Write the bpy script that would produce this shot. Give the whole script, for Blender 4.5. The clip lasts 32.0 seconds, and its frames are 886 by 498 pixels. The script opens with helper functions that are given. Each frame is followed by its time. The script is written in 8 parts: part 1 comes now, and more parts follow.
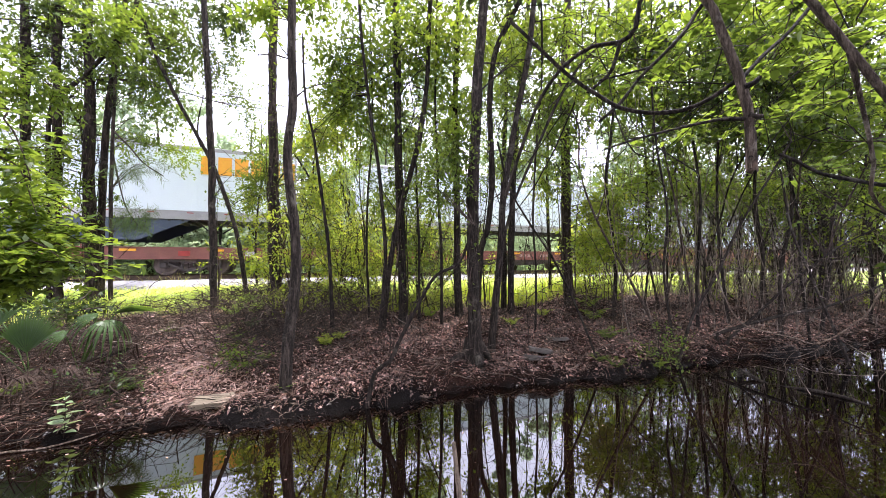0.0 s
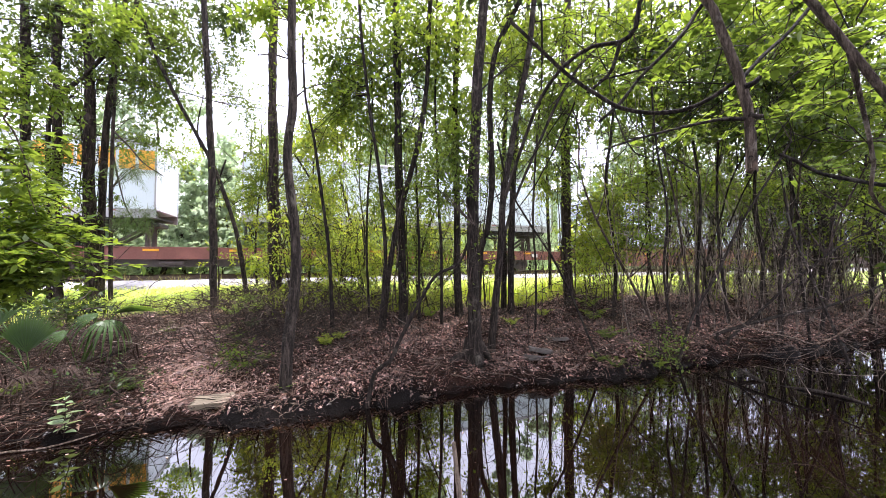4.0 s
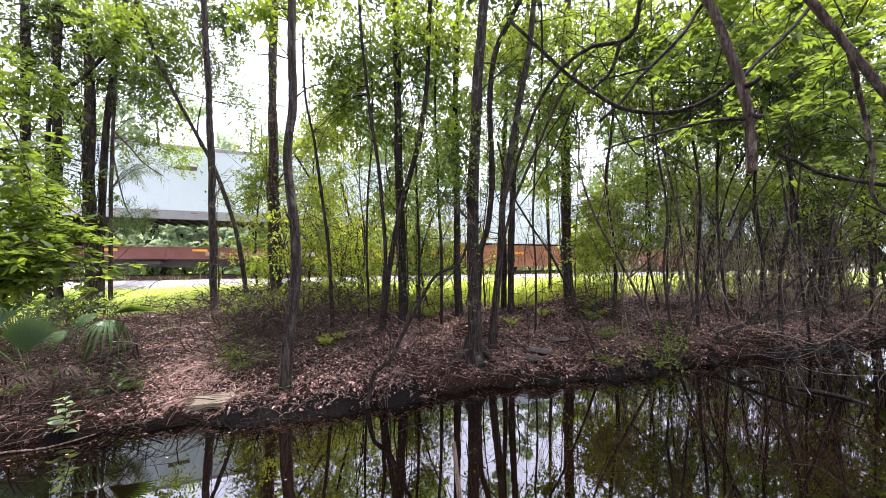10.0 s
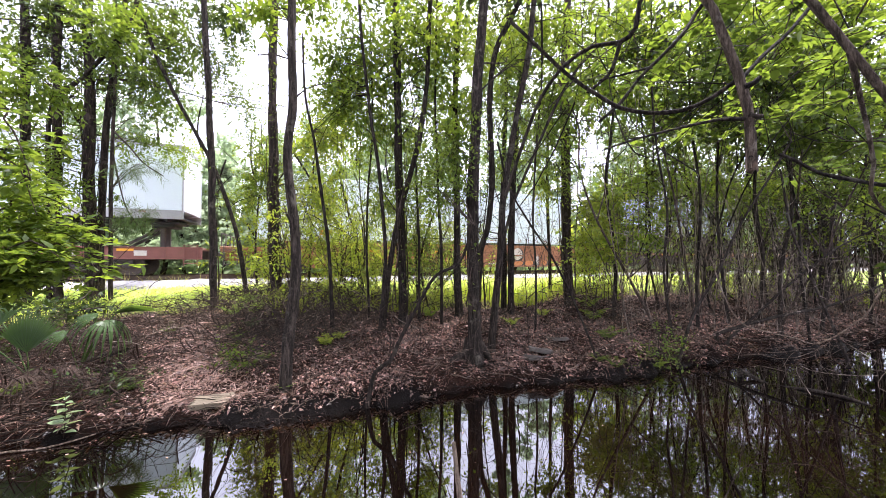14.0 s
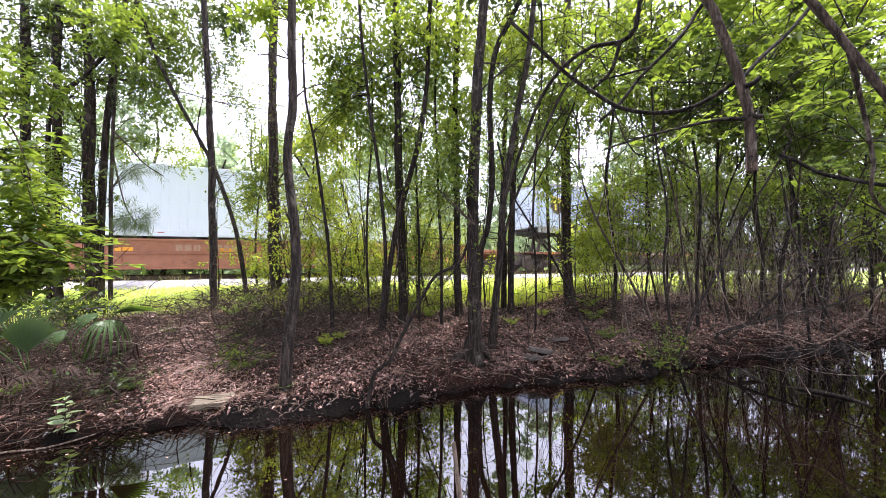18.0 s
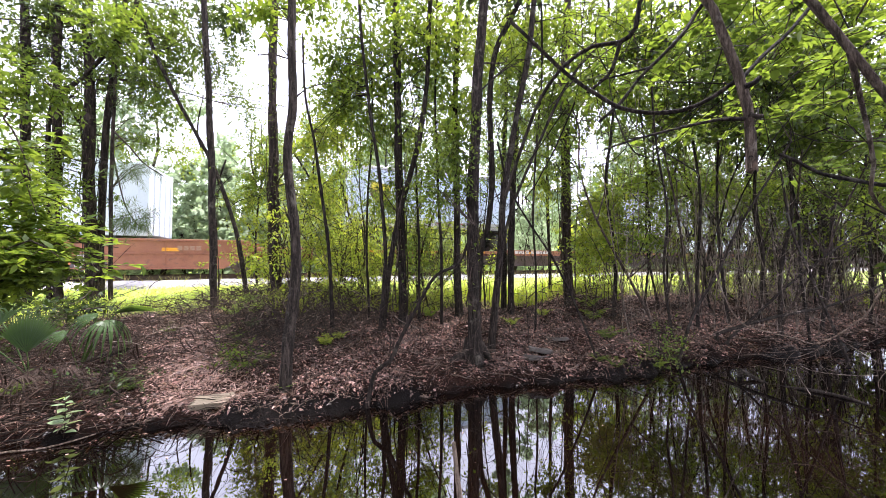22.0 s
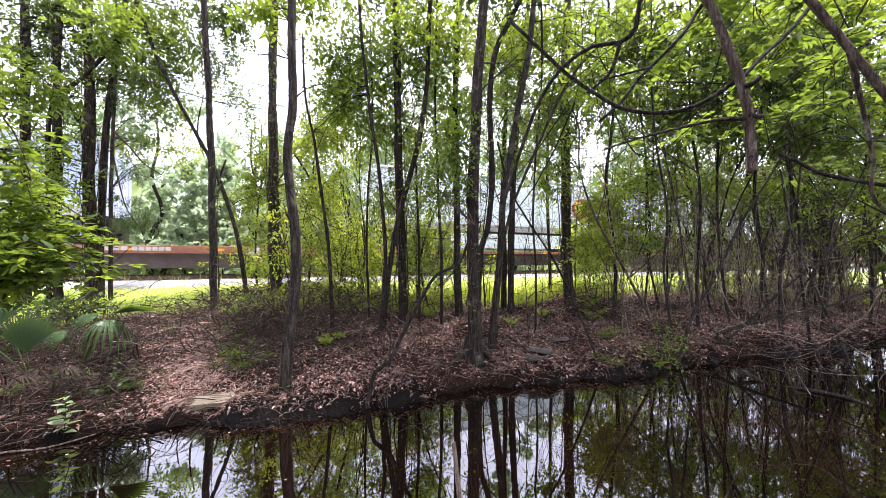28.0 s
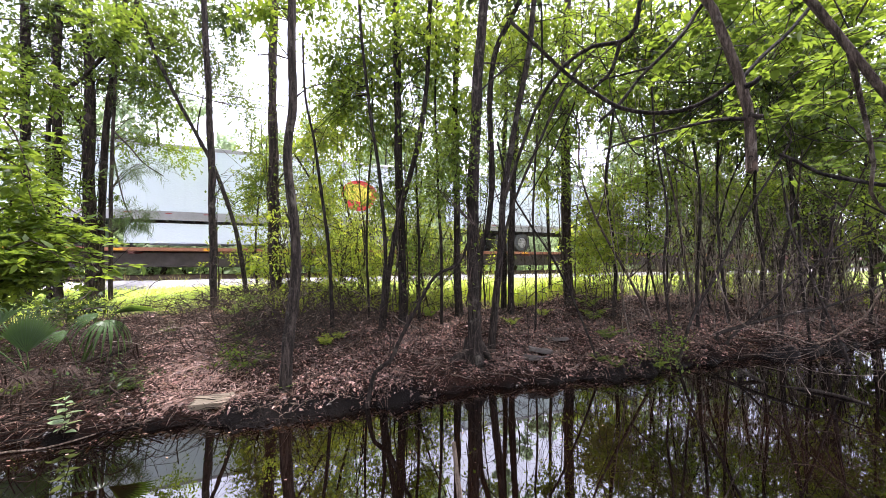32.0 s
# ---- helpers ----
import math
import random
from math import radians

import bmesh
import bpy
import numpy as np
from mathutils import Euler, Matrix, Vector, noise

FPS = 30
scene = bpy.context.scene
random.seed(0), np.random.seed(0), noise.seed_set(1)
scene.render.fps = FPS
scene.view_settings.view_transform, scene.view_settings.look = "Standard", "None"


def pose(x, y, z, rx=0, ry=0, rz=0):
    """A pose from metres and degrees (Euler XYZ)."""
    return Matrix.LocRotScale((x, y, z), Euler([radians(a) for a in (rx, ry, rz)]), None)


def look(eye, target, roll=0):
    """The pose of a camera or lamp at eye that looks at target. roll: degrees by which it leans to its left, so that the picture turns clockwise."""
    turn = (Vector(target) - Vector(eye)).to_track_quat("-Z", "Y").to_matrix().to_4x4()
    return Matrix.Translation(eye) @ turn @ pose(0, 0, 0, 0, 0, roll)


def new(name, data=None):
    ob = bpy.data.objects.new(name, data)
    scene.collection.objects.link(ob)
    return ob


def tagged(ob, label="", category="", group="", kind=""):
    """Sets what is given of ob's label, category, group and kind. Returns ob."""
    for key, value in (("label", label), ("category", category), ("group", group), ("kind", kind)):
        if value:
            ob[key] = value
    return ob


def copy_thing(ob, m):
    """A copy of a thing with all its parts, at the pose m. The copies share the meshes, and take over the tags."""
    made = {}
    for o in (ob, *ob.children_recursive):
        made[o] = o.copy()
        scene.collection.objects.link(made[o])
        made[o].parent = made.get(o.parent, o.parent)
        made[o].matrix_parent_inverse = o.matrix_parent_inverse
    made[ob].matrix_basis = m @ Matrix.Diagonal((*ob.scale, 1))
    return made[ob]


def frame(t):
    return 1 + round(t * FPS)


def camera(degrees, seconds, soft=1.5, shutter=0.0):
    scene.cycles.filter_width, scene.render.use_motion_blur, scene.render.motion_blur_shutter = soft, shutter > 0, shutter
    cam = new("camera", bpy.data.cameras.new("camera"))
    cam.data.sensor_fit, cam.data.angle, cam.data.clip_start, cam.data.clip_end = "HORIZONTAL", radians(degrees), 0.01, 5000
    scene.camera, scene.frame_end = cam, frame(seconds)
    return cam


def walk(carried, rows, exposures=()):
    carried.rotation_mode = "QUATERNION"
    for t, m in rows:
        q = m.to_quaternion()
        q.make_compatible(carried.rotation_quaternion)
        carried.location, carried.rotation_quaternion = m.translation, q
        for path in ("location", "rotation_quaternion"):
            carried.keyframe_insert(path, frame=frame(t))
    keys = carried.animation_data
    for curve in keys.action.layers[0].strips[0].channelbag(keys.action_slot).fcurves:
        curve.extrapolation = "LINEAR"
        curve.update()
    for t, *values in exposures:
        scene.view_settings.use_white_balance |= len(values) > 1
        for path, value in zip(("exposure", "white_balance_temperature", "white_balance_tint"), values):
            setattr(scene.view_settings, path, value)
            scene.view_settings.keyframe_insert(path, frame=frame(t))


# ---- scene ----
cam = camera(103.3, 32.0, soft=0.7, shutter=0.5)
EYE = (0.0, 0.0, 2.1)
VIEW = pose(*EYE, 91.94, 0, 0)
walk(cam, [(0.0, VIEW), (32.0, VIEW)], exposures=[(0.0, 1.28, 6030, 21), (32.0, 1.28, 6030, 21)])

# ---- sky and sun: a bright, thinly clouded day ----
world = bpy.data.worlds.new("sky")
scene.world = world
world.use_nodes = True
wn, wl = world.node_tree.nodes, world.node_tree.links
sky = wn.new("ShaderNodeTexSky")
sky.sky_type, sky.sun_disc = "NISHITA", False
sky.sun_elevation, sky.sun_rotation = radians(73), radians(35)
sky.air_density, sky.dust_density, sky.ozone_density = 1.0, 3.0, 1.0
cloud = wn.new("ShaderNodeMix")
cloud.data_type = "RGBA"
cloud.inputs[0].default_value = 0.72
cloud.inputs[7].default_value = (15.0, 15.2, 16.2, 1)
wl.new(sky.outputs[0], cloud.inputs[6])
wl.new(cloud.outputs[2], wn["Background"].inputs[0])
wn["Background"].inputs[1].default_value = 0.118
sun = new("sun", bpy.data.lights.new("sun", "SUN"))
sun.data.energy, sun.data.angle, sun.data.color = 5.0, radians(5), (1.0, 0.95, 0.86)
# high sun, over the track and a little to the east of the view
sun.matrix_world = look((5.0, 7.0, 28.0), (0, 0, 0))


# ---- materials ----
def nodes_of(name):
    m = bpy.data.materials.new(name)
    m.use_nodes = True
    nt = m.node_tree
    return m, nt, nt.nodes, nt.links, nt.nodes["Principled BSDF"]


def ramp(nt, fac, stops):
    r = nt.nodes.new("ShaderNodeValToRGB")
    e = r.color_ramp.elements
    while len(e) < len(stops):
        e.new(0.5)
    for k, (p, c) in enumerate(stops):
        e[k].position, e[k].color = p, (*c, 1)
    nt.links.new(fac, r.inputs[0])
    return r.outputs[0]


def noise_of(nt, scale, detail=4, rough=0.6, coord="Object", stretch=None):
    tc = nt.nodes.new("ShaderNodeTexCoord")
    n = nt.nodes.new("ShaderNodeTexNoise")
    n.inputs["Scale"].default_value, n.inputs["Detail"].default_value, n.inputs["Roughness"].default_value = scale, detail, rough
    out = tc.outputs[coord]
    if stretch:
        mp = nt.nodes.new("ShaderNodeMapping")
        mp.inputs["Scale"].default_value = stretch
        nt.links.new(out, mp.inputs[0])
        out = mp.outputs[0]
    nt.links.new(out, n.inputs["Vector"])
    return n.outputs[0]


def bump_of(nt, height, strength, dist, target):
    b = nt.nodes.new("ShaderNodeBump")
    b.inputs["Strength"].default_value, b.inputs["Distance"].default_value = strength, dist
    nt.links.new(height, b.inputs["Height"])
    nt.links.new(b.outputs[0], target)


def mixed(nt, fac, a, b, mode="MIX"):
    m = nt.nodes.new("ShaderNodeMix")
    m.data_type, m.blend_type = "RGBA", mode
    for k, v in ((0, fac), (6, a), (7, b)):
        if isinstance(v, (int, float)):
            m.inputs[k].default_value = v
        elif isinstance(v, tuple):
            m.inputs[k].default_value = (*v, 1)
        else:
            nt.links.new(v, m.inputs[k])
    return m.outputs[2]


def surface(name, dark, light, scale=8.0, rough=0.7, metal=0.0, bump=0.3, dist=0.01, stretch=None, fine=60.0, spot=None):
    """Two tones at two scales, with a fine relief."""
    m, nt, n, l, p = nodes_of(name)
    big = noise_of(nt, scale, 5, 0.65, stretch=stretch)
    col = ramp(nt, big, [(0.3, dark), (0.7, light)])
    small = noise_of(nt, fine, 3, 0.6, stretch=stretch)
    col = mixed(nt, 0.35, col, ramp(nt, small, [(0.3, tuple(c * 0.6 for c in dark)), (0.7, light)]))
    if spot:
        mask = ramp(nt, noise_of(nt, scale * 2.3, 6, 0.75), [(0.56, (0, 0, 0)), (0.66, (1, 1, 1))])
        col = mixed(nt, mask, col, spot)
    l.new(col, p.inputs["Base Color"])
    p.inputs["Roughness"].default_value, p.inputs["Metallic"].default_value = rough, metal
    if bump:
        bump_of(nt, small, bump, dist, p.inputs["Normal"])
    return m


def bark(name, dark, light, moss=None, scale=30.0):
    """Ridged bark: dark furrows along the stem, lighter plates, lichen patches."""
    m, nt, n, l, p = nodes_of(name)
    ridges = noise_of(nt, scale, 8, 0.75, stretch=(1, 1, 0.14))
    fine = noise_of(nt, scale * 4, 4, 0.7, stretch=(1, 1, 0.3))
    col = ramp(nt, ridges, [(0.38, tuple(c * 0.4 for c in dark)), (0.47, dark), (0.58, light), (0.7, tuple(c * 1.7 for c in light))])
    col = mixed(nt, 0.3, col, ramp(nt, fine, [(0.35, dark), (0.7, light)]))
    tone = n.new("ShaderNodeObjectInfo")
    col = mixed(nt, 1.0, col, ramp(nt, tone.outputs["Random"], [(0, (0.65, 0.62, 0.6)), (1, (1.15, 1.12, 1.08))]), "MULTIPLY")
    patch = ramp(nt, noise_of(nt, 3.1, 6, 0.75), [(0.55, (0, 0, 0)), (0.64, (0.7, 0.7, 0.7))])
    col = mixed(nt, patch, col, moss or tuple(c * 1.5 for c in light))
    l.new(col, p.inputs["Base Color"])
    p.inputs["Roughness"].default_value = 0.92
    p.inputs["Specular IOR Level"].default_value = 0.15
    bump_of(nt, ridges, 1.0, 0.05, p.inputs["Normal"])
    return m


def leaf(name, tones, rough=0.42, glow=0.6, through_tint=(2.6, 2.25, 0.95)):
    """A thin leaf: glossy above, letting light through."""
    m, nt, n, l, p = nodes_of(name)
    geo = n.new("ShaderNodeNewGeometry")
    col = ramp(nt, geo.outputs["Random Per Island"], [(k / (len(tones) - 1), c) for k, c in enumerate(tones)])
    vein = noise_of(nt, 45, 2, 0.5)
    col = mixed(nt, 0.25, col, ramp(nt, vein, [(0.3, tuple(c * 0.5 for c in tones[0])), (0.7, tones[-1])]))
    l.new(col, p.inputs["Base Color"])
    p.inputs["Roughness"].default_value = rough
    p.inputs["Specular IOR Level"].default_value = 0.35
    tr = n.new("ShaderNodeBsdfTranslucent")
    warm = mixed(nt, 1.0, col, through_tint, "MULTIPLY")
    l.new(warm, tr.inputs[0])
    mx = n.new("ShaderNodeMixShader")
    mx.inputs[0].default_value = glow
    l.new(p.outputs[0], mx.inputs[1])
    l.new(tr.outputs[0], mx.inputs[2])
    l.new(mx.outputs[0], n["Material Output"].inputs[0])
    return m


BARK = bark("grey_brown_bark", (0.011, 0.0085, 0.0075), (0.058, 0.046, 0.038), (0.1, 0.09, 0.072))
GREY_BARK = bark("ridged_grey_bark", (0.015, 0.012, 0.01), (0.095, 0.076, 0.064), (0.14, 0.125, 0.1), 26.0)
PINE_BARK = bark("pine_bark", (0.014, 0.0105, 0.009), (0.075, 0.057, 0.049), scale=18.0)
DEAD_WOOD = bark("weathered_dead_wood", (0.12, 0.09, 0.07), (0.36, 0.29, 0.235), (0.42, 0.36, 0.3), 30.0)
PALE_BARK = bark("smooth_pale_bark", (0.07, 0.052, 0.042), (0.25, 0.195, 0.16), (0.32, 0.27, 0.225), 40.0)
# grey of dead twigs, also used as the lit copy of twig bark
GREY_TWIG = bark("grey_dead_lit_twig", (0.08, 0.064, 0.052), (0.34, 0.28, 0.235))
WET_WOOD = bark("wet_black_wood", (0.006, 0.0045, 0.004), (0.03, 0.022, 0.017))
TWIG = bark("twig_bark", (0.024, 0.018, 0.014), (0.12, 0.09, 0.072))
CUT_WOOD = surface("snapped_wood", (0.03, 0.018, 0.013), (0.15, 0.09, 0.06), 60, 0.85)
# one green leaf in lit, middle and shaded copies, the light in colour
LEAF_BRIGHT = leaf("sunlit_tone_leaf", [(0.066, 0.115, 0.018), (0.105, 0.165, 0.026), (0.155, 0.215, 0.042)])
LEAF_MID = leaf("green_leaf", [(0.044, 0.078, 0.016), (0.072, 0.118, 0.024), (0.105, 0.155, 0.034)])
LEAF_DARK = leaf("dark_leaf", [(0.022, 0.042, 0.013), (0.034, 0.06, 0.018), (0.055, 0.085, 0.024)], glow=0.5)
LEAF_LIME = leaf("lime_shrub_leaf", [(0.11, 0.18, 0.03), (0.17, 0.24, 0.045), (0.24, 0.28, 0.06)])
# pale bluish tones put the haze of distance into the leaf colour
LEAF_HAZED = leaf("hazed_leaf", [(0.22, 0.285, 0.17), (0.275, 0.34, 0.21), (0.34, 0.4, 0.26)], 0.6, 0.5, (1.45, 1.5, 1.3))
NEEDLE = leaf("pine_needle", [(0.05, 0.09, 0.03), (0.08, 0.13, 0.04)], glow=0.3)
PALM = leaf("palmetto_leaf", [(0.03, 0.065, 0.016), (0.055, 0.1, 0.024)], rough=0.35, glow=0.35)
GRASS = leaf("grass_blade", [(0.28, 0.4, 0.07), (0.38, 0.5, 0.1), (0.48, 0.54, 0.17)], glow=0.45)
DRY_LEAF = leaf("dry_leaf", [(0.009, 0.004, 0.003), (0.028, 0.0115, 0.0085), (0.085, 0.034, 0.025), (0.27, 0.115, 0.085), (0.66, 0.46, 0.4)], rough=0.5, glow=0.12)
DEAD_FROND = leaf("dead_palm_frond", [(0.022, 0.012, 0.008), (0.06, 0.036, 0.024)], 0.8, 0.15)
PALE_LEAF = leaf("pale_leaf", [(0.16, 0.24, 0.12), (0.22, 0.3, 0.17)], glow=0.35)
TRAILER_WHITE = surface("white_trailer_paint", (0.72, 0.78, 0.89), (0.78, 0.84, 0.93), 1.2, 0.35, 0, 0.05, 0.002, fine=25)
TRAILER_BLUE = surface("pale_blue_trailer_paint", (0.52, 0.6, 0.8), (0.58, 0.65, 0.86), 1.2, 0.35, 0, 0.05, 0.002, fine=25)
ALUMINIUM = surface("dull_aluminium", (0.36, 0.35, 0.37), (0.5, 0.48, 0.5), 3.0, 0.45, 0.6, 0.1, 0.002)
CAR_RED = surface("red_brown_car_paint", (0.15, 0.05, 0.04), (0.27, 0.1, 0.08), 1.6, 0.6, 0, 0.2, 0.004, spot=(0.17, 0.075, 0.05))
CAR_ORANGE = surface("rusty_orange_car_paint", (0.24, 0.09, 0.05), (0.4, 0.17, 0.09), 1.4, 0.65, 0, 0.2, 0.004, spot=(0.2, 0.09, 0.055))
CAR_BROWN = surface("grimy_brown_steel", (0.07, 0.05, 0.044), (0.15, 0.11, 0.098), 2.2, 0.7, 0.1, 0.25, 0.004)
CAR_DARK = surface("grimy_dark_steel", (0.05, 0.042, 0.038), (0.15, 0.125, 0.115), 3.0, 0.75, 0.1, 0.3, 0.005)
STEEL = surface("worn_wheel_steel", (0.085, 0.065, 0.057), (0.22, 0.17, 0.15), 4.0, 0.6, 0.4, 0.2, 0.004)
RUBBER = surface("grey_tyre_rubber", (0.03, 0.03, 0.032), (0.09, 0.09, 0.095), 6.0, 0.85, 0, 0.3, 0.004)
BLACK = surface("black_chassis_paint", (0.012, 0.012, 0.013), (0.035, 0.034, 0.035), 5.0, 0.6)
SKIRT_BLUE = surface("slate_blue_panel", (0.045, 0.06, 0.1), (0.07, 0.09, 0.14), 2.0, 0.5)
AMBER = surface("amber_reflector_tape", (0.75, 0.32, 0.02), (0.9, 0.42, 0.03), 8, 0.4, bump=0)
RED_TAPE = surface("red_marker_tape", (0.3, 0.03, 0.03), (0.42, 0.06, 0.05), 8, 0.4, bump=0)
ORANGE_INK = surface("orange_lettering_paint", (0.85, 0.36, 0.03), (0.95, 0.45, 0.05), 5, 0.5, bump=0)
FADED_INK = surface("rubbed_lettering", (0.3, 0.16, 0.1), (0.42, 0.27, 0.19), 12, 0.7, bump=0)
ORANGE_RUST = surface("rubbed_orange_spray", (0.5, 0.17, 0.05), (0.62, 0.25, 0.09), 9, 0.6, bump=0)
DIM_INK = surface("worn_pink_lettering", (0.3, 0.17, 0.15), (0.5, 0.33, 0.3), 14, 0.7, bump=0)
PALE_INK = surface("faded_white_lettering", (0.5, 0.45, 0.42), (0.68, 0.63, 0.6), 9, 0.7, bump=0)
BROWN_INK = surface("dark_brown_badge", (0.09, 0.06, 0.045), (0.13, 0.09, 0.07), 5, 0.5, bump=0)
YELLOW_INK = surface("yellow_badge", (0.75, 0.6, 0.06), (0.85, 0.7, 0.1), 5, 0.5, bump=0)
RED_INK = surface("red_badge", (0.6, 0.035, 0.05), (0.75, 0.06, 0.07), 5, 0.5, bump=0)
RAIL_STEEL = surface("rusty_rail", (0.07, 0.045, 0.035), (0.16, 0.1, 0.075), 9, 0.7, 0.3)
TIE_WOOD = surface("creosoted_tie", (0.03, 0.024, 0.02), (0.09, 0.075, 0.06), 6, 0.9, stretch=(6, 1, 6))
BOARD_WOOD = surface("weathered_board", (0.13, 0.1, 0.068), (0.32, 0.26, 0.18), 16, 0.9, stretch=(1, 10, 10), bump=0.6)
STONE = surface("dull_concrete", (0.04, 0.034, 0.028), (0.11, 0.095, 0.08), 9, 0.9, bump=0.6)


# ---- mesh helpers ----
def part(name, bm, material, parent=None, label=""):
    """Links a bmesh as one mesh object, under a thing or a part."""
    me = bpy.data.meshes.new(name)
    bm.to_mesh(me)
    bm.free()
    me.materials.append(material)
    ob = new(name, me)
    ob.parent = parent
    return tagged(ob, label)


def sheet(name, verts, faces, material, parent=None, label="", smooth=False):
    """Links arrays of vertices and of faces with equally many corners as one mesh object."""
    verts, faces = np.asarray(verts, np.float32), np.asarray(faces, np.int32)
    me = bpy.data.meshes.new(name)
    me.vertices.add(len(verts))
    me.vertices.foreach_set("co", verts.ravel())
    k = faces.shape[1]
    me.loops.add(faces.size)
    me.loops.foreach_set("vertex_index", faces.ravel())
    me.polygons.add(len(faces))
    me.polygons.foreach_set("loop_start", np.arange(0, faces.size, k, dtype=np.int32))
    if smooth:
        me.polygons.foreach_set("use_smooth", np.ones(len(faces), bool))
    me.update(calc_edges=True)
    me.materials.append(material)
    ob = new(name, me)
    ob.parent = parent
    return tagged(ob, label)


def box(bm, x0, x1, y0, y1, z0, z1, bevel=0.0):
    made = bmesh.ops.create_cube(bm, size=1, matrix=Matrix.Translation(((x0 + x1) / 2, (y0 + y1) / 2, (z0 + z1) / 2)) @ Matrix.Diagonal((abs(x1 - x0), abs(y1 - y0), abs(z1 - z0), 1)))
    if bevel:
        edges = {e for v in made["verts"] for e in v.link_edges}
        bmesh.ops.bevel(bm, geom=list(edges), offset=bevel, segments=1, affect="EDGES")
    return bm


def block(name, size, material, parent=None, label="", bevel=0.01):
    return part(name, box(bmesh.new(), *size, bevel), material, parent, label)


def bar(bm, a, b, w):
    """A square bar from a to b."""
    a, b = Vector(a), Vector(b)
    turn = (b - a).to_track_quat("Z", "Y").to_matrix().to_4x4()
    bmesh.ops.create_cube(bm, size=1, matrix=Matrix.Translation((a + b) / 2) @ turn @ Matrix.Diagonal((w, w, (b - a).length, 1)))
    return bm


def disc(bm, r, y0, y1, n=24, hole=0.0, at=(0, 0, 0)):
    """A wheel-like ring or disc about the y axis."""
    ring = []
    for rr, y in ((max(hole, 0.001), y0), (r * 0.94, y0), (r, y0 + (y1 - y0) * 0.15), (r, y1 - (y1 - y0) * 0.15), (r * 0.94, y1), (max(hole, 0.001), y1)):
        ring.append([bm.verts.new((at[0] + rr * math.cos(6.2832 * k / n), at[1] + y, at[2] + rr * math.sin(6.2832 * k / n))) for k in range(n)])
    for j in range(6):
        a, b = ring[j], ring[(j + 1) % 6]
        for k in range(n):
            bm.faces.new((a[k], a[(k + 1) % n], b[(k + 1) % n], b[k]))
    bmesh.ops.recalc_face_normals(bm, faces=bm.faces)
    return bm


def spline(points, radii, step=0.12):
    """A smooth line through a few points, with its radius all along."""
    p = np.asarray(points, float)
    r = np.interp(np.linspace(0, 1, len(p)), np.linspace(0, 1, len(radii)), radii)
    out, rad = [], []
    ext = np.vstack([2 * p[0] - p[1], p, 2 * p[-1] - p[-2]])
    for k in range(len(p) - 1):
        a, b, c, d = ext[k:k + 4]
        n = max(2, int(np.linalg.norm(c - b) / step))
        for t in np.arange(n) / n:
            out.append(0.5 * (2 * b + (c - a) * t + (2 * a - 5 * b + 4 * c - d) * t * t + (3 * b - a - 3 * c + d) * t ** 3))
            rad.append(r[k] + (r[k + 1] - r[k]) * t)
    out.append(p[-1])
    rad.append(r[-1])
    return np.array(out), np.array(rad)


def tube(points, radii, sides=8, step=0.12, rough=0.12, flare=0.0, rng=None):
    """Vertices and quads of a tapered, slightly lumpy stem."""
    rng = rng or np.random.default_rng(3)
    c, r = spline(points, radii, step)
    swell = np.convolve(rng.standard_normal(len(r) + 6), np.ones(7) / 7, "valid")
    r = r * (1 + rough * swell * 0.9)
    if flare:
        along = np.linalg.norm(c - c[0], axis=1)
        r = r * (1 + flare * np.exp(-along / 0.18))
    run = np.concatenate([[0], np.cumsum(np.linalg.norm(np.diff(c, axis=0), axis=1))])
    sway = np.stack([sum(np.sin(run * w + rng.uniform(0, 6.3)) * a for w, a in ((1.3, 1.0), (3.1, 0.4))) for k in range(3)], 1)
    ends = np.clip(np.minimum(run, run[-1] - run) / 0.3, 0, 1)
    c = c + sway * (np.minimum(0.22 * r + 0.004, 0.014) * ends * (rough > 0.01))[:, None] * np.array([1, 1, 0.3])
    tan = np.gradient(c, axis=0)
    tan /= np.linalg.norm(tan, axis=1)[:, None] + 1e-9
    ref = np.where(np.abs(tan[:, 2:3]) > 0.9, np.array([[1.0, 0, 0]]), np.array([[0, 0, 1.0]]))
    ref[:] = ref[0]
    u = np.cross(tan, ref)
    u /= np.linalg.norm(u, axis=1)[:, None] + 1e-9
    w = np.cross(tan, u)
    ang = np.arange(sides) * 2 * np.pi / sides
    ridge = np.cumsum(rng.standard_normal((len(c), sides)), 0)
    ridge = (ridge - ridge.mean()) / (ridge.std() + 1e-6)
    lump = 1 + rough * (rng.standard_normal((len(c), sides)) * 0.3 + 0.4 * np.clip(ridge, -2, 2))
    ring = c[:, None, :] + (r[:, None] * lump)[..., None] * (np.cos(ang)[None, :, None] * u[:, None, :] + np.sin(ang)[None, :, None] * w[:, None, :])
    v = ring.reshape(-1, 3)
    i = np.arange(len(c) - 1)[:, None] * sides
    j = np.arange(sides)[None, :]
    k = (j + 1) % sides
    f = np.stack([i + j, i + k, i + sides + k, i + sides + j], -1).reshape(-1, 4)
    return v, f


def merged(pieces):
    vs, fs, n = [], [], 0
    for v, f in pieces:
        vs.append(v)
        fs.append(f + n)
        n += len(v)
    return np.vstack(vs), np.vstack(fs)


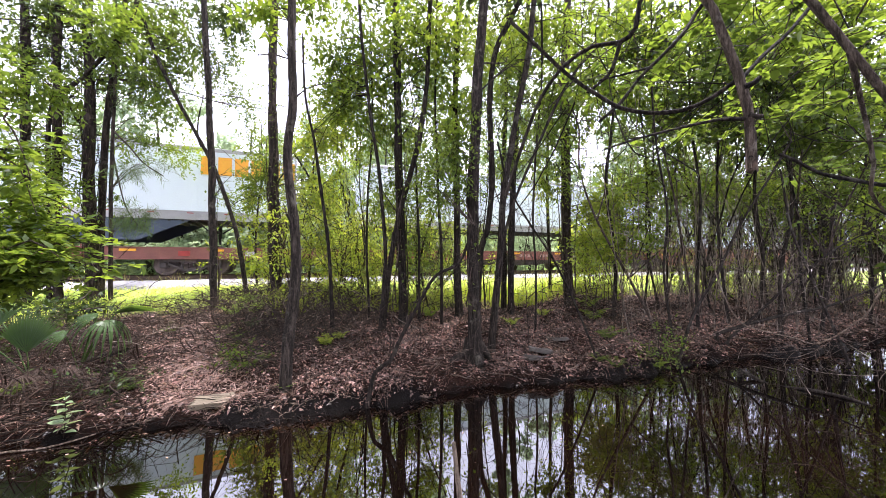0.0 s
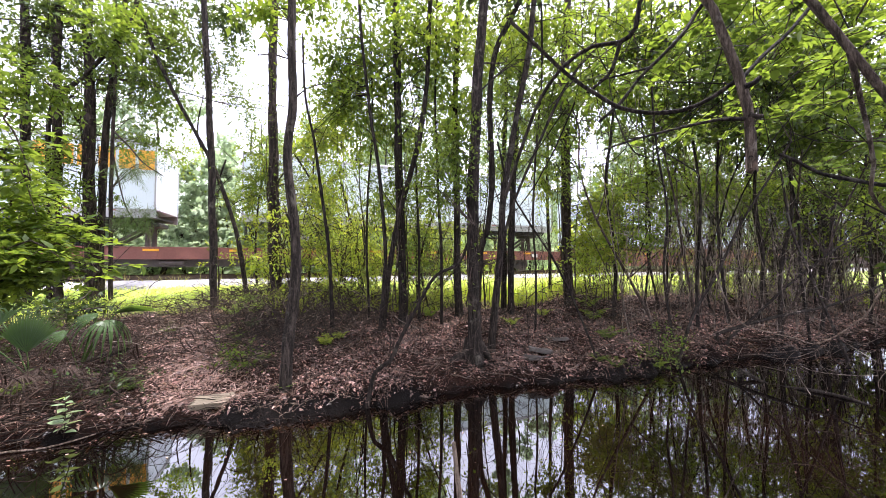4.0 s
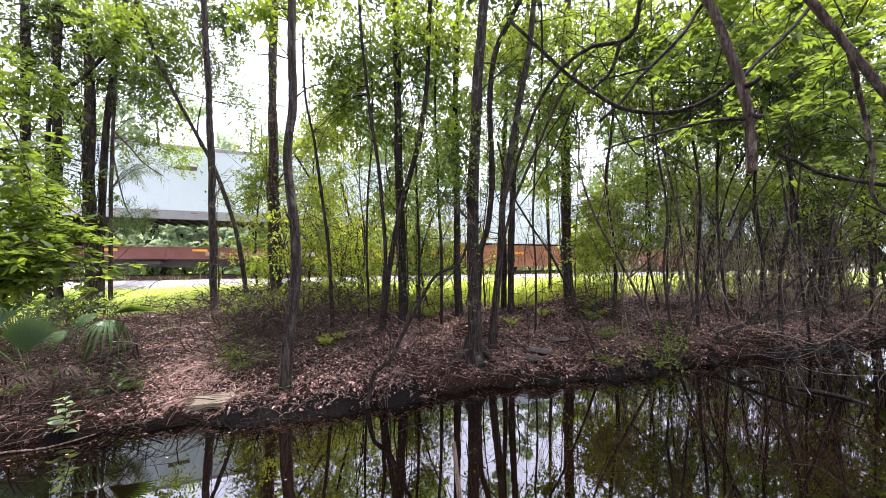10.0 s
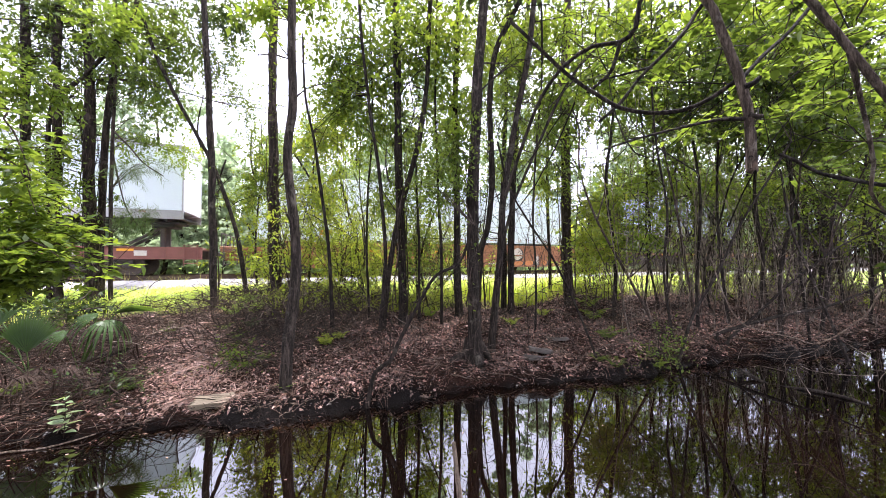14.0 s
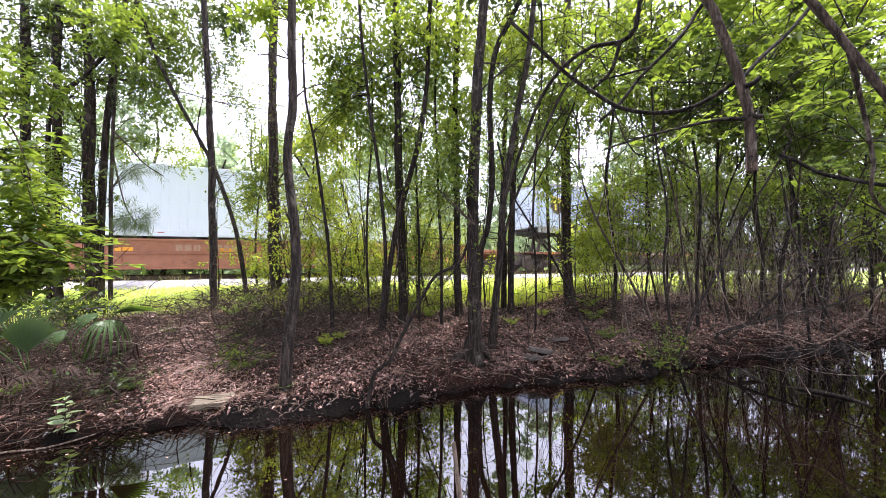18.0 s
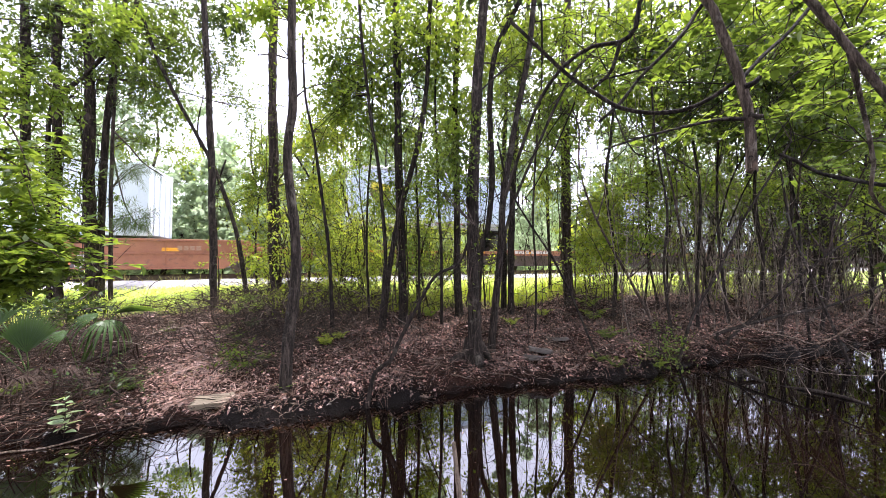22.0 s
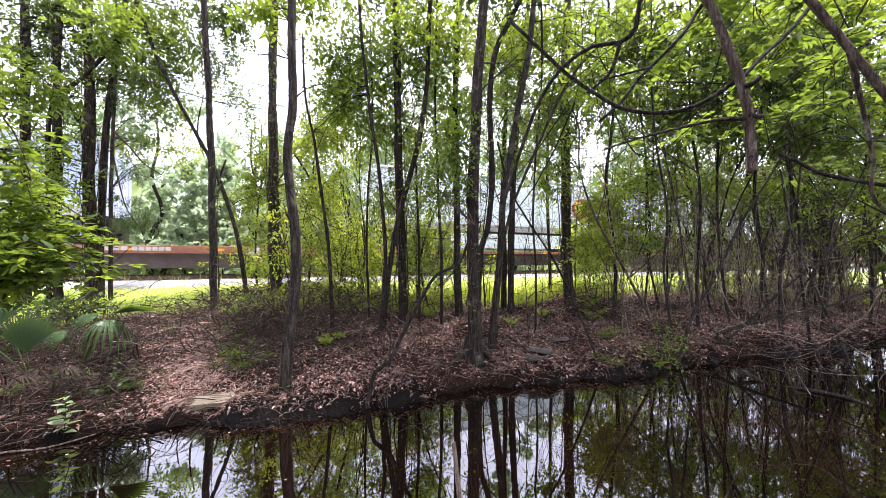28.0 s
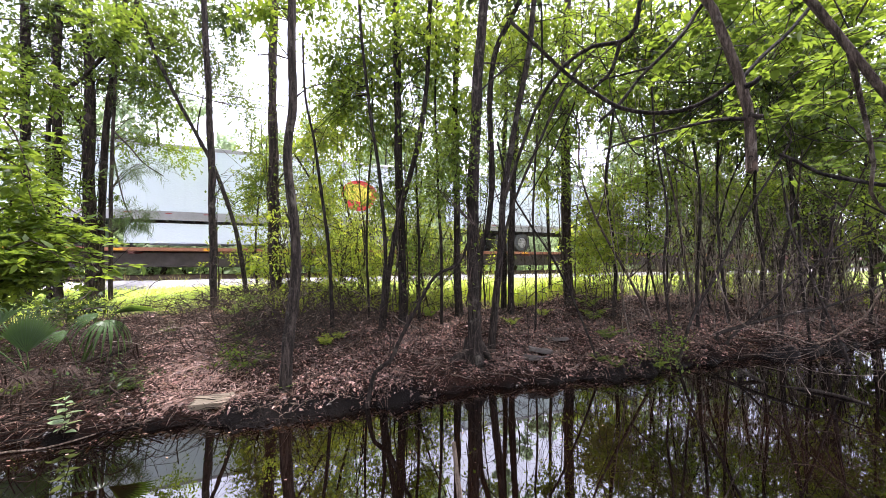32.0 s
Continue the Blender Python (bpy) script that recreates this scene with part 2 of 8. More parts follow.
def petals(pos, way, up, length, width, fold=0.22, droop=0.12, fat=0.42):
    """Small leaves, each one quad folded along its midrib."""
    way = way / (np.linalg.norm(way, axis=1)[:, None] + 1e-9)
    side = np.cross(way, up)
    side /= np.linalg.norm(side, axis=1)[:, None] + 1e-9
    nrm = np.cross(side, way)
    L, W = np.broadcast_to(length, len(pos))[:, None], np.broadcast_to(width, len(pos))[:, None]
    v = np.stack([pos, pos + way * L * fat + side * W * 0.5 + nrm * W * fold, pos + way * L - nrm * L * droop, pos + way * L * fat - side * W * 0.5 + nrm * W * fold], 1).reshape(-1, 3)
    return v, np.arange(len(pos) * 4).reshape(-1, 4)


def unit(rng, n):
    d = rng.standard_normal((n, 3))
    return d / np.linalg.norm(d, axis=1)[:, None]


def sprays(rng, centre, radii, twigs, per=9, size=0.09, aspect=0.56, reach=0.46, hang=0.2, hollow=0.25):
    """A cloud of leafy twigs inside an ellipsoid: leaves, and the twigs that bear them."""
    lumps = unit(rng, max(3, twigs // 14)) * (rng.random((max(3, twigs // 14), 1)) ** 0.4)
    d = unit(rng, twigs)
    base = d * (hollow + (1 - hollow) * rng.random((twigs, 1)) ** 0.6)
    base = 0.45 * base + 0.55 * lumps[rng.integers(0, len(lumps), twigs)] + rng.normal(0, 0.12, (twigs, 3))
    pos = np.asarray(centre) + base * np.asarray(radii)
    way = base / (np.linalg.norm(base, axis=1)[:, None] + 1e-6) * 0.6 + unit(rng, twigs) * 0.8
    way[:, 2] -= hang
    way /= np.linalg.norm(way, axis=1)[:, None]
    ln = reach * (0.5 + rng.random(twigs))
    t = (np.arange(per) + 0.6) / per
    p = pos[:, None, :] + way[:, None, :] * (ln[:, None] * t[None, :])[..., None]
    p[..., 2] -= (ln[:, None] * t[None, :] ** 2) * hang * 0.5
    side = np.cross(way, unit(rng, twigs))
    side /= np.linalg.norm(side, axis=1)[:, None] + 1e-9
    sgn = np.where(np.arange(per) % 2 == 0, 1.0, -1.0)
    lw = way[:, None, :] * 0.6 + side[:, None, :] * sgn[None, :, None] * 0.9 + rng.normal(0, 0.3, (twigs, per, 3))
    lw[..., 2] -= 0.15
    n = twigs * per
    up = np.array([0, 0, 1.0]) + rng.normal(0, 0.45, (n, 3))
    sz = size * (0.55 + 0.8 * rng.random(n))
    leaves = petals(p.reshape(-1, 3), lw.reshape(-1, 3), up, sz, sz * aspect)
    a, b = pos, p[:, -1]
    o1 = side * 0.0035
    o2 = np.cross(side, way) * 0.0035
    v = np.stack([a + o1, a - o1, b - o1 * 0.5, b + o1 * 0.5, a + o2, a - o2, b - o2 * 0.5, b + o2 * 0.5], 1).reshape(-1, 3)
    k = np.arange(twigs)[:, None] * 8
    f = np.stack([k + np.array([[0, 1, 2, 3]]), k + np.array([[4, 5, 6, 7]])], 1).reshape(-1, 4)
    return leaves, (v, f), pos


WATER_AT, WATER_SLOPE = 5.53, 0.315


def bank(x, y):
    """How far a place lies behind the far waterline."""
    return y - WATER_AT - WATER_SLOPE * x - 0.14 * np.sin(1.2 * x + 0.6) - 0.07 * np.sin(3.1 * x) - 0.03 * np.sin(7.7 * x + 1)


def ground_z(x, y):
    x, y = np.asarray(x, float), np.asarray(y, float)
    v = bank(x, y)
    z = np.interp(v, [-40, -8, -6.2, -4.7, -4.1, -0.9, 0, 0.15, 1.4, 3.1, 4.9, 6.5, 8.2, 9.8, 11, 60], [0.9, 0.8, 0.4, 0.0, -0.5, -0.55, 0, 0.17, 0.46, 0.72, 0.83, 0.95, 1.14, 1.28, 1.28, 1.24])
    z = z + 0.28 * np.exp(-((x + 4.9) ** 2 + (y - 10.2) ** 2) / 3.1) + 0.18 * np.exp(-((x - 3.8) ** 2 + (y - 10.9) ** 2) / 2.4) + 0.14 * np.exp(-((x - 7.0) ** 2 + (y - 10.9) ** 2) / 6.0)
    # the shore is low where the path meets the water
    z = z - 0.11 * np.exp(-((x + 3.75) / 0.95) ** 2) * np.clip(v / 0.1, 0, 1) * np.clip(1 - (v - 0.15) / 0.8, 0, 1)
    amp = np.clip(v * 2, 0, 1) * np.clip((9 - v) / 4, 0, 1)
    z = z + 0.055 * np.clip(1 - np.abs(v - 0.1) / 0.6, 0, 1) * (np.sin(6.1 * x + 2.3 * y) + np.sin(10.3 * x - 7.1 * y + 2) + 0.7 * np.sin(17 * x + 13 * y))
    return z + amp * (0.035 * np.sin(3.1 * x + 1.3 * y) + 0.03 * np.sin(5.7 * y - 2.2 * x) + 0.018 * np.sin(11 * x + 3) * np.sin(9 * y))


# ---- ground, water, track ----
def graded(lo, hi, fine_lo, fine_hi, fine, grow=1.16):
    a = list(np.arange(fine_lo, fine_hi, fine))
    s = fine
    while a[-1] < hi:
        s *= grow
        a.append(a[-1] + s)
    s = fine
    b = [a[0]]
    while b[-1] > lo:
        s *= grow
        b.append(b[-1] - s)
    return np.array(b[:0:-1] + a)


def mat_ground():
    m, nt, n, l, p = nodes_of("forest_floor")
    tc = n.new("ShaderNodeTexCoord")
    sep = n.new("ShaderNodeSeparateXYZ")
    l.new(tc.outputs["Object"], sep.inputs[0])

    def calc(op, a, b):
        c = n.new("ShaderNodeMath")
        c.operation = op
        for k, v in ((0, a), (1, b)):
            if isinstance(v, (int, float)):
                c.inputs[k].default_value = v
            else:
                l.new(v, c.inputs[k])
        return c.outputs[0]
    v = calc("SUBTRACT", calc("SUBTRACT", sep.outputs[1], calc("MULTIPLY", sep.outputs[0], WATER_SLOPE)), WATER_AT)
    edge = calc("ADD", v, calc("MULTIPLY", calc("SUBTRACT", noise_of(nt, 1.6, 6, 0.7), 0.5), 3.0))
    litter = ramp(nt, noise_of(nt, 26, 6, 0.75), [(0.4, (0.004, 0.0022, 0.0018)), (0.54, (0.03, 0.014, 0.0105)), (0.68, (0.12, 0.062, 0.05))])
    soil = ramp(nt, noise_of(nt, 3.0, 5, 0.6), [(0.35, (0.008, 0.0055, 0.004)), (0.65, (0.032, 0.02, 0.015))])
    floor = mixed(nt, 0.4, litter, soil)
    wet = ramp(nt, calc("ADD", v, calc("MULTIPLY", calc("SUBTRACT", noise_of(nt, 7, 5, 0.7), 0.5), 0.25)), [(0.0, (0, 0, 0)), (0.04, (0, 0, 0)), (0.24, (1, 1, 1))])
    floor = mixed(nt, wet, (0.006, 0.0045, 0.004), floor)
    green = ramp(nt, noise_of(nt, 5, 6, 0.7), [(0.3, (0.26, 0.34, 0.07)), (0.6, (0.4, 0.5, 0.12)), (0.8, (0.5, 0.5, 0.22))])
    far = n.new("ShaderNodeMapRange")
    far.inputs[1].default_value, far.inputs[2].default_value = 4.3, 5.6
    l.new(edge, far.inputs[0])
    col = mixed(nt, far.outputs[0], floor, green)
    l.new(col, p.inputs["Base Color"])
    rr = n.new("ShaderNodeMapRange")
    rr.inputs[1].default_value, rr.inputs[2].default_value, rr.inputs[3].default_value, rr.inputs[4].default_value = 0.0, 0.08, 0.4, 0.95
    l.new(v, rr.inputs[0])
    l.new(rr.outputs[0], p.inputs["Roughness"])
    gloss = n.new("ShaderNodeMapRange")
    gloss.inputs[1].default_value, gloss.inputs[2].default_value, gloss.inputs[3].default_value, gloss.inputs[4].default_value = 0.0, 0.06, 0.05, 0.03
    l.new(v, gloss.inputs[0])
    l.new(gloss.outputs[0], p.inputs["Specular IOR Level"])
    bump_of(nt, noise_of(nt, 30, 6, 0.75), 0.8, 0.03, p.inputs["Normal"])
    return m


gx, gy = graded(-600, 600, -9.0, 13.0, 0.1), graded(-600, 600, 2.5, 13.0, 0.1)
GX, GY = np.meshgrid(gx, gy, indexing="ij")
GZ = ground_z(GX, GY)
near_bank = (np.abs(GX) < 16) & (GY < 16)
GZ = GZ + np.where(near_bank & (bank(GX, GY) > 0.02), np.random.default_rng(5).normal(0, 0.012, GX.shape), 0)
ni, nj = GX.shape
gi = (np.arange(ni - 1)[:, None] * nj + np.arange(nj - 1)[None, :]).ravel()
ground = sheet("ground", np.stack([GX, GY, GZ], -1).reshape(-1, 3), np.stack([gi, gi + nj, gi + nj + 1, gi + 1], -1), mat_ground(), smooth=True)
tagged(ground, "leaf-strewn forest floor, muddy bank and grassy verge", "ground", kind="structure")


def mat_water():
    m, nt, n, l, p = nodes_of("dark_tannin_water")
    p.inputs["Base Color"].default_value = (0.022, 0.0095, 0.005, 1)
    p.inputs["Roughness"].default_value = 0.3
    p.inputs["Specular IOR Level"].default_value = 0.0
    col = ramp(nt, noise_of(nt, 0.9, 5, 0.6), [(0.35, (0.0012, 0.0006, 0.0004)), (0.65, (0.004, 0.0018, 0.001))])
    l.new(col, p.inputs["Base Color"])
    gl = n.new("ShaderNodeBsdfGlossy")
    gl.inputs["Color"].default_value = (0.97, 0.97, 1.0, 1)
    gl.inputs["Roughness"].default_value = 0.012
    fr = n.new("ShaderNodeFresnel")
    fr.inputs[0].default_value = 2.4
    bm_ = n.new("ShaderNodeBump")
    bm_.inputs["Strength"].default_value, bm_.inputs["Distance"].default_value = 0.05, 0.01
    l.new(noise_of(nt, 3.0, 2, 0.5), bm_.inputs["Height"])
    l.new(bm_.outputs[0], gl.inputs["Normal"])
    mx = n.new("ShaderNodeMixShader")
    l.new(fr.outputs[0], mx.inputs[0])
    l.new(p.outputs[0], mx.inputs[1])
    l.new(gl.outputs[0], mx.inputs[2])
    l.new(mx.outputs[0], n["Material Output"].inputs[0])
    return m


WATER = mat_water()
wx = np.linspace(-60, 60, 61)
wrow = np.stack([np.concatenate([wx, wx]), np.concatenate([WATER_AT + WATER_SLOPE * wx - 5.2, WATER_AT + WATER_SLOPE * wx + 0.5]), np.full(122, 0.0)], -1)
wi = np.arange(60)
tagged(sheet("water", wrow, np.stack([wi, wi + 1, wi + 62, wi + 61], -1), WATER), "still dark brown ditch water mirroring the trees", "water", kind="structure")

# the track: origin at the rail top, x along the track
TRACK = pose(-11.38, 15.11, 1.5, 0, 0, 21.59)
STONES = surface("pale_ballast", (0.27, 0.255, 0.265), (0.47, 0.45, 0.465), 14, 0.95, bump=1.0, dist=0.04, fine=40)


def on_track(ob):
    ob.matrix_basis = TRACK
    return ob


prof = [(-4.2, -0.2), (-3.4, -0.1), (-2.2, -0.16), (-1.5, -0.17), (1.5, -0.17), (2.4, -0.2), (4.2, -0.75)]
bx = np.concatenate([np.linspace(-420, -40, 20), np.arange(-39, 80, 0.4), np.linspace(81, 520, 24)])
rngb = np.random.default_rng(8)
py = np.interp(np.linspace(0, 6, 37), np.arange(7), [q[0] for q in prof])
pz = np.interp(np.linspace(0, 6, 37), np.arange(7), [q[1] for q in prof])
bv = np.stack([np.repeat(bx, 37), np.tile(py, len(bx)), np.tile(pz, len(bx)) + rngb.normal(0, 0.02, 37 * len(bx))], -1)
bi = (np.arange(len(bx) - 1)[:, None] * 37 + np.arange(36)[None, :]).ravel()
bv[:, 2] -= np.where(np.tile(np.arange(37) == 0, len(bx)), 0.25, 0)
tagged(on_track(sheet("ballast", bv, np.stack([bi, bi + 37, bi + 38, bi + 1], -1), STONES)), "pale grey crushed stone track bed", "track bed", kind="structure")
for side in (-0.75, 0.75):
    bm = bmesh.new()
    box(bm, -420, 520, side - 0.035, side + 0.035, -0.04, 0.0, 0.008)
    box(bm, -420, 520, side - 0.009, side + 0.009, -0.15, -0.03)
    box(bm, -420, 520, side - 0.07, side + 0.07, -0.17, -0.15)
    tagged(on_track(part("rail", bm, RAIL_STEEL)), "rusty steel rail with a worn top", "rail", kind="structure", group="rails of the track")
tie_mesh = None
ties = tagged(on_track(new("railway_ties")), "dark wooden railway ties under the rails", "ties", kind="structure")
for k in range(150):
    if tie_mesh is None:
        first = block("tie", (-0.11, 0.11, -1.3, 1.3, -0.3, -0.145), TIE_WOOD, ties)
        tie_mesh = first.data
        first.location.x = -30
    else:
        o = new("tie", tie_mesh)
        o.parent, o.location = ties, (-30 + 0.55 * k, 0, 0)


# ---- the train: x along the track, y away from the pond, z above the rail ----
def gone(t):
    """Metres that the train has rolled by t seconds, gathering speed."""
    return 1.1125 * t + 0.0398 * t * t - 0.0000357 * t ** 3


ROLLING = []
WHEELSETS = []


def rolling(name, u, label, category, group="", kind=""):
    """An empty at the rail, u metres along the train."""
    ob = tagged(new(name), label, category, group, kind)
    ob.matrix_basis = TRACK @ pose(u, 0, 0)
    ROLLING.append((ob, u))
    return ob


SHARED = {}


def wheelset(parent, x, r):
    key = ("wheelset", r)
    if key not in SHARED:
        bm = bmesh.new()
        for y in (-0.82, 0.68):
            disc(bm, r, y, y + 0.14, 28)
            disc(bm, r * 0.82, y - 0.015 if y < 0 else y + 0.02, y + 0.1, 28, r * 0.3)
        for a in range(4):
            c, s = math.cos(a * 1.5708), math.sin(a * 1.5708)
            box(bm, c * r * 0.55 - 0.05, c * r * 0.55 + 0.05, -0.85, -0.8, s * r * 0.55 - 0.05, s * r * 0.55 + 0.05)
        disc(bm, 0.08, -0.98, 0.98, 10)
        SHARED[key] = part("wheelset", bm, STEEL, parent)
        ob = SHARED[key]
    else:
        ob = new("wheelset", SHARED[key].data)
        ob.parent = parent
    ob.location = (x, 0, r)
    WHEELSETS.append((ob, x, r))


def truck(parent, x, r=0.44, base=1.8):
    """A two-axle truck with cast side frames under a car."""
    h = base / 2
    if ("side_frame", base) not in SHARED:
        bm = bmesh.new()
        y = -0.05
        bar(bm, (-h, y + 0.05, r + 0.16), (h, y + 0.05, r + 0.16), 0.11)
        bar(bm, (-h + 0.05, y + 0.05, r + 0.08), (-0.28, y + 0.05, r - 0.2), 0.1)
        bar(bm, (h - 0.05, y + 0.05, r + 0.08), (0.28, y + 0.05, r - 0.2), 0.1)
        bar(bm, (-0.3, y + 0.05, r - 0.2), (0.3, y + 0.05, r - 0.2), 0.1)
        for s in (-1, 1):
            bar(bm, (s * 0.3, y + 0.05, r - 0.2), (s * 0.3, y + 0.05, r + 0.16), 0.08)
            box(bm, s * h - 0.16, s * h + 0.16, y, y + 0.12, r - 0.12, r + 0.22, 0.03)
            disc(bm, 0.1, y - 0.05, y + 0.02, 12, 0.0, (s * h, 0, r))
        SHARED[("side_frame", base)] = bpy.data.meshes.new("side_frame")
        bm.to_mesh(SHARED[("side_frame", base)])
        bm.free()
        SHARED[("side_frame", base)].materials.append(CAR_DARK)
        bm = bmesh.new()
        for k in (-0.17, 0.0, 0.17):
            for j in range(4):
                disc(bm, 0.075, -0.04, 0.04, 10, 0.02, (k, 0, r - 0.12 + j * 0.055))
        SHARED[("spring", base)] = bpy.data.meshes.new("spring")
        bm.to_mesh(SHARED[("spring", base)])
        bm.free()
        SHARED[("spring", base)].materials.append(STEEL)
        bm = bmesh.new()
        box(bm, -0.2, 0.2, -1.15, 1.15, r + 0.08, r + 0.22, 0.03)
        SHARED[("bolster", base)] = bpy.data.meshes.new("bolster")
        bm.to_mesh(SHARED[("bolster", base)])
        bm.free()
        SHARED[("bolster", base)].materials.append(STEEL)
    for key, y, label in (("side_frame", -1.03, "cast steel truck side frame"), ("side_frame", 1.03, "cast steel truck side frame"), ("spring", -1.03, "nest of coil springs"), ("spring", 1.03, "nest of coil springs"), ("bolster", 0, "truck bolster")):
        o = new(key, SHARED[(key, base)])
        o.parent, o.location = parent, (x, y, 0)
        if key == "side_frame" and y > 0:
            o.rotation_euler = (0, 0, math.pi)
        tagged(o, label)
    wheelset(parent, x - h, r)
    wheelset(parent, x + h, r)


def marks(parent, name, x0, spec, z0, z1, y, material, label):
    """Bars of worn lettering: spec gives widths, negative for gaps."""
    x = x0
    for w in spec:
        if w > 0:
            block(name, (x, x + w, y - 0.006, y + 0.004, z0, z1), material, parent, label, 0.0)
        x += abs(w)


def coupler(parent, x, way):
    bm = bmesh.new()
    box(bm, x, x + way * 0.55, -0.12, 0.12, 0.72, 0.98, 0.02)
    box(bm, x + way * 0.5, x + way * 0.72, -0.2, 0.16, 0.68, 1.0, 0.05)
    part("coupler", bm, CAR_DARK, parent)


def flatcar(u, length, trucks, paint=CAR_RED):
    """A long flat car: side sills, fish-bellied centre sill, deck, trucks."""
    car = rolling("flatcar", u, "red-brown steel flat car carrying road trailers", "railway wagon", "wagons of the train")
    bm = bmesh.new()
    box(bm, 0, length, -1.3, 1.3, 1.04, 1.12, 0.01)
    part("deck", bm, paint, car)
    for y in (-1.38, 1.3):
        bm = bmesh.new()
        box(bm, 0, length, y, y + 0.08, 0.68, 1.15, 0.008)
        box(bm, 0, length, y - 0.035 if y < 0 else y, y + 0.08 if y < 0 else y + 0.115, 0.66, 0.71, 0.006)
        box(bm, 0, length, y - 0.025 if y < 0 else y, y + 0.08 if y < 0 else y + 0.105, 1.11, 1.15, 0.006)
        k = 1.2
        while k < length - 1:
            box(bm, k, k + 0.02, y - 0.022, y + 0.1, 0.7, 1.12)
            k += 2.05
        part("side_sill", bm, paint, car)
    a, b = trucks
    bm = bmesh.new()
    prof = [(0.2, 0.68), (a + 1.4, 0.62), (a + 3.2, 0.36), (b - 3.2, 0.36), (b - 1.4, 0.62), (length - 0.2, 0.68)]
    for y in (-0.95, 0.95):
        vs = [bm.verts.new((x, y, z)) for x, z in prof] + [bm.verts.new((x, y, 1.05)) for x, z in reversed(prof)]
        bm.faces.new(vs)
        vs2 = [bm.verts.new((v.co.x, y + 0.06, v.co.z)) for v in vs]
        bm.faces.new(list(reversed(vs2)))
        for k in range(len(vs)):
            bm.faces.new((vs[k], vs2[k], vs2[(k + 1) % len(vs)], vs[(k + 1) % len(vs)]))
    bmesh.ops.recalc_face_normals(bm, faces=bm.faces)
    part("centre_sill", bm, CAR_DARK, car, "grimy dark fish-bellied sill")
    for k in range(5):
        x = a + 4 + k * (b - a - 8) / 4
        block("air_reservoir", (x, x + 0.9, -1.2, -0.9, 0.42, 0.64), CAR_DARK, car, "", 0.06)
    for k in range(int(length / 2.9)):
        block("reflector", (1.1 + 2.9 * k, 1.62 + 2.9 * k, -1.412, -1.404, 0.98, 1.07), AMBER, car, "amber reflector strip", 0)
    for k in (a - 0.35, a + 2.0, b - 0.9, b + 1.2):
        block("stencil_plate", (k, k + 0.4, -1.412, -1.404, 0.8, 1.0), PALE_INK if k != a - 0.35 else RED_TAPE, car, "small pale stencil plate", 0)
    for way, x in ((-1, 0), (1, length)):
        coupler(car, x, way)
        bm = bmesh.new()
        for z in (0.5, 0.85, 1.2):
            bar(bm, (x - way * 0.15, -1.42, z), (x - way * 0.6, -1.42, z), 0.03)
        bar(bm, (x - way * 0.15, -1.42, 0.4), (x - way * 0.15, -1.42, 1.25), 0.03)
        bar(bm, (x - way * 0.6, -1.42, 0.4), (x - way * 0.6, -1.42, 1.25), 0.03)
        part("ladder", bm, paint, car)
    truck(car, a)
    truck(car, b)
    return car


def hitch(parent, x, way, z0=1.12, z1=2.1):
    """A raised trailer stand: an upright, a long brace and a head plate."""
    bm = bmesh.new()
    for y in (-0.32, 0.32):
        bar(bm, (x - max(way, 0) * 0.25, y, z0), (x, y, z1 - 0.1), 0.15)
        bar(bm, (x + way * 0.1, y, z1 - 0.15), (x + way * 1.35, y, z0 + 0.03), 0.1)
    part("stand", bm, CAR_DARK, parent, "raised trailer stand")
    block("head_plate", (x - 0.35, x + 0.45, -0.5, 0.5, z1 - 0.12, z1 + 0.05), BLACK, parent, "", 0.03)


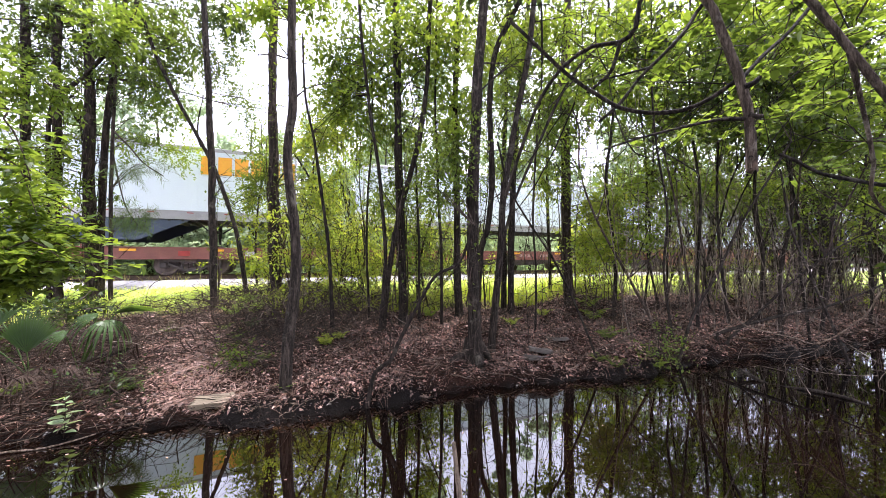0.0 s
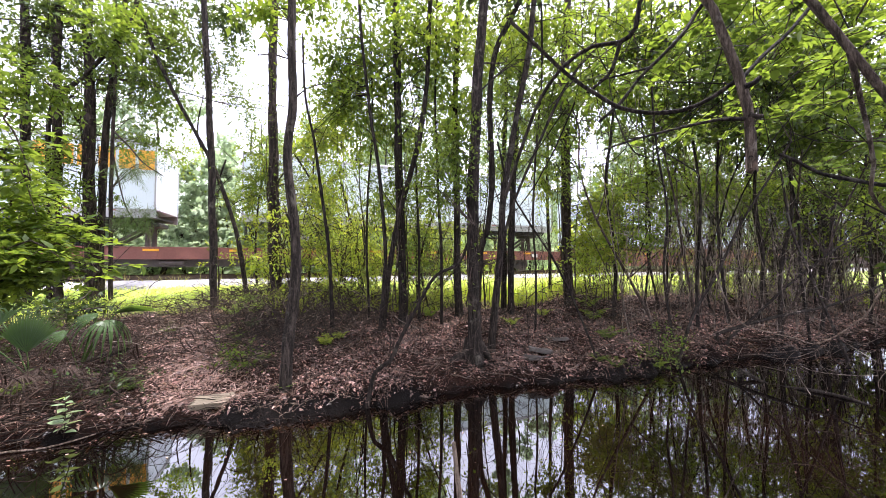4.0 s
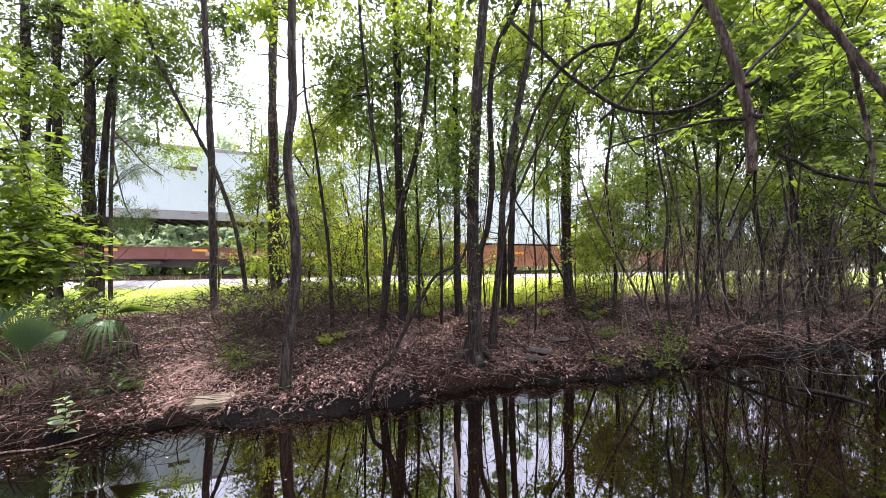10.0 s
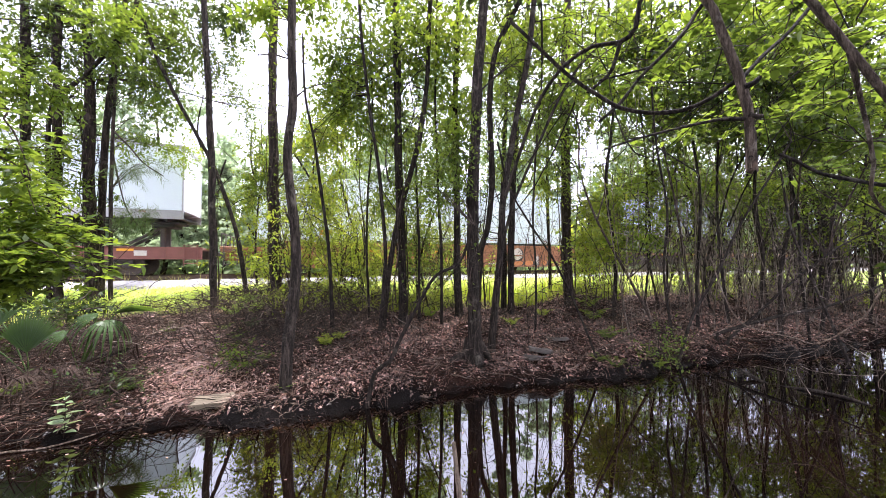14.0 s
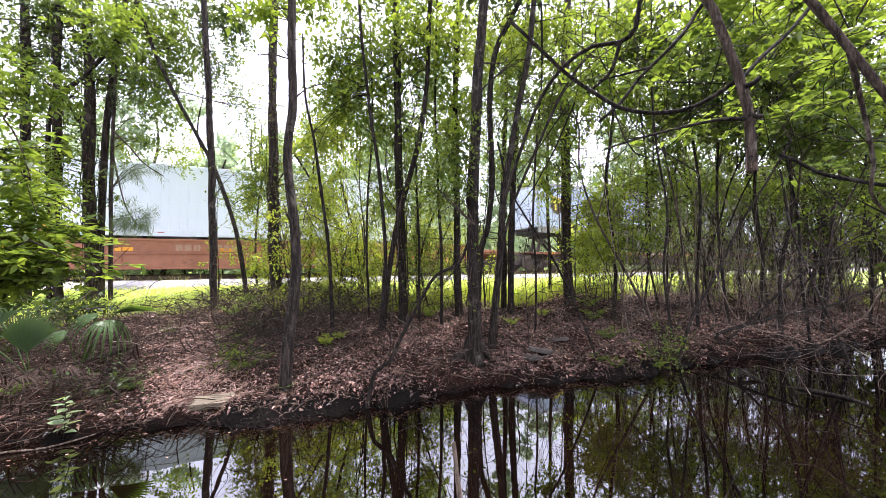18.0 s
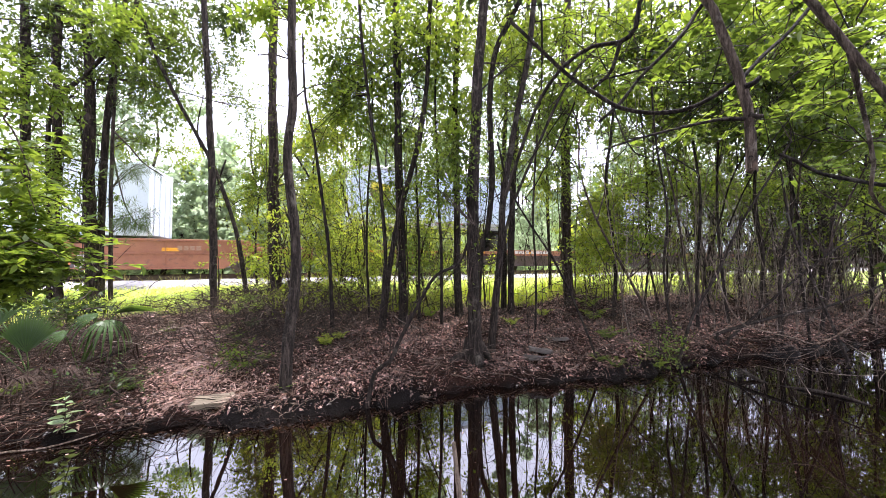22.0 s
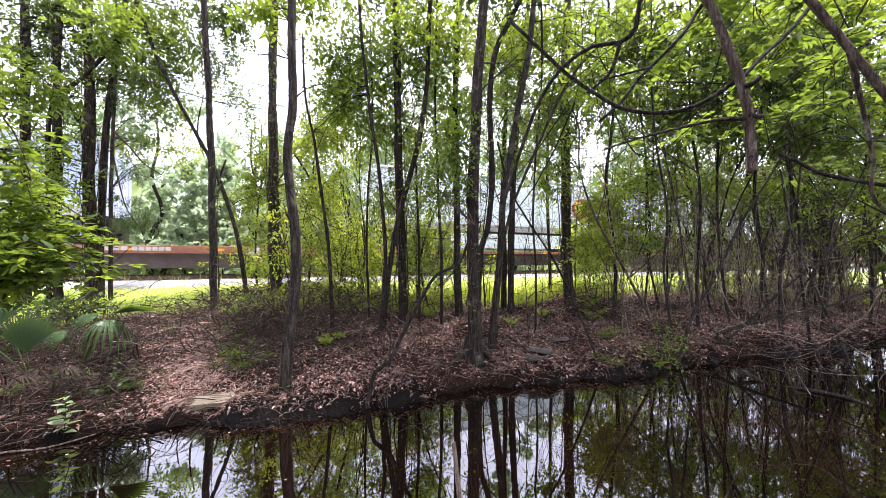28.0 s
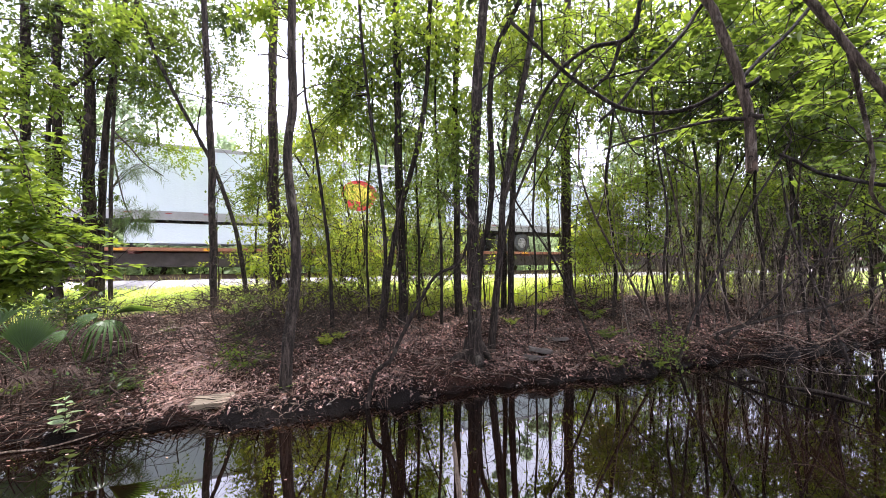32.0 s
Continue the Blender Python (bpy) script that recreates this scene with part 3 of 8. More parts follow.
def trailer(u, length, nose, paint, label, skirt=None, top=5.28, floor=2.25, axles=True, deck=1.12, gear=None, rear_wheels=None):
    """A road trailer. nose: -1 at the small-x end, +1 at the other."""
    tr = rolling("trailer", u, label, "trailer", "trailers on the train")
    y0, y1 = -1.3, 1.3
    bm = bmesh.new()
    box(bm, 0.02, length - 0.02, y0 + 0.012, y1 - 0.012, floor + 0.36, top - 0.14, 0.02)
    part("body", bm, paint, tr)
    n = int(length / 1.22)
    first = None
    for y in (y0, y1 - 0.02):
        for k in range(n):
            if first is None:
                first = block("panel", (0, length / n - 0.025, 0, 0.02, floor + 0.38, top - 0.16), paint, tr, "", 0.003)
                o = first
            else:
                o = new("panel", first.data)
                o.parent = tr
            o.location = (length * k / n + 0.03, y, 0)
    bm = bmesh.new()
    for y in (y0 - 0.015, y1 - 0.035):
        box(bm, 0, length, y, y + 0.05, top - 0.16, top, 0.012)
    for x in (0, length - 0.08):
        box(bm, x, x + 0.08, y0, y1, top - 0.16, top, 0.012)
    part("top_rail", bm, ALUMINIUM, tr)
    block("roof", (0.05, length - 0.05, y0 + 0.03, y1 - 0.03, top - 0.03, top - 0.005), paint, tr, "", 0.0)
    bm = bmesh.new()
    for y in (y0 - 0.02, y1 - 0.03):
        box(bm, 0, length, y, y + 0.05, floor + 0.02, floor + 0.37, 0.006)
        box(bm, 0, length, y - 0.012, y + 0.05, floor + 0.2, floor + 0.225)
    part("bottom_rail", bm, ALUMINIUM, tr)
    bm = bmesh.new()
    for x in np.arange(0.2, length - 0.2, 0.45):
        box(bm, x, x + 0.09, y0 + 0.04, y1 - 0.04, floor - 0.05, floor + 0.08)
    box(bm, 0.1, length - 0.1, y0 + 0.2, y1 - 0.2, floor + 0.05, floor + 0.12)
    tagged(part("underframe", bm, BLACK, tr), kind="stuff")
    for k in range(int(length / 1.3)):
        x = 0.4 + 1.3 * k
        block("marker_tape", (x, x + 0.22, y0 - 0.037, y0 - 0.03, floor + 0.27, floor + 0.305), RED_TAPE, tr, "red marker strip", 0)
    for x in (0.0, length - 0.06):
        for y in (y0 - 0.018, y1 - 0.05):
            block("corner_post", (x, x + 0.06, y, y + 0.068, floor + 0.3, top - 0.1), ALUMINIUM, tr, "", 0.012)

    def along(d):
        return d if nose < 0 else length - d
    g = gear if gear is not None else 2.9
    for y in (-0.95, 0.85):
        bm = bmesh.new()
        x = along(g)
        box(bm, x - 0.07, x + 0.07, y, y + 0.12, deck + 0.5, floor, 0.01)
        box(bm, x - 0.05, x + 0.05, y + 0.02, y + 0.1, deck + 0.16, deck + 0.55)
        bar(bm, (x + 0.1, y + 0.06, deck + 0.75), (x + 0.6, y + 0.06, floor), 0.06)
        bar(bm, (x - 0.1, y + 0.06, deck + 0.75), (x - 0.5, y + 0.06, floor), 0.06)
        box(bm, x - 0.14, x + 0.14, y - 0.06, y + 0.18, deck + 0.1, deck + 0.16, 0.01)
        part("landing_leg", bm, BLACK, tr)
    bm = bmesh.new()
    bar(bm, (along(g), -0.9, deck + 0.8), (along(g), 0.9, deck + 0.8), 0.07)
    bar(bm, (along(g), -0.9, deck + 0.6), (along(g), 0.9, floor), 0.05)
    part("leg_brace", bm, BLACK, tr)
    block("kingpin_plate", (along(0.9) - 0.6, along(0.9) + 0.6, -0.7, 0.7, floor - 0.12, floor - 0.04), BLACK, tr, "", 0.01)
    if axles:
        spots = rear_wheels or (2.6, 3.88)
        for d in spots:
            x = length - d if nose < 0 else d
            for y in (-1.28, 0.7):
                tyre_key = "tyre"
                if tyre_key not in SHARED:
                    bm = bmesh.new()
                    disc(bm, 0.51, 0.0, 0.26, 32, 0.28)
                    disc(bm, 0.51, 0.3, 0.56, 32, 0.28)
                    SHARED["tyre"] = bm_t = part("tyre", bm, RUBBER, tr, "grey dusty dual tyres")
                    bm = bmesh.new()
                    disc(bm, 0.3, 0.03, 0.08, 28, 0.22)
                    disc(bm, 0.12, -0.02, 0.1, 14)
                    for k in range(10):
                        a = k * 0.6283
                        box(bm, 0.17 * math.cos(a) - 0.025, 0.17 * math.cos(a) + 0.025, 0.04, 0.07, 0.17 * math.sin(a) - 0.025, 0.17 * math.sin(a) + 0.025)
                        a += 0.31
                        bar(bm, (0.11 * math.cos(a), 0.06, 0.11 * math.sin(a)), (0.23 * math.cos(a), 0.06, 0.23 * math.sin(a)), 0.03)
                    SHARED["rim"] = rim = part("rim", bm, ALUMINIUM, bm_t, "pale ten-hole wheel rim")
                    ob = bm_t
                else:
                    ob = new("tyre", SHARED["tyre"].data)
                    ob.parent = tr
                    ob["label"] = "grey dusty dual tyres"
                    rim = new("rim", SHARED["rim"].data)
                    rim.parent = ob
                    rim["label"] = "pale ten-hole wheel rim"
                ob.location = (x, y, deck + 0.51)
                if y > 0:
                    ob.rotation_euler = (0, 0, math.pi)
                    ob.location.y = 1.28
        xm = [length - d if nose < 0 else d for d in spots]
        bm = bmesh.new()
        box(bm, min(xm) - 0.9, max(xm) + 0.9, -0.6, 0.6, deck + 0.62, floor - 0.02, 0.02)
        for x in xm:
            bar(bm, (x, -1.1, deck + 0.51), (x, 1.1, deck + 0.51), 0.13)
        part("bogie", bm, BLACK, tr)
        back = length if nose < 0 else 0
        s = -1 if nose < 0 else 1
        bm = bmesh.new()
        for y in (-0.8, 0.7):
            box(bm, back + s * 0.05, back + s * 0.17, y, y + 0.1, deck + 0.42, floor, 0.01)
        box(bm, back + s * 0.03, back + s * 0.15, -1.2, 1.2, deck + 0.4, deck + 0.52, 0.01)
        part("underride_guard", bm, BLACK, tr)
        for y in (-1.25, 0.75):
            xx = (max(xm) + 0.72) if nose < 0 else (min(xm) - 0.72)
            block("mudflap", (xx, xx + 0.015, y, y + 0.5, deck + 0.18, floor - 0.05), BLACK, tr, "", 0)
        bm = bmesh.new()
        for y in (-1.2, 0.02):
            box(bm, back - s * 0.03, back + s * 0.02, y, y + 1.18, floor + 0.1, top - 0.2, 0.01)
        for y in (-0.9, -0.3, 0.3, 0.9):
            bar(bm, (back - s * 0.05, y, floor + 0.15), (back - s * 0.05, y, top - 0.25), 0.035)
        part("rear_door", bm, paint, tr, "closed double doors with lock rods")
    if skirt:
        m, xa, xb, za, zb, cut = skirt
        bm = bmesh.new()
        for y in (-1.24, 1.2):
            q = [(xa, zb), (xb, zb), (xb - max(cut, 0), za), (xa - min(cut, 0), za)]
            f = [bm.verts.new((x, y, z)) for x, z in q]
            b = [bm.verts.new((x, y + 0.03, z)) for x, z in q]
            bm.faces.new(f)
            bm.faces.new(b[::-1])
            for k in range(4):
                bm.faces.new((f[k], b[k], b[(k + 1) % 4], f[(k + 1) % 4]))
        bmesh.ops.recalc_face_normals(bm, faces=bm.faces)
        part("side_skirt", bm, m, tr, "smooth side skirt panel")
    return tr


def badge(parent, name, pts, material, label, y=-1.325):
    """A flat painted shape on the side."""
    bm = bmesh.new()
    f = [bm.verts.new((x, y, z)) for x, z in pts]
    b = [bm.verts.new((x, y + 0.006, z)) for x, z in pts]
    bm.faces.new(f)
    bm.faces.new(b[::-1])
    for k in range(len(f)):
        bm.faces.new((f[k], b[k], b[(k + 1) % len(f)], f[(k + 1) % len(f)]))
    bmesh.ops.recalc_face_normals(bm, faces=bm.faces)
    return part(name, bm, material, parent, label)


def wellcar(u, length):
    car = rolling("well_car", u, "rusty orange-brown well car holding a white container", "railway wagon", "wagons of the train")
    a, b = 2.6, length - 2.6
    wa, wb = 3.6, length - 3.6
    for y in (-1.45, 1.37):
        bm = bmesh.new()
        prof = [(wa - 1.0, 1.42), (wb + 1.0, 1.42), (wb + 0.9, 0.85), (wb, 0.28), (wa, 0.28), (wa - 0.9, 0.85)]
        f = [bm.verts.new((x, y, z)) for x, z in prof]
        g = [bm.verts.new((x, y + 0.08, z)) for x, z in prof]
        bm.faces.new(f)
        bm.faces.new(g[::-1])
        for k in range(6):
            bm.faces.new((f[k], g[k], g[(k + 1) % 6], f[(k + 1) % 6]))
        bmesh.ops.recalc_face_normals(bm, faces=bm.faces)
        part("well_side", bm, CAR_ORANGE, car)
        bm = bmesh.new()
        s = -0.05 if y < 0 else 0.05
        box(bm, wa - 1, wb + 1, y + s, y + s + 0.09, 0.86, 0.92, 0.01)
        box(bm, wa - 1, wb + 1, y + s, y + s + 0.09, 1.38, 1.46, 0.01)
        box(bm, wa, wb, y + s, y + s + 0.09, 0.27, 0.34, 0.01)
        for k in np.arange(wa + 0.4, wb, 2.4):
            box(bm, k, k + 0.03, y + s * 0.6, y + 0.06, 0.3, 1.4)
        part("side_rib", bm, CAR_ORANGE, car)
    bm = bmesh.new()
    box(bm, wa, wb, -1.37, 1.37, 0.28, 0.36)
    part("well_floor", bm, CAR_DARK, car)
    for way, x0, x1 in ((-1, 0.15, wa - 0.5), (1, wb + 0.5, length - 0.15)):
        bm = bmesh.new()
        box(bm, x0, x1, -1.35, 1.35, 0.98, 1.1, 0.02)
        box(bm, x0, x1, -0.35, 0.35, 0.6, 1.0, 0.03)
        box(bm, x0, x1, -1.4, -1.25, 1.08, 1.2, 0.02)
        part("end_platform", bm, CAR_ORANGE, car)
        bm = bmesh.new()
        xe = 0.2 if way < 0 else length - 0.2
        for y in (-1.35, -0.5, 0.5, 1.35):
            bar(bm, (xe, y, 1.05), (xe, y, 1.75), 0.04)
        bar(bm, (xe, -1.35, 1.75), (xe, 1.35, 1.75), 0.04)
        for z in (0.45, 0.75, 1.05):
            bar(bm, (xe - way * 0.1, -1.42, z), (xe - way * 0.6, -1.42, z), 0.03)
        bar(bm, (xe - way * 0.1, -1.42, 0.4), (xe - way * 0.1, -1.42, 1.3), 0.035)
        bar(bm, (xe - way * 0.6, -1.42, 0.4), (xe - way * 0.6, -1.42, 1.3), 0.035)
        part("handrail", bm, CAR_DARK, car)
        coupler(car, xe, way)
    bm = bmesh.new()
    disc(bm, 0.25, -0.02, 0.02, 16, 0.21, (length - 0.3, -0.9, 1.5))
    part("brake_wheel", bm, CAR_DARK, car)
    truck(car, 2.14)
    truck(car, length - 2.14)
    for k in (wa - 0.8, wa + 2.6, wa + 6, wb - 2.1):
        block("reflector", (k, k + 0.55, -1.462, -1.452, 0.98, 1.12), AMBER, car, "amber reflector strip", 0)
    marks(car, "lettering", wa + 4.5, (0.22, -0.08, 0.22, -0.08, 0.22, -0.3, 0.2, -0.06, 0.2, -0.06, 0.2, -0.06, 0.2), 1.0, 1.24, -1.456, FADED_INK, "faded lettering")
    marks(car, "lettering", wb - 1.6, (0.16, -0.05) * 4, 1.02, 1.2, -1.456, FADED_INK, "faded lettering")
    marks(car, "lettering", wa + 9.1, (0.1, -0.04) * 6, 0.37, 0.48, -1.456, PALE_INK, "small pale scrawl")

    def blob(name, x, z, rx, rz, m, label, y=-1.456, slant=0.0):
        badge(car, name, [(x + rx * math.cos(j * 0.5236) * (1 + 0.12 * math.sin(3 * j)) + slant * math.sin(j * 0.5236), z + rz * math.sin(j * 0.5236)) for j in range(12)], m, label, y)
    x = wa + 9.75
    for k, (dx, z, rx, rz, sl) in enumerate(((0.15, 0.85, 0.17, 0.5, -0.08), (0.62, 0.62, 0.17, 0.34, -0.2), (1.2, 0.98, 0.3, 0.34, 0.0), (1.25, 0.46, 0.3, 0.13, 0.1), (1.95, 0.48, 0.3, 0.15, 0.05), (2.5, 0.6, 0.12, 0.36, 0.05), (3.0, 0.5, 0.2, 0.15, 0.0))):
        blob("graffiti", x + dx + 0.05, z - 0.03, rx + 0.06, rz + 0.05, CAR_DARK, "dark spray-painted outline", -1.454, sl)
        blob("graffiti", x + dx, z, rx, rz, (PALE_INK, ORANGE_RUST)[k in (1, 3, 4, 6)], "faded spray-painted bubble shape", -1.46, sl)
    return car


def spine(u, length, trucks, boxes=(), deep=None):
    """A skeletal spine car: one deep centre sill with thin top flange and cross arms."""
    car = rolling("spine_car", u, "dark skeletal spine car with a rusty orange top flange", "railway wagon", "wagons of the train")
    bm = bmesh.new()
    box(bm, 0, length, -0.45, 0.45, 0.34, 0.98, 0.02)
    part("centre_sill", bm, CAR_DARK, car)
    end = deep or length - 0.9
    for y in (-0.62, 0.54):
        bm = bmesh.new()
        box(bm, 1.2, end, y, y + 0.08, 0.4, 0.93, 0.01)
        box(bm, 1.2, end, y - 0.04, y + 0.12, 0.36, 0.42, 0.01)
        part("side_sill", bm, CAR_DARK, car, "grimy recessed sill plate")
    for y in (-1.4, 1.33):
        part("top_flange", box(bmesh.new(), 0.9, end, y, y + 0.07, 0.99, 1.125, 0.01), CAR_ORANGE, car)
        if deep:
            bm = bmesh.new()
            box(bm, deep, length - 0.5, y, y + 0.07, 0.93, 1.2, 0.01)
            box(bm, deep, length - 0.5, y - 0.03, y + 0.1, 0.9, 0.94)
            part("top_flange", bm, CAR_ORANGE, car)
            bm = bmesh.new()
            box(bm, deep + 0.1, length - 0.7, y * 0.7, y * 0.7 + 0.08, 0.34, 0.93, 0.01)
            box(bm, deep + 0.1, length - 0.7, y * 0.7 - 0.05, y * 0.7 + 0.13, 0.3, 0.36, 0.01)
            part("side_sill", bm, CAR_BROWN, car, "grimy brown sill plate")
    block("deck", (0.9, length - 0.9, -1.33, 1.33, 1.05, 1.115), CAR_RED, car, "", 0.005)
    for k in np.arange(2.2, length - 2, 3.1):
        block("cross_arm", (k, k + 0.2, -1.3, 1.3, 0.88, 1.03), CAR_RED, car, "", 0.02)
    for k in boxes:
        block("junction_box", (k, k + 0.4, -1.5, -1.4, 0.86, 1.16), PALE_INK, car, "pale steel box", 0.02)
    for x in trucks:
        truck(car, x, 0.46, 1.81)
    for k in range(int(length / 3)):
        block("reflector", (1.8 + 3 * k, 2.2 + 3 * k, -1.408, -1.402, 1.0, 1.1), AMBER, car, "amber reflector strip", 0)
    return car


car0 = flatcar(-28.4, 26.4, (3.3, 23.1))
car1 = flatcar(-2.6, 27.03, (3.31, 23.63))
hitch(car1, 6.7, -1)
hitch(car1, 25.4, -1)
marks(car1, "lettering", 18.95, (0.17, -0.1, 0.15, -0.1, 0.15, -0.7, 0.12, -0.09, 0.12, -0.09, 0.12, -0.09, 0.12), 0.81, 0.97, -1.406, DIM_INK, "white stencilled lettering")
t1 = trailer(-11.5, 16.15, 1, TRAILER_WHITE, "white road trailer with a bold orange wordmark", skirt=(SKIRT_BLUE, 3.8, 12.2, 1.42, 2.25, 1.7), gear=3.31)
for k in range(6):
    x = 12.53 + 0.61 * k
    badge(t1, "wordmark", [(x, 4.16), (x + 0.5, 4.16), (x + 0.5, 4.92), (x, 4.92)], ORANGE_INK, "solid orange letter shape")
t2 = trailer(7.6, 16.15, 1, TRAILER_WHITE, "plain white road trailer with aluminium lower rails", gear=3.6, rear_wheels=(2.6, 3.88))
marks(t2, "lettering", 7.65, (0.3, -0.06, 0.36), 4.28, 4.44, -1.325, BROWN_INK, "small dark lettering")
wc = wellcar(24.9, 24.0)
ct = rolling("container", 26.35, "white corrugated freight container in the well car", "container", "containers on the train")
bm = bmesh.new()
box(bm, 0.03, 16.32, -1.27, 1.27, 1.6, 4.4, 0.02)
part("body", bm, TRAILER_WHITE, ct)
bm = bmesh.new()
for k in range(52):
    box(bm, 0.2 + 0.31 * k, 0.46 + 0.31 * k, -1.282, -1.26, 1.72, 4.3, 0.008)
part("corrugation", bm, TRAILER_WHITE, ct)
bm = bmesh.new()
for z, t in ((1.57, 0.24), (4.32, 0.13)):
    for y in (-1.3, 1.22):
        box(bm, 0, 16.35, y, y + 0.08, z, z + t, 0.01)
for x in (0, 1.7, 14.5, 16.2):
    box(bm, x, x + 0.15, -1.31, -1.2, 1.57, 4.45, 0.01)
    box(bm, x, x + 0.15, 1.2, 1.31, 1.57, 4.45, 0.01)
part("frame", bm, TRAILER_WHITE, ct)
bm = bmesh.new()
for y in (-1.2, 0.02):
    box(bm, 16.32, 16.37, y, y + 1.18, 1.62, 4.32, 0.01)
for y in (-0.9, -0.3, 0.3, 0.9):
    bar(bm, (16.4, y, 1.62), (16.4, y, 4.3), 0.04)
part("door", bm, TRAILER_WHITE, ct, "closed container doors with lock rods")
for k in range(9):
    block("marker_tape", (0.6 + 1.8 * k, 0.82 + 1.8 * k, -1.318, -1.312, 1.71, 1.745), RED_TAPE, ct, "red marker strip", 0)
block("placard", (2.6, 3.15, -1.318, -1.312, 1.78, 2.02), AMBER, ct, "yellow placard", 0)
ct2 = rolling("container", 29.0, "dark low container down inside the well", "container", "containers on the train")
part("body", box(bmesh.new(), 0, 14.0, -1.22, 1.22, 0.37, 1.3, 0.02), CAR_DARK, ct2)
bm = bmesh.new()
for k in range(7):
    box(bm, 0.6 + 2 * k, 0.8 + 2 * k, -1.1, 1.1, 1.28, 1.6)
part("stacking_frame", bm, CAR_DARK, ct2)
sp1 = spine(49.3, 18.4, (1.75, 19.7), (15.1,), 9.5)
hitch(sp1, 2.0, 1)
marks(sp1, "lettering", 10.1, (0.2, -0.04) * 4 + (-0.1,) + (0.17, -0.04) * 6, 1.0, 1.15, -1.404, PALE_INK, "pale stencilled lettering")
t3 = trailer(50.4, 9.0, -1, TRAILER_BLUE, "short pale blue road trailer with a brown and yellow shield", gear=3.3, rear_wheels=(0.75,), top=5.2)
off = -0.3
sh = [(1.2, 4.0), (2.2, 4.0), (2.2, 3.6), (2.05, 3.35), (1.7, 3.12), (1.35, 3.35), (1.2, 3.6)]
badge(t3, "shield", [(x + off, z + 0.22) for x, z in sh], BROWN_INK, "dark brown shield shape")
badge(t3, "shield_band", [(0.92, 4.05), (1.88, 4.05), (1.88, 4.3), (0.92, 4.5)], YELLOW_INK, "yellow band shape", -1.334)
badge(t3, "shield_stroke", [(1.2, 3.62), (1.32, 3.62), (1.32, 3.98), (1.2, 3.98)], YELLOW_INK, "yellow stroke", -1.334)
sp2 = spine(68.6, 17.6, (18.2,), (2.5,))
hitch(sp2, 1.86, 1)
t4 = trailer(69.46, 16.15, -1, TRAILER_WHITE, "white road trailer with a red and yellow badge", skirt=(TRAILER_WHITE, 4.3, 12.0, 1.3, 2.1, 0.6), gear=3.75, rear_wheels=(2.0, 3.28), floor=2.2)
badge(t4, "badge", [(12.3 + 0.83 * (1 + 0.08 * math.sin(3 * a)) * math.cos(a) + 0.85, 3.7 + 0.74 * math.sin(a)) for a in (k * 0.3927 for k in range(16))], RED_INK, "round red badge shape")
badge(t4, "badge_core", [(12.55, 3.5), (13.6, 3.35), (13.75, 3.95), (13.2, 4.25), (12.5, 4.2)], YELLOW_INK, "yellow badge centre", -1.334)
sp3 = spine(86.9, 17.6, (17.9,))
hitch(sp3, 15.5, -1)
t5 = trailer(88.1, 16.15, 1, TRAILER_WHITE, "white road trailer farther along the train", gear=3.6, rear_wheels=(2.4, 3.68))
car5 = flatcar(106.2, 26.4, (3.3, 23.1))


def motions():
    """The train rolls along the track, gathering speed, and its wheels turn."""
    times = [0.5 * k for k in range(65)]
    for ob, u in ROLLING:
        walk(ob, [(t, TRACK @ pose(u - gone(t), 0, 0)) for t in times])
    for ob, x, r in WHEELSETS:
        turns = [0.0]
        while turns[-1] < 32.0:
            t = turns[-1]
            speed = (1.1125 + 0.0796 * (t + 0.3)) / r
            turns.append(min(32.0, round((t + 1.3 / speed) * 30) / 30))
        walk(ob, [(t, pose(x, 0, r, 0, -math.degrees(gone(t) / r), 0)) for t in turns])


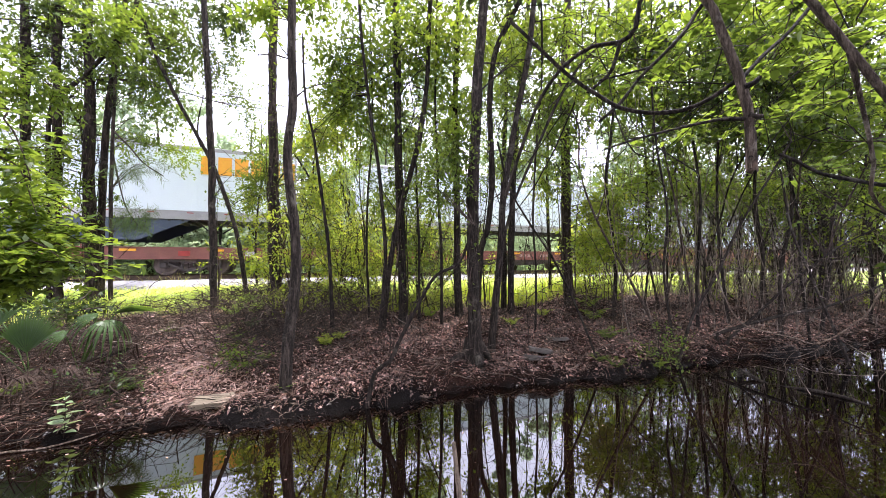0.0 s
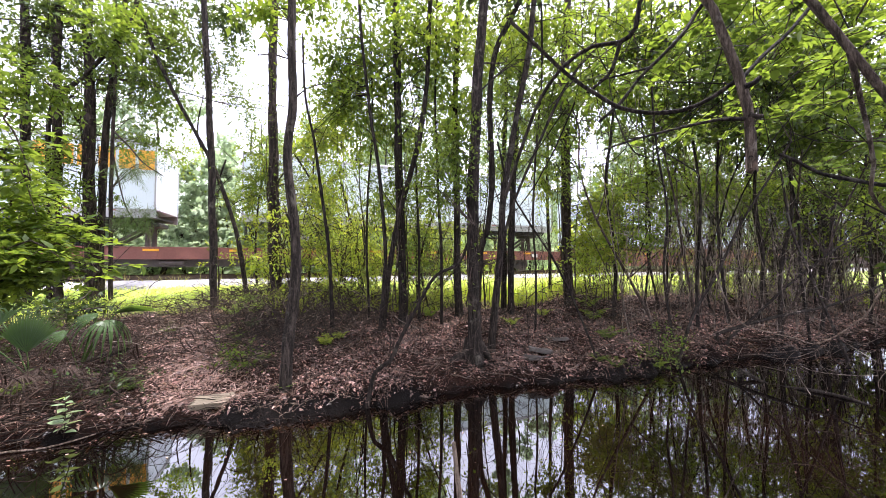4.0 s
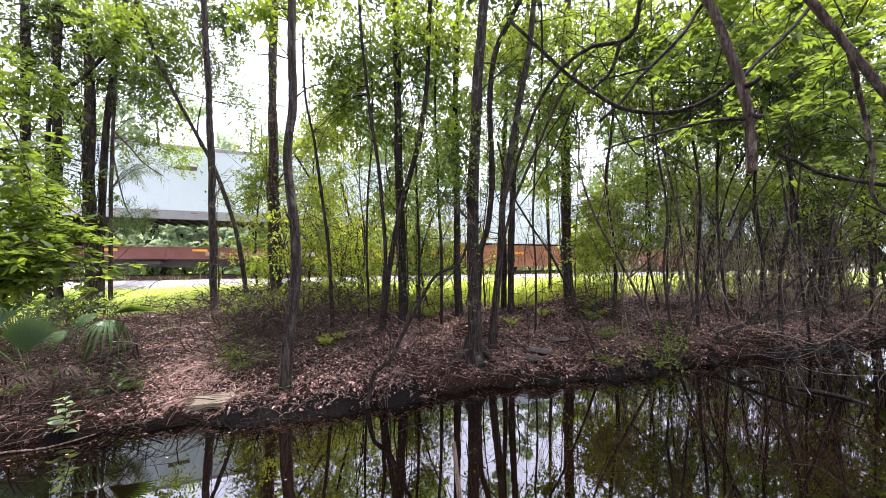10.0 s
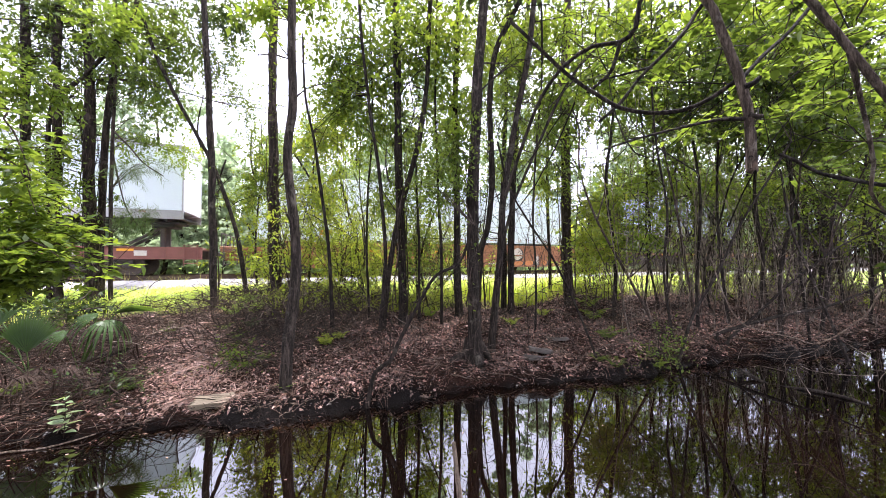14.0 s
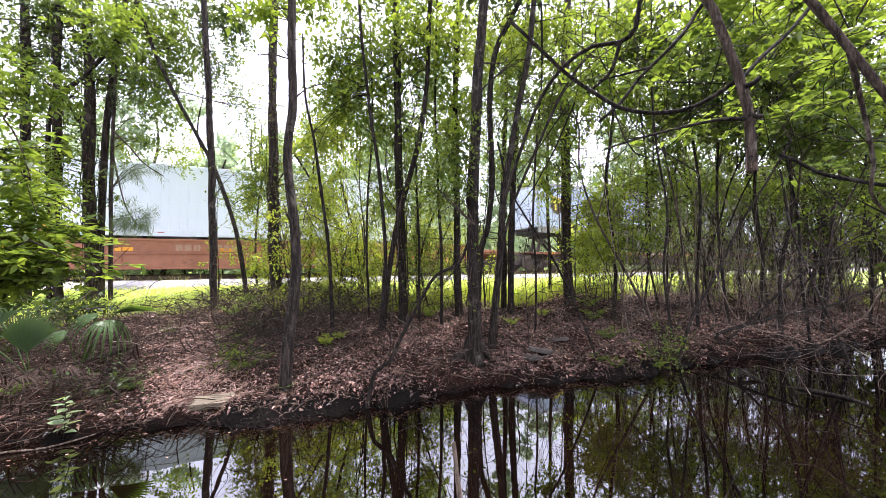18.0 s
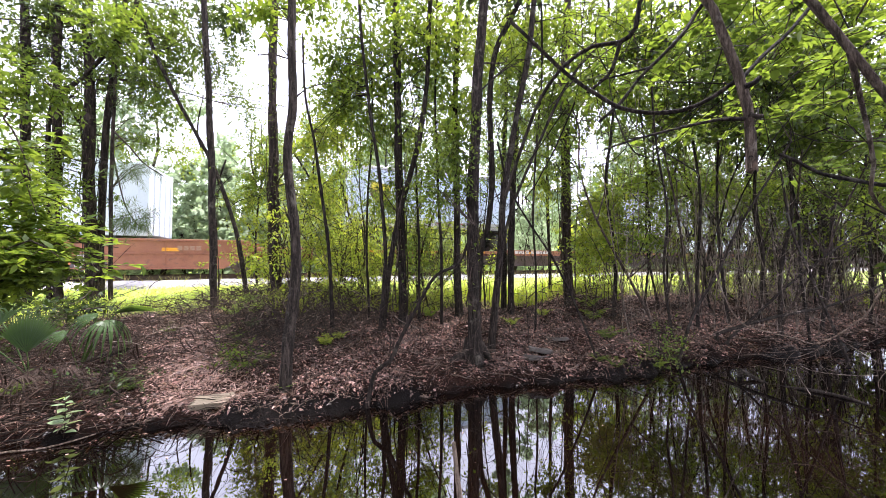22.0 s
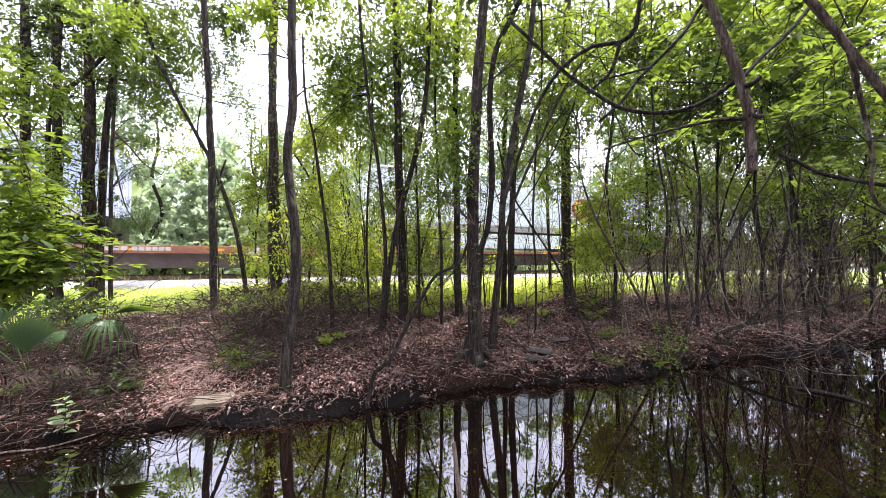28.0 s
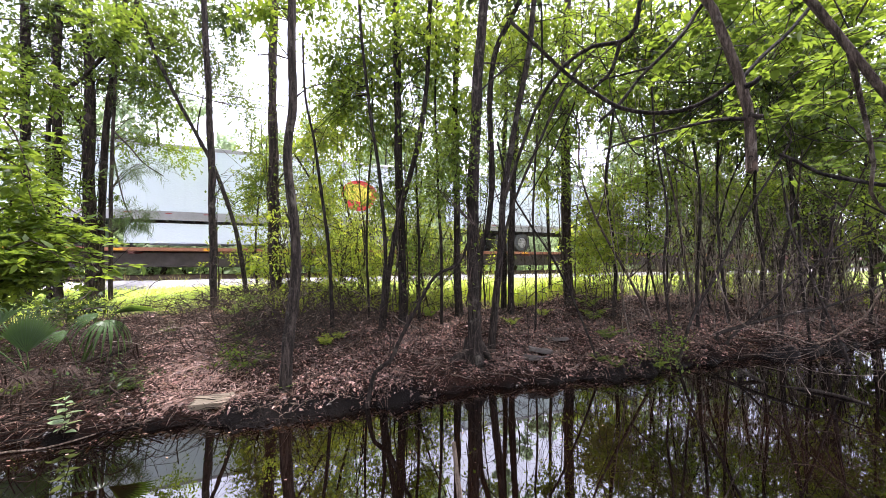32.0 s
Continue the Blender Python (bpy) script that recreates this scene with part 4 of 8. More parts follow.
# ---- trees and other plants ----
def tree(name, label, category, wood, line, radii, crowns=(), limbs=(), seed=1, flare=0.3, group="", sides=10, rough=0.12, limb_wood=None, bare=9):
    """A tree or sapling: trunk along a few points, limbs, and crowns of leafy twigs (centre, radii, twigs, leaf size, leaf material)."""
    rng = np.random.default_rng(seed)
    base = np.asarray(line[0], float)
    ob = tagged(new(name), label, category, group)
    ob.location = base
    pts = np.asarray(line, float) - base
    pts = np.vstack([pts[:1] - np.array([[0, 0, 0.12]]), pts])
    v, f = tube(pts, [radii[0]] + list(np.linspace(radii[0], radii[-1], len(line))), sides, 0.1, rough, flare, rng)
    sheet("trunk", v, f, wood, ob, smooth=True)
    for lp, r0, r1 in limbs:
        v, f = tube(np.asarray(lp, float) - base, [r0, r1], 7, 0.1, 0.12, 0, rng)
        sheet("limb", v, f, limb_wood or wood, ob, smooth=True)
    if bare:
        axis, thick = spline(pts, [radii[0], radii[-1]], 0.2)
        r2 = np.random.default_rng(seed + 5000)
        high = np.nonzero(axis[:, 2] > 0.22 * axis[-1, 2])[0]
        boughs = []
        for k in range(bare):
            i = high[r2.integers(0, len(high))]
            out = np.append(r2.normal(0, 1, 2), r2.uniform(0.1, 1.3))
            out *= r2.uniform(0.5, 1.7) / np.linalg.norm(out)
            a, r = axis[i], max(0.004, thick[i] * 0.22)
            b = a + out * 0.5 + r2.normal(0, 0.08, 3)
            c = a + out + r2.normal(0, 0.1, 3)
            boughs.append(tube([a, b, c], [r, 0.003], 5, 0.18, 0.1, 0, r2))
            for t in (0.35, 0.6, 0.8):
                s = a + (c - a) * t + (b - (a + c) / 2) * 2 * t * (1 - t) * 2
                e = s + out * 0.3 + r2.normal(0, 0.22, 3)
                boughs.append(tube([s, (s + e) / 2 + r2.normal(0, 0.03, 3), e], [r * 0.45, 0.002], 3, 0.2, 0.05, 0, r2))
        tagged(sheet("side_branch", *merged(boughs), limb_wood or wood, ob), kind="stuff")
    for centre, rad, twigs, size, mat in crowns:
        c = np.asarray(centre, float) - base
        if mat is NEEDLE:
            leaves, stalks, spots = sprays(rng, c, rad, twigs, 26, size, 0.045, 0.3, 0.5)
        else:
            leaves, stalks, spots = sprays(rng, c, rad, int(twigs * 0.72) + 1, 9, size * (1.28 if size < 0.1 else 1.1))
        axis, _ = spline(pts, [1, 1], 0.2)
        arm_v = []
        for k in range(4):
            tip = spots[rng.integers(0, len(spots))]
            start = axis[np.argmin(np.linalg.norm(axis - (tip - np.array([0, 0, 0.35])), axis=1))]
            mid = start * 0.45 + tip * 0.55 + np.array([0, 0, 0.08]) + rng.normal(0, 0.05, 3)
            arm_v.append(tube([start, mid, tip], [min(0.011, radii[-1] * 0.5 + 0.003), 0.003], 5, 0.12, 0.1, 0, rng))
        sheet("crown", *leaves, mat, ob)
        tagged(sheet("branchwork", *merged([stalks] + arm_v), TWIG, ob), kind="stuff")
    return ob


def branch(name, label, wood, line, radii, limbs=(), crowns=(), seed=1, group="", category="branch", limb_wood=None):
    """A bough or vine that comes in from outside the view."""
    return tree(name, label, category, wood, line, radii, crowns, limbs, seed, 0.0, group, 9, 0.17, limb_wood, 0)


def snapped_end(at):
    """The pale splintered face of the broken bough."""
    rng = random.Random(2)
    bm = bmesh.new()
    ring = [bm.verts.new((0.0275 * math.cos(k * 0.45), 0.0275 * math.sin(k * 0.45), rng.uniform(-0.02, 0.004))) for k in range(14)]
    up = [bm.verts.new((0.026 * math.cos(k * 0.45), 0.026 * math.sin(k * 0.45), 0.05)) for k in range(14)]
    mid = bm.verts.new((0.004, 0, 0.012))
    for k in range(14):
        bm.faces.new((ring[k], ring[(k + 1) % 14], up[(k + 1) % 14], up[k]))
        bm.faces.new((ring[(k + 1) % 14], ring[k], mid))
    bmesh.ops.recalc_face_normals(bm, faces=bm.faces)
    bough = bpy.data.objects["broken_bough"]
    ob = part("snapped_end", bm, CUT_WOOD, bough, "pale splintered broken end")
    ob.location = Vector(at) - bough.location


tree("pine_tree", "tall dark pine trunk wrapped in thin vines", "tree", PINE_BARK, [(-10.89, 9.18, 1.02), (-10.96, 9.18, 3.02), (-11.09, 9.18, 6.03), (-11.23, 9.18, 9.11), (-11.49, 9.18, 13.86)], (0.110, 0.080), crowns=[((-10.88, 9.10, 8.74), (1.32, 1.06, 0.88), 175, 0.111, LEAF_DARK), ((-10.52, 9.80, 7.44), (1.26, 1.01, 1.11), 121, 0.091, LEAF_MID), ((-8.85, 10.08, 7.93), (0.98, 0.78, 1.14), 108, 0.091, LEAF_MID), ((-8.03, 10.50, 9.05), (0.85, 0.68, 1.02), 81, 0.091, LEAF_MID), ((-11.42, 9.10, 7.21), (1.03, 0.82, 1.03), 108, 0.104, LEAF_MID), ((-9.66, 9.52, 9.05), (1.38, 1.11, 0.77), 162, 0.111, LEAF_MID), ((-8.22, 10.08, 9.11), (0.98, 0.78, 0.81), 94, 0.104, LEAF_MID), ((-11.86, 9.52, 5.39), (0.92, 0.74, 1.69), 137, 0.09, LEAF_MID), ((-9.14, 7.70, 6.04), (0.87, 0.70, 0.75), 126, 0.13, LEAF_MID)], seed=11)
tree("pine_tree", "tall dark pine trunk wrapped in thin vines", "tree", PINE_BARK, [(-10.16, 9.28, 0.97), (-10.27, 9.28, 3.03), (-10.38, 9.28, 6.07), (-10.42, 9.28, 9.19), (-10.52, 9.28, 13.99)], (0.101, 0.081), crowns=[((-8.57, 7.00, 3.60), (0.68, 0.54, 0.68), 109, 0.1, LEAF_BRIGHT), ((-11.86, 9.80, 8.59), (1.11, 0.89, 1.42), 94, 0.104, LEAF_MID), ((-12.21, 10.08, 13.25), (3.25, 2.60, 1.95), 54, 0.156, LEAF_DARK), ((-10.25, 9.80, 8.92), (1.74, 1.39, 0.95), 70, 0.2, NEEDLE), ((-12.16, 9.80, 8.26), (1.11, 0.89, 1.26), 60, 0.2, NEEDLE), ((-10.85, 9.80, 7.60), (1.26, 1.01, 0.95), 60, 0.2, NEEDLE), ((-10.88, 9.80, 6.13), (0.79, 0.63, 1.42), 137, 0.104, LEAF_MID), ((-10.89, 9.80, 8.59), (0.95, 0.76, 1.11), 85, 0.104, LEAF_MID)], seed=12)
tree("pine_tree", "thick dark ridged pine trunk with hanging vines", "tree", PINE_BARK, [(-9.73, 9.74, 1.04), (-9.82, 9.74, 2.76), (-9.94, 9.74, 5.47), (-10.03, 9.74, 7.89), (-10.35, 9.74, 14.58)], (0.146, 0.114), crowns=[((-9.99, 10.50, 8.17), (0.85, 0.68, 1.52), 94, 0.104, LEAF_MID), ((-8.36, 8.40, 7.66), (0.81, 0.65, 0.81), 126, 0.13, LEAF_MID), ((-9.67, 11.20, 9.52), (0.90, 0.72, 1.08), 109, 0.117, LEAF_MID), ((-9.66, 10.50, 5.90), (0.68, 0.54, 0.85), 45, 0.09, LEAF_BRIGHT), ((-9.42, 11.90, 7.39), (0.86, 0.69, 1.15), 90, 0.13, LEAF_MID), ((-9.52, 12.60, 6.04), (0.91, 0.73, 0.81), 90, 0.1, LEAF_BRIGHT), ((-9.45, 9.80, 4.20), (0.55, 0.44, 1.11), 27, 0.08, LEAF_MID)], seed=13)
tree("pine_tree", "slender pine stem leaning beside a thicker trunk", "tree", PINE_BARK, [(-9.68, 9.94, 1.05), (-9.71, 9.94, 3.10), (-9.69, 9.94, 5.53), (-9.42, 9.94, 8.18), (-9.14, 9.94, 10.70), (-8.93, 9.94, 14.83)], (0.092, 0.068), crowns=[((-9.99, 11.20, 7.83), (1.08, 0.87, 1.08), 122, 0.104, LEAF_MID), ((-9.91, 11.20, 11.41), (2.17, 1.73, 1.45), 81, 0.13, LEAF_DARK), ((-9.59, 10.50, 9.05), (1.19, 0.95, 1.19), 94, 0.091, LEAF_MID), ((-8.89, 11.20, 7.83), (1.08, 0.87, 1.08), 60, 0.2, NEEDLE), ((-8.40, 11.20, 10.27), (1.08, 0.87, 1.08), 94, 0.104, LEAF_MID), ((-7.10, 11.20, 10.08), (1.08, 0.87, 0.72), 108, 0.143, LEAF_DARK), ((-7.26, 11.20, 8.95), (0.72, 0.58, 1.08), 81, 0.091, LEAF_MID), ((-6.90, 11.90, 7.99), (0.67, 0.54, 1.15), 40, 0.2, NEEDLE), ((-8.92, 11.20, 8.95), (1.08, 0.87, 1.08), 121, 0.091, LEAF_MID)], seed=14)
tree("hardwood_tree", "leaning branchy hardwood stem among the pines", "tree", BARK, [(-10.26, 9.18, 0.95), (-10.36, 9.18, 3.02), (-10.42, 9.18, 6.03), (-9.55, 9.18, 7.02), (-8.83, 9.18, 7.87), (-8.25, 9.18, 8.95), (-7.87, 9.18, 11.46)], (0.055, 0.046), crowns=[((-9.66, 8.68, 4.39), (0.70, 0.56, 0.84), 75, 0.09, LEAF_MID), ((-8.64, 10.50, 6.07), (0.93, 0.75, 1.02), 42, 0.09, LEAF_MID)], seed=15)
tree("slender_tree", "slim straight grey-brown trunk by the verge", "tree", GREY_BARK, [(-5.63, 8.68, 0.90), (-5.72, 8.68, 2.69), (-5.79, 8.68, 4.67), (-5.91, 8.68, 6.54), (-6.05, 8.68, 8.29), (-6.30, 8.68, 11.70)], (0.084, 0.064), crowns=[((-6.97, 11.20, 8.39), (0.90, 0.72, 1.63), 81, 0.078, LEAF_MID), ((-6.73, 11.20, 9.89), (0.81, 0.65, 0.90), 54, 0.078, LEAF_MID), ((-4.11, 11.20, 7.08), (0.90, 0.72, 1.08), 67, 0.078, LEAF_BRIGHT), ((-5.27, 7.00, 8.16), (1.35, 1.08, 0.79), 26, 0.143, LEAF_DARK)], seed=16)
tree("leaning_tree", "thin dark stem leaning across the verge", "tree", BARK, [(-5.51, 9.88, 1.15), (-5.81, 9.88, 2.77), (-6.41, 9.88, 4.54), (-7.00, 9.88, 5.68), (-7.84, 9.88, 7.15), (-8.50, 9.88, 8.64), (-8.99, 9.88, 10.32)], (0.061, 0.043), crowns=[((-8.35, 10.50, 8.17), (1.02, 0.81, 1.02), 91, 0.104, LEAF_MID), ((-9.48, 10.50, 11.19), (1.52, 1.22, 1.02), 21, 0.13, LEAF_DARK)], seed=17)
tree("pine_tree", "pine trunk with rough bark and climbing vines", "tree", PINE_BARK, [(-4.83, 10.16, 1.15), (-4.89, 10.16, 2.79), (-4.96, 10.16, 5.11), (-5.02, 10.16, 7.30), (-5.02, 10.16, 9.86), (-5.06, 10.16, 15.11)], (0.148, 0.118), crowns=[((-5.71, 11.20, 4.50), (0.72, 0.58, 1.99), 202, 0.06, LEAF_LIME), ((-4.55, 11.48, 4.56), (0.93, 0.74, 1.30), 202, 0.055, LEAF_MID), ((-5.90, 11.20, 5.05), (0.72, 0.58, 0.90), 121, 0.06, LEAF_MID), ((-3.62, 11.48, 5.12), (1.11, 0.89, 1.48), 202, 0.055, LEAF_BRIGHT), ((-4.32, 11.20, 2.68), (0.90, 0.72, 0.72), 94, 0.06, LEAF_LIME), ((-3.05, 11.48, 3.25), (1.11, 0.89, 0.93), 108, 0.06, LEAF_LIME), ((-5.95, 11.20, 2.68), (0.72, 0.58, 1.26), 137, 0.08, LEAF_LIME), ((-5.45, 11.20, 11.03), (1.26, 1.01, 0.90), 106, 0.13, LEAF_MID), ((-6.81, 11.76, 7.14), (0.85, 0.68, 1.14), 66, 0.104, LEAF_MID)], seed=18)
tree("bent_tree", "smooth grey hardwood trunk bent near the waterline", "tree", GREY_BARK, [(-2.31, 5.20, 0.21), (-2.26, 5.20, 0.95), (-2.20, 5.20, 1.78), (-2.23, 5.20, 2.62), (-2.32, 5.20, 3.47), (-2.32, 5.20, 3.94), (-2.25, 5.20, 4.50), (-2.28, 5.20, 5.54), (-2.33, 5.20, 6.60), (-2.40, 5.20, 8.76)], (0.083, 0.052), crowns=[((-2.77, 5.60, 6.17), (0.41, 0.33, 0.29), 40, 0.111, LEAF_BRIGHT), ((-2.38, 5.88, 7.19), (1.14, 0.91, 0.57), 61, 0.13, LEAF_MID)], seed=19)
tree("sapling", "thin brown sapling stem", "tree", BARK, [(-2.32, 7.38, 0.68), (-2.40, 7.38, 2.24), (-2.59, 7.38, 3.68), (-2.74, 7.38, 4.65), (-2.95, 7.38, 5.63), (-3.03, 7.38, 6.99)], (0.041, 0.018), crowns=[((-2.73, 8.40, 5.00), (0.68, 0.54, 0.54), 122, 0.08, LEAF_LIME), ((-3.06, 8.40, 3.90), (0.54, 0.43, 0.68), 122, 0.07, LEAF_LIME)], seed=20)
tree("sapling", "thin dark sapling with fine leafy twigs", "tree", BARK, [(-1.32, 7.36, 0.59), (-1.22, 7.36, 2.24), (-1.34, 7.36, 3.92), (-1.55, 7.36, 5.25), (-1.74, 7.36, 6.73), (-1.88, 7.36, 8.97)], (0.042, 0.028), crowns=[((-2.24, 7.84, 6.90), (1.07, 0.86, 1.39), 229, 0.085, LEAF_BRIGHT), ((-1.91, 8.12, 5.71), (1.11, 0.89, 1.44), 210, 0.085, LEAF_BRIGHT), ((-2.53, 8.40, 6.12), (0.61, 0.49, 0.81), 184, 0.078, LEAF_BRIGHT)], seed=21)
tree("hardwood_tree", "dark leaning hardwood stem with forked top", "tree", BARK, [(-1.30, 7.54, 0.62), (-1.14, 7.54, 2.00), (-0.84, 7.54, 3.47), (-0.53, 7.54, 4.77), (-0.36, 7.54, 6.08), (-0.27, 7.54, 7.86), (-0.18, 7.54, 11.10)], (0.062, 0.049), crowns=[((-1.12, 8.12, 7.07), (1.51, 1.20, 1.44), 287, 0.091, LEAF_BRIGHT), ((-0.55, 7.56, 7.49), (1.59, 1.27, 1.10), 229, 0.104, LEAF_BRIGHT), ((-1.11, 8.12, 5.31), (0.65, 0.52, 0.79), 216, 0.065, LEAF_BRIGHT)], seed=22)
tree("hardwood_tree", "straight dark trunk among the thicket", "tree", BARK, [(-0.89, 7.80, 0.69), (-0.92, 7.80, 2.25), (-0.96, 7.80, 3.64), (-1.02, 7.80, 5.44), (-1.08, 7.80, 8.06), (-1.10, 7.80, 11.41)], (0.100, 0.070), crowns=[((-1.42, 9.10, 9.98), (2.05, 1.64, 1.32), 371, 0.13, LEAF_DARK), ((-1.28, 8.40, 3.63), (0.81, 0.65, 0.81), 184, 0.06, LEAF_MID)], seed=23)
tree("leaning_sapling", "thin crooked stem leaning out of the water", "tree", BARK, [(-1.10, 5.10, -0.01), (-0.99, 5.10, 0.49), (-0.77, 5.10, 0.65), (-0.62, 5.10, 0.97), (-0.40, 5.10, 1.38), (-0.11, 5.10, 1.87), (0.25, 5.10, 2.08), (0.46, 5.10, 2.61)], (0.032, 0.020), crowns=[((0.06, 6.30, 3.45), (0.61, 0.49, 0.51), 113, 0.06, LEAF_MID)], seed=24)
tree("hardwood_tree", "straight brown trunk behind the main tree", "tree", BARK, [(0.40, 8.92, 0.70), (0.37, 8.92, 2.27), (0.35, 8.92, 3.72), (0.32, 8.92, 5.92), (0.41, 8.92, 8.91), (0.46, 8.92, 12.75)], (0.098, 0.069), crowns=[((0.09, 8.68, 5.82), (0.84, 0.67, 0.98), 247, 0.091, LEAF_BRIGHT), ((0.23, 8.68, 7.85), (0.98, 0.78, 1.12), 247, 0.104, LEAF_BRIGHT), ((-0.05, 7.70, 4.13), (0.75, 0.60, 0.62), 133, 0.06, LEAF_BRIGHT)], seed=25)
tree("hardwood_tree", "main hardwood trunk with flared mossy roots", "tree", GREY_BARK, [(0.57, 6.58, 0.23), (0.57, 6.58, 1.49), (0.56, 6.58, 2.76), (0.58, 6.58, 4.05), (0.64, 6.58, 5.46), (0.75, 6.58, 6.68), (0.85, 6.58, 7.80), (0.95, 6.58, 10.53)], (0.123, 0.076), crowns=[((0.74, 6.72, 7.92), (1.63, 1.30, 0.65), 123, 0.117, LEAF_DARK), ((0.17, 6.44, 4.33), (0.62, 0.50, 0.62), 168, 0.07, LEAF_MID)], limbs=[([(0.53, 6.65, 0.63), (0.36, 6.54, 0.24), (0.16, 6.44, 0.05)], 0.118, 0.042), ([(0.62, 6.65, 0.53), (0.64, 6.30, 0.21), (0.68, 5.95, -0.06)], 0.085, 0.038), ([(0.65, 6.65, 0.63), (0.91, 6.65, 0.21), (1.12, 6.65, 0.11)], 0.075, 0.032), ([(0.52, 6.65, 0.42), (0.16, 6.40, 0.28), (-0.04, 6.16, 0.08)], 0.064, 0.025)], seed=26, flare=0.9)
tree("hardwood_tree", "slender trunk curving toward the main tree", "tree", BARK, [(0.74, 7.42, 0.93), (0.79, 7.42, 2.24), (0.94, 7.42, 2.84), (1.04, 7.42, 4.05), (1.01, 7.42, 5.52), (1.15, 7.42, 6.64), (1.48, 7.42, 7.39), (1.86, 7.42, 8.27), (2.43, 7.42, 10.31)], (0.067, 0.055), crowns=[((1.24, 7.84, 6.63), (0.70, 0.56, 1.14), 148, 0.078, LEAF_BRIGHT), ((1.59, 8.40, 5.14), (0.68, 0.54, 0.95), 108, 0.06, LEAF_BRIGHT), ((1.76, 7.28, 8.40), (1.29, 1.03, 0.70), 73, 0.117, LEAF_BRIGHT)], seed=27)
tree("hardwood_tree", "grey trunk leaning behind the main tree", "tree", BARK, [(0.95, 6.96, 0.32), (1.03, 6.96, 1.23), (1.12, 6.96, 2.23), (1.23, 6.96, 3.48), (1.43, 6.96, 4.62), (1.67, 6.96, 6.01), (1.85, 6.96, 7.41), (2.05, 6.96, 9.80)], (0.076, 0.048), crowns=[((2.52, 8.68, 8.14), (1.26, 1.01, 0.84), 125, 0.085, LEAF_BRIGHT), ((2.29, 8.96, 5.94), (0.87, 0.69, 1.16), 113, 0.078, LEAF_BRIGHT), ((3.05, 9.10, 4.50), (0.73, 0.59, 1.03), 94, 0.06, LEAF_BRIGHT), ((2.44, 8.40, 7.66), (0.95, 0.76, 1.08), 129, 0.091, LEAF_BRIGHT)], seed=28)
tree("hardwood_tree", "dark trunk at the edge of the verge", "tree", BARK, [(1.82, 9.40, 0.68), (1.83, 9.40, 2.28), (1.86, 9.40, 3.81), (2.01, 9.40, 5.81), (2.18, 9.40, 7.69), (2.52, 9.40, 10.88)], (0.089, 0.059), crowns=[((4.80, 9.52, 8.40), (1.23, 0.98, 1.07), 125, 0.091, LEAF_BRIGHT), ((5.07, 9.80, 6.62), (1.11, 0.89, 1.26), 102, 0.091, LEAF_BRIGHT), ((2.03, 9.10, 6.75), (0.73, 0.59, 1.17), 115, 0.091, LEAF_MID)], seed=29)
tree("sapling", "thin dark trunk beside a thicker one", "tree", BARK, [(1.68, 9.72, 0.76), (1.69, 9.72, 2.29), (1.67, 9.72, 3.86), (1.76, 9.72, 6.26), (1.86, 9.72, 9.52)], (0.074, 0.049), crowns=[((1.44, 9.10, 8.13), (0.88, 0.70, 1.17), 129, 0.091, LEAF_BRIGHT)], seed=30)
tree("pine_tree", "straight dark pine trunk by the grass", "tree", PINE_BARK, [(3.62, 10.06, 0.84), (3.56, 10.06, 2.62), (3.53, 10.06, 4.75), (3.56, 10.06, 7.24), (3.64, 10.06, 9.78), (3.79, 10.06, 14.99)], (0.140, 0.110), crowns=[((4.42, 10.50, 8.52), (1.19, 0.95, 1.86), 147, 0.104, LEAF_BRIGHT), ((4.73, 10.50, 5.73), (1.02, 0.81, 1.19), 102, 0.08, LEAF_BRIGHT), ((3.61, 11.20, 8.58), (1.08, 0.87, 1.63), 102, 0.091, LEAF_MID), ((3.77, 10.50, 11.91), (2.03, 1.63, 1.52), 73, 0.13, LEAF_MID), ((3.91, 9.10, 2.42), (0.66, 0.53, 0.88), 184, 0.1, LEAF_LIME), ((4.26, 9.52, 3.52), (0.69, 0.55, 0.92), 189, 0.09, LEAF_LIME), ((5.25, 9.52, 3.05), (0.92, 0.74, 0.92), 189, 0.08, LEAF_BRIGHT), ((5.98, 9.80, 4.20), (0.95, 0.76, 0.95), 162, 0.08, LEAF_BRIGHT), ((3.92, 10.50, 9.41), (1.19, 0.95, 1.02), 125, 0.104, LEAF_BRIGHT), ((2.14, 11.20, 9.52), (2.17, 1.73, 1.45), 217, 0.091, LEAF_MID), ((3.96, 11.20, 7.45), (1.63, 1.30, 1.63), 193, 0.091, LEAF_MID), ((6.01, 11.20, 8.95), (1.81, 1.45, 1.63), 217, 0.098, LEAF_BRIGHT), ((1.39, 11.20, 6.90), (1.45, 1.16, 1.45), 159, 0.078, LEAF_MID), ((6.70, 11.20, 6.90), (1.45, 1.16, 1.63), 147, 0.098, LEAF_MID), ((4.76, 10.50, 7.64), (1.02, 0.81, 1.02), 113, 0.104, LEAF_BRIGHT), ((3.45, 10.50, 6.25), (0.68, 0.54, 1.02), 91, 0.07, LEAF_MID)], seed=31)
tree("sapling", "slim leafy sapling by the grass", "tree", BARK, [(3.46, 11.40, 1.04), (3.46, 11.40, 2.87), (3.41, 11.40, 5.10), (3.51, 11.40, 7.93)], (0.056, 0.035), crowns=[((2.96, 9.80, 4.20), (0.55, 0.44, 0.95), 91, 0.08, LEAF_LIME), ((3.14, 9.80, 6.30), (0.79, 0.63, 0.95), 122, 0.091, LEAF_MID)], seed=32)
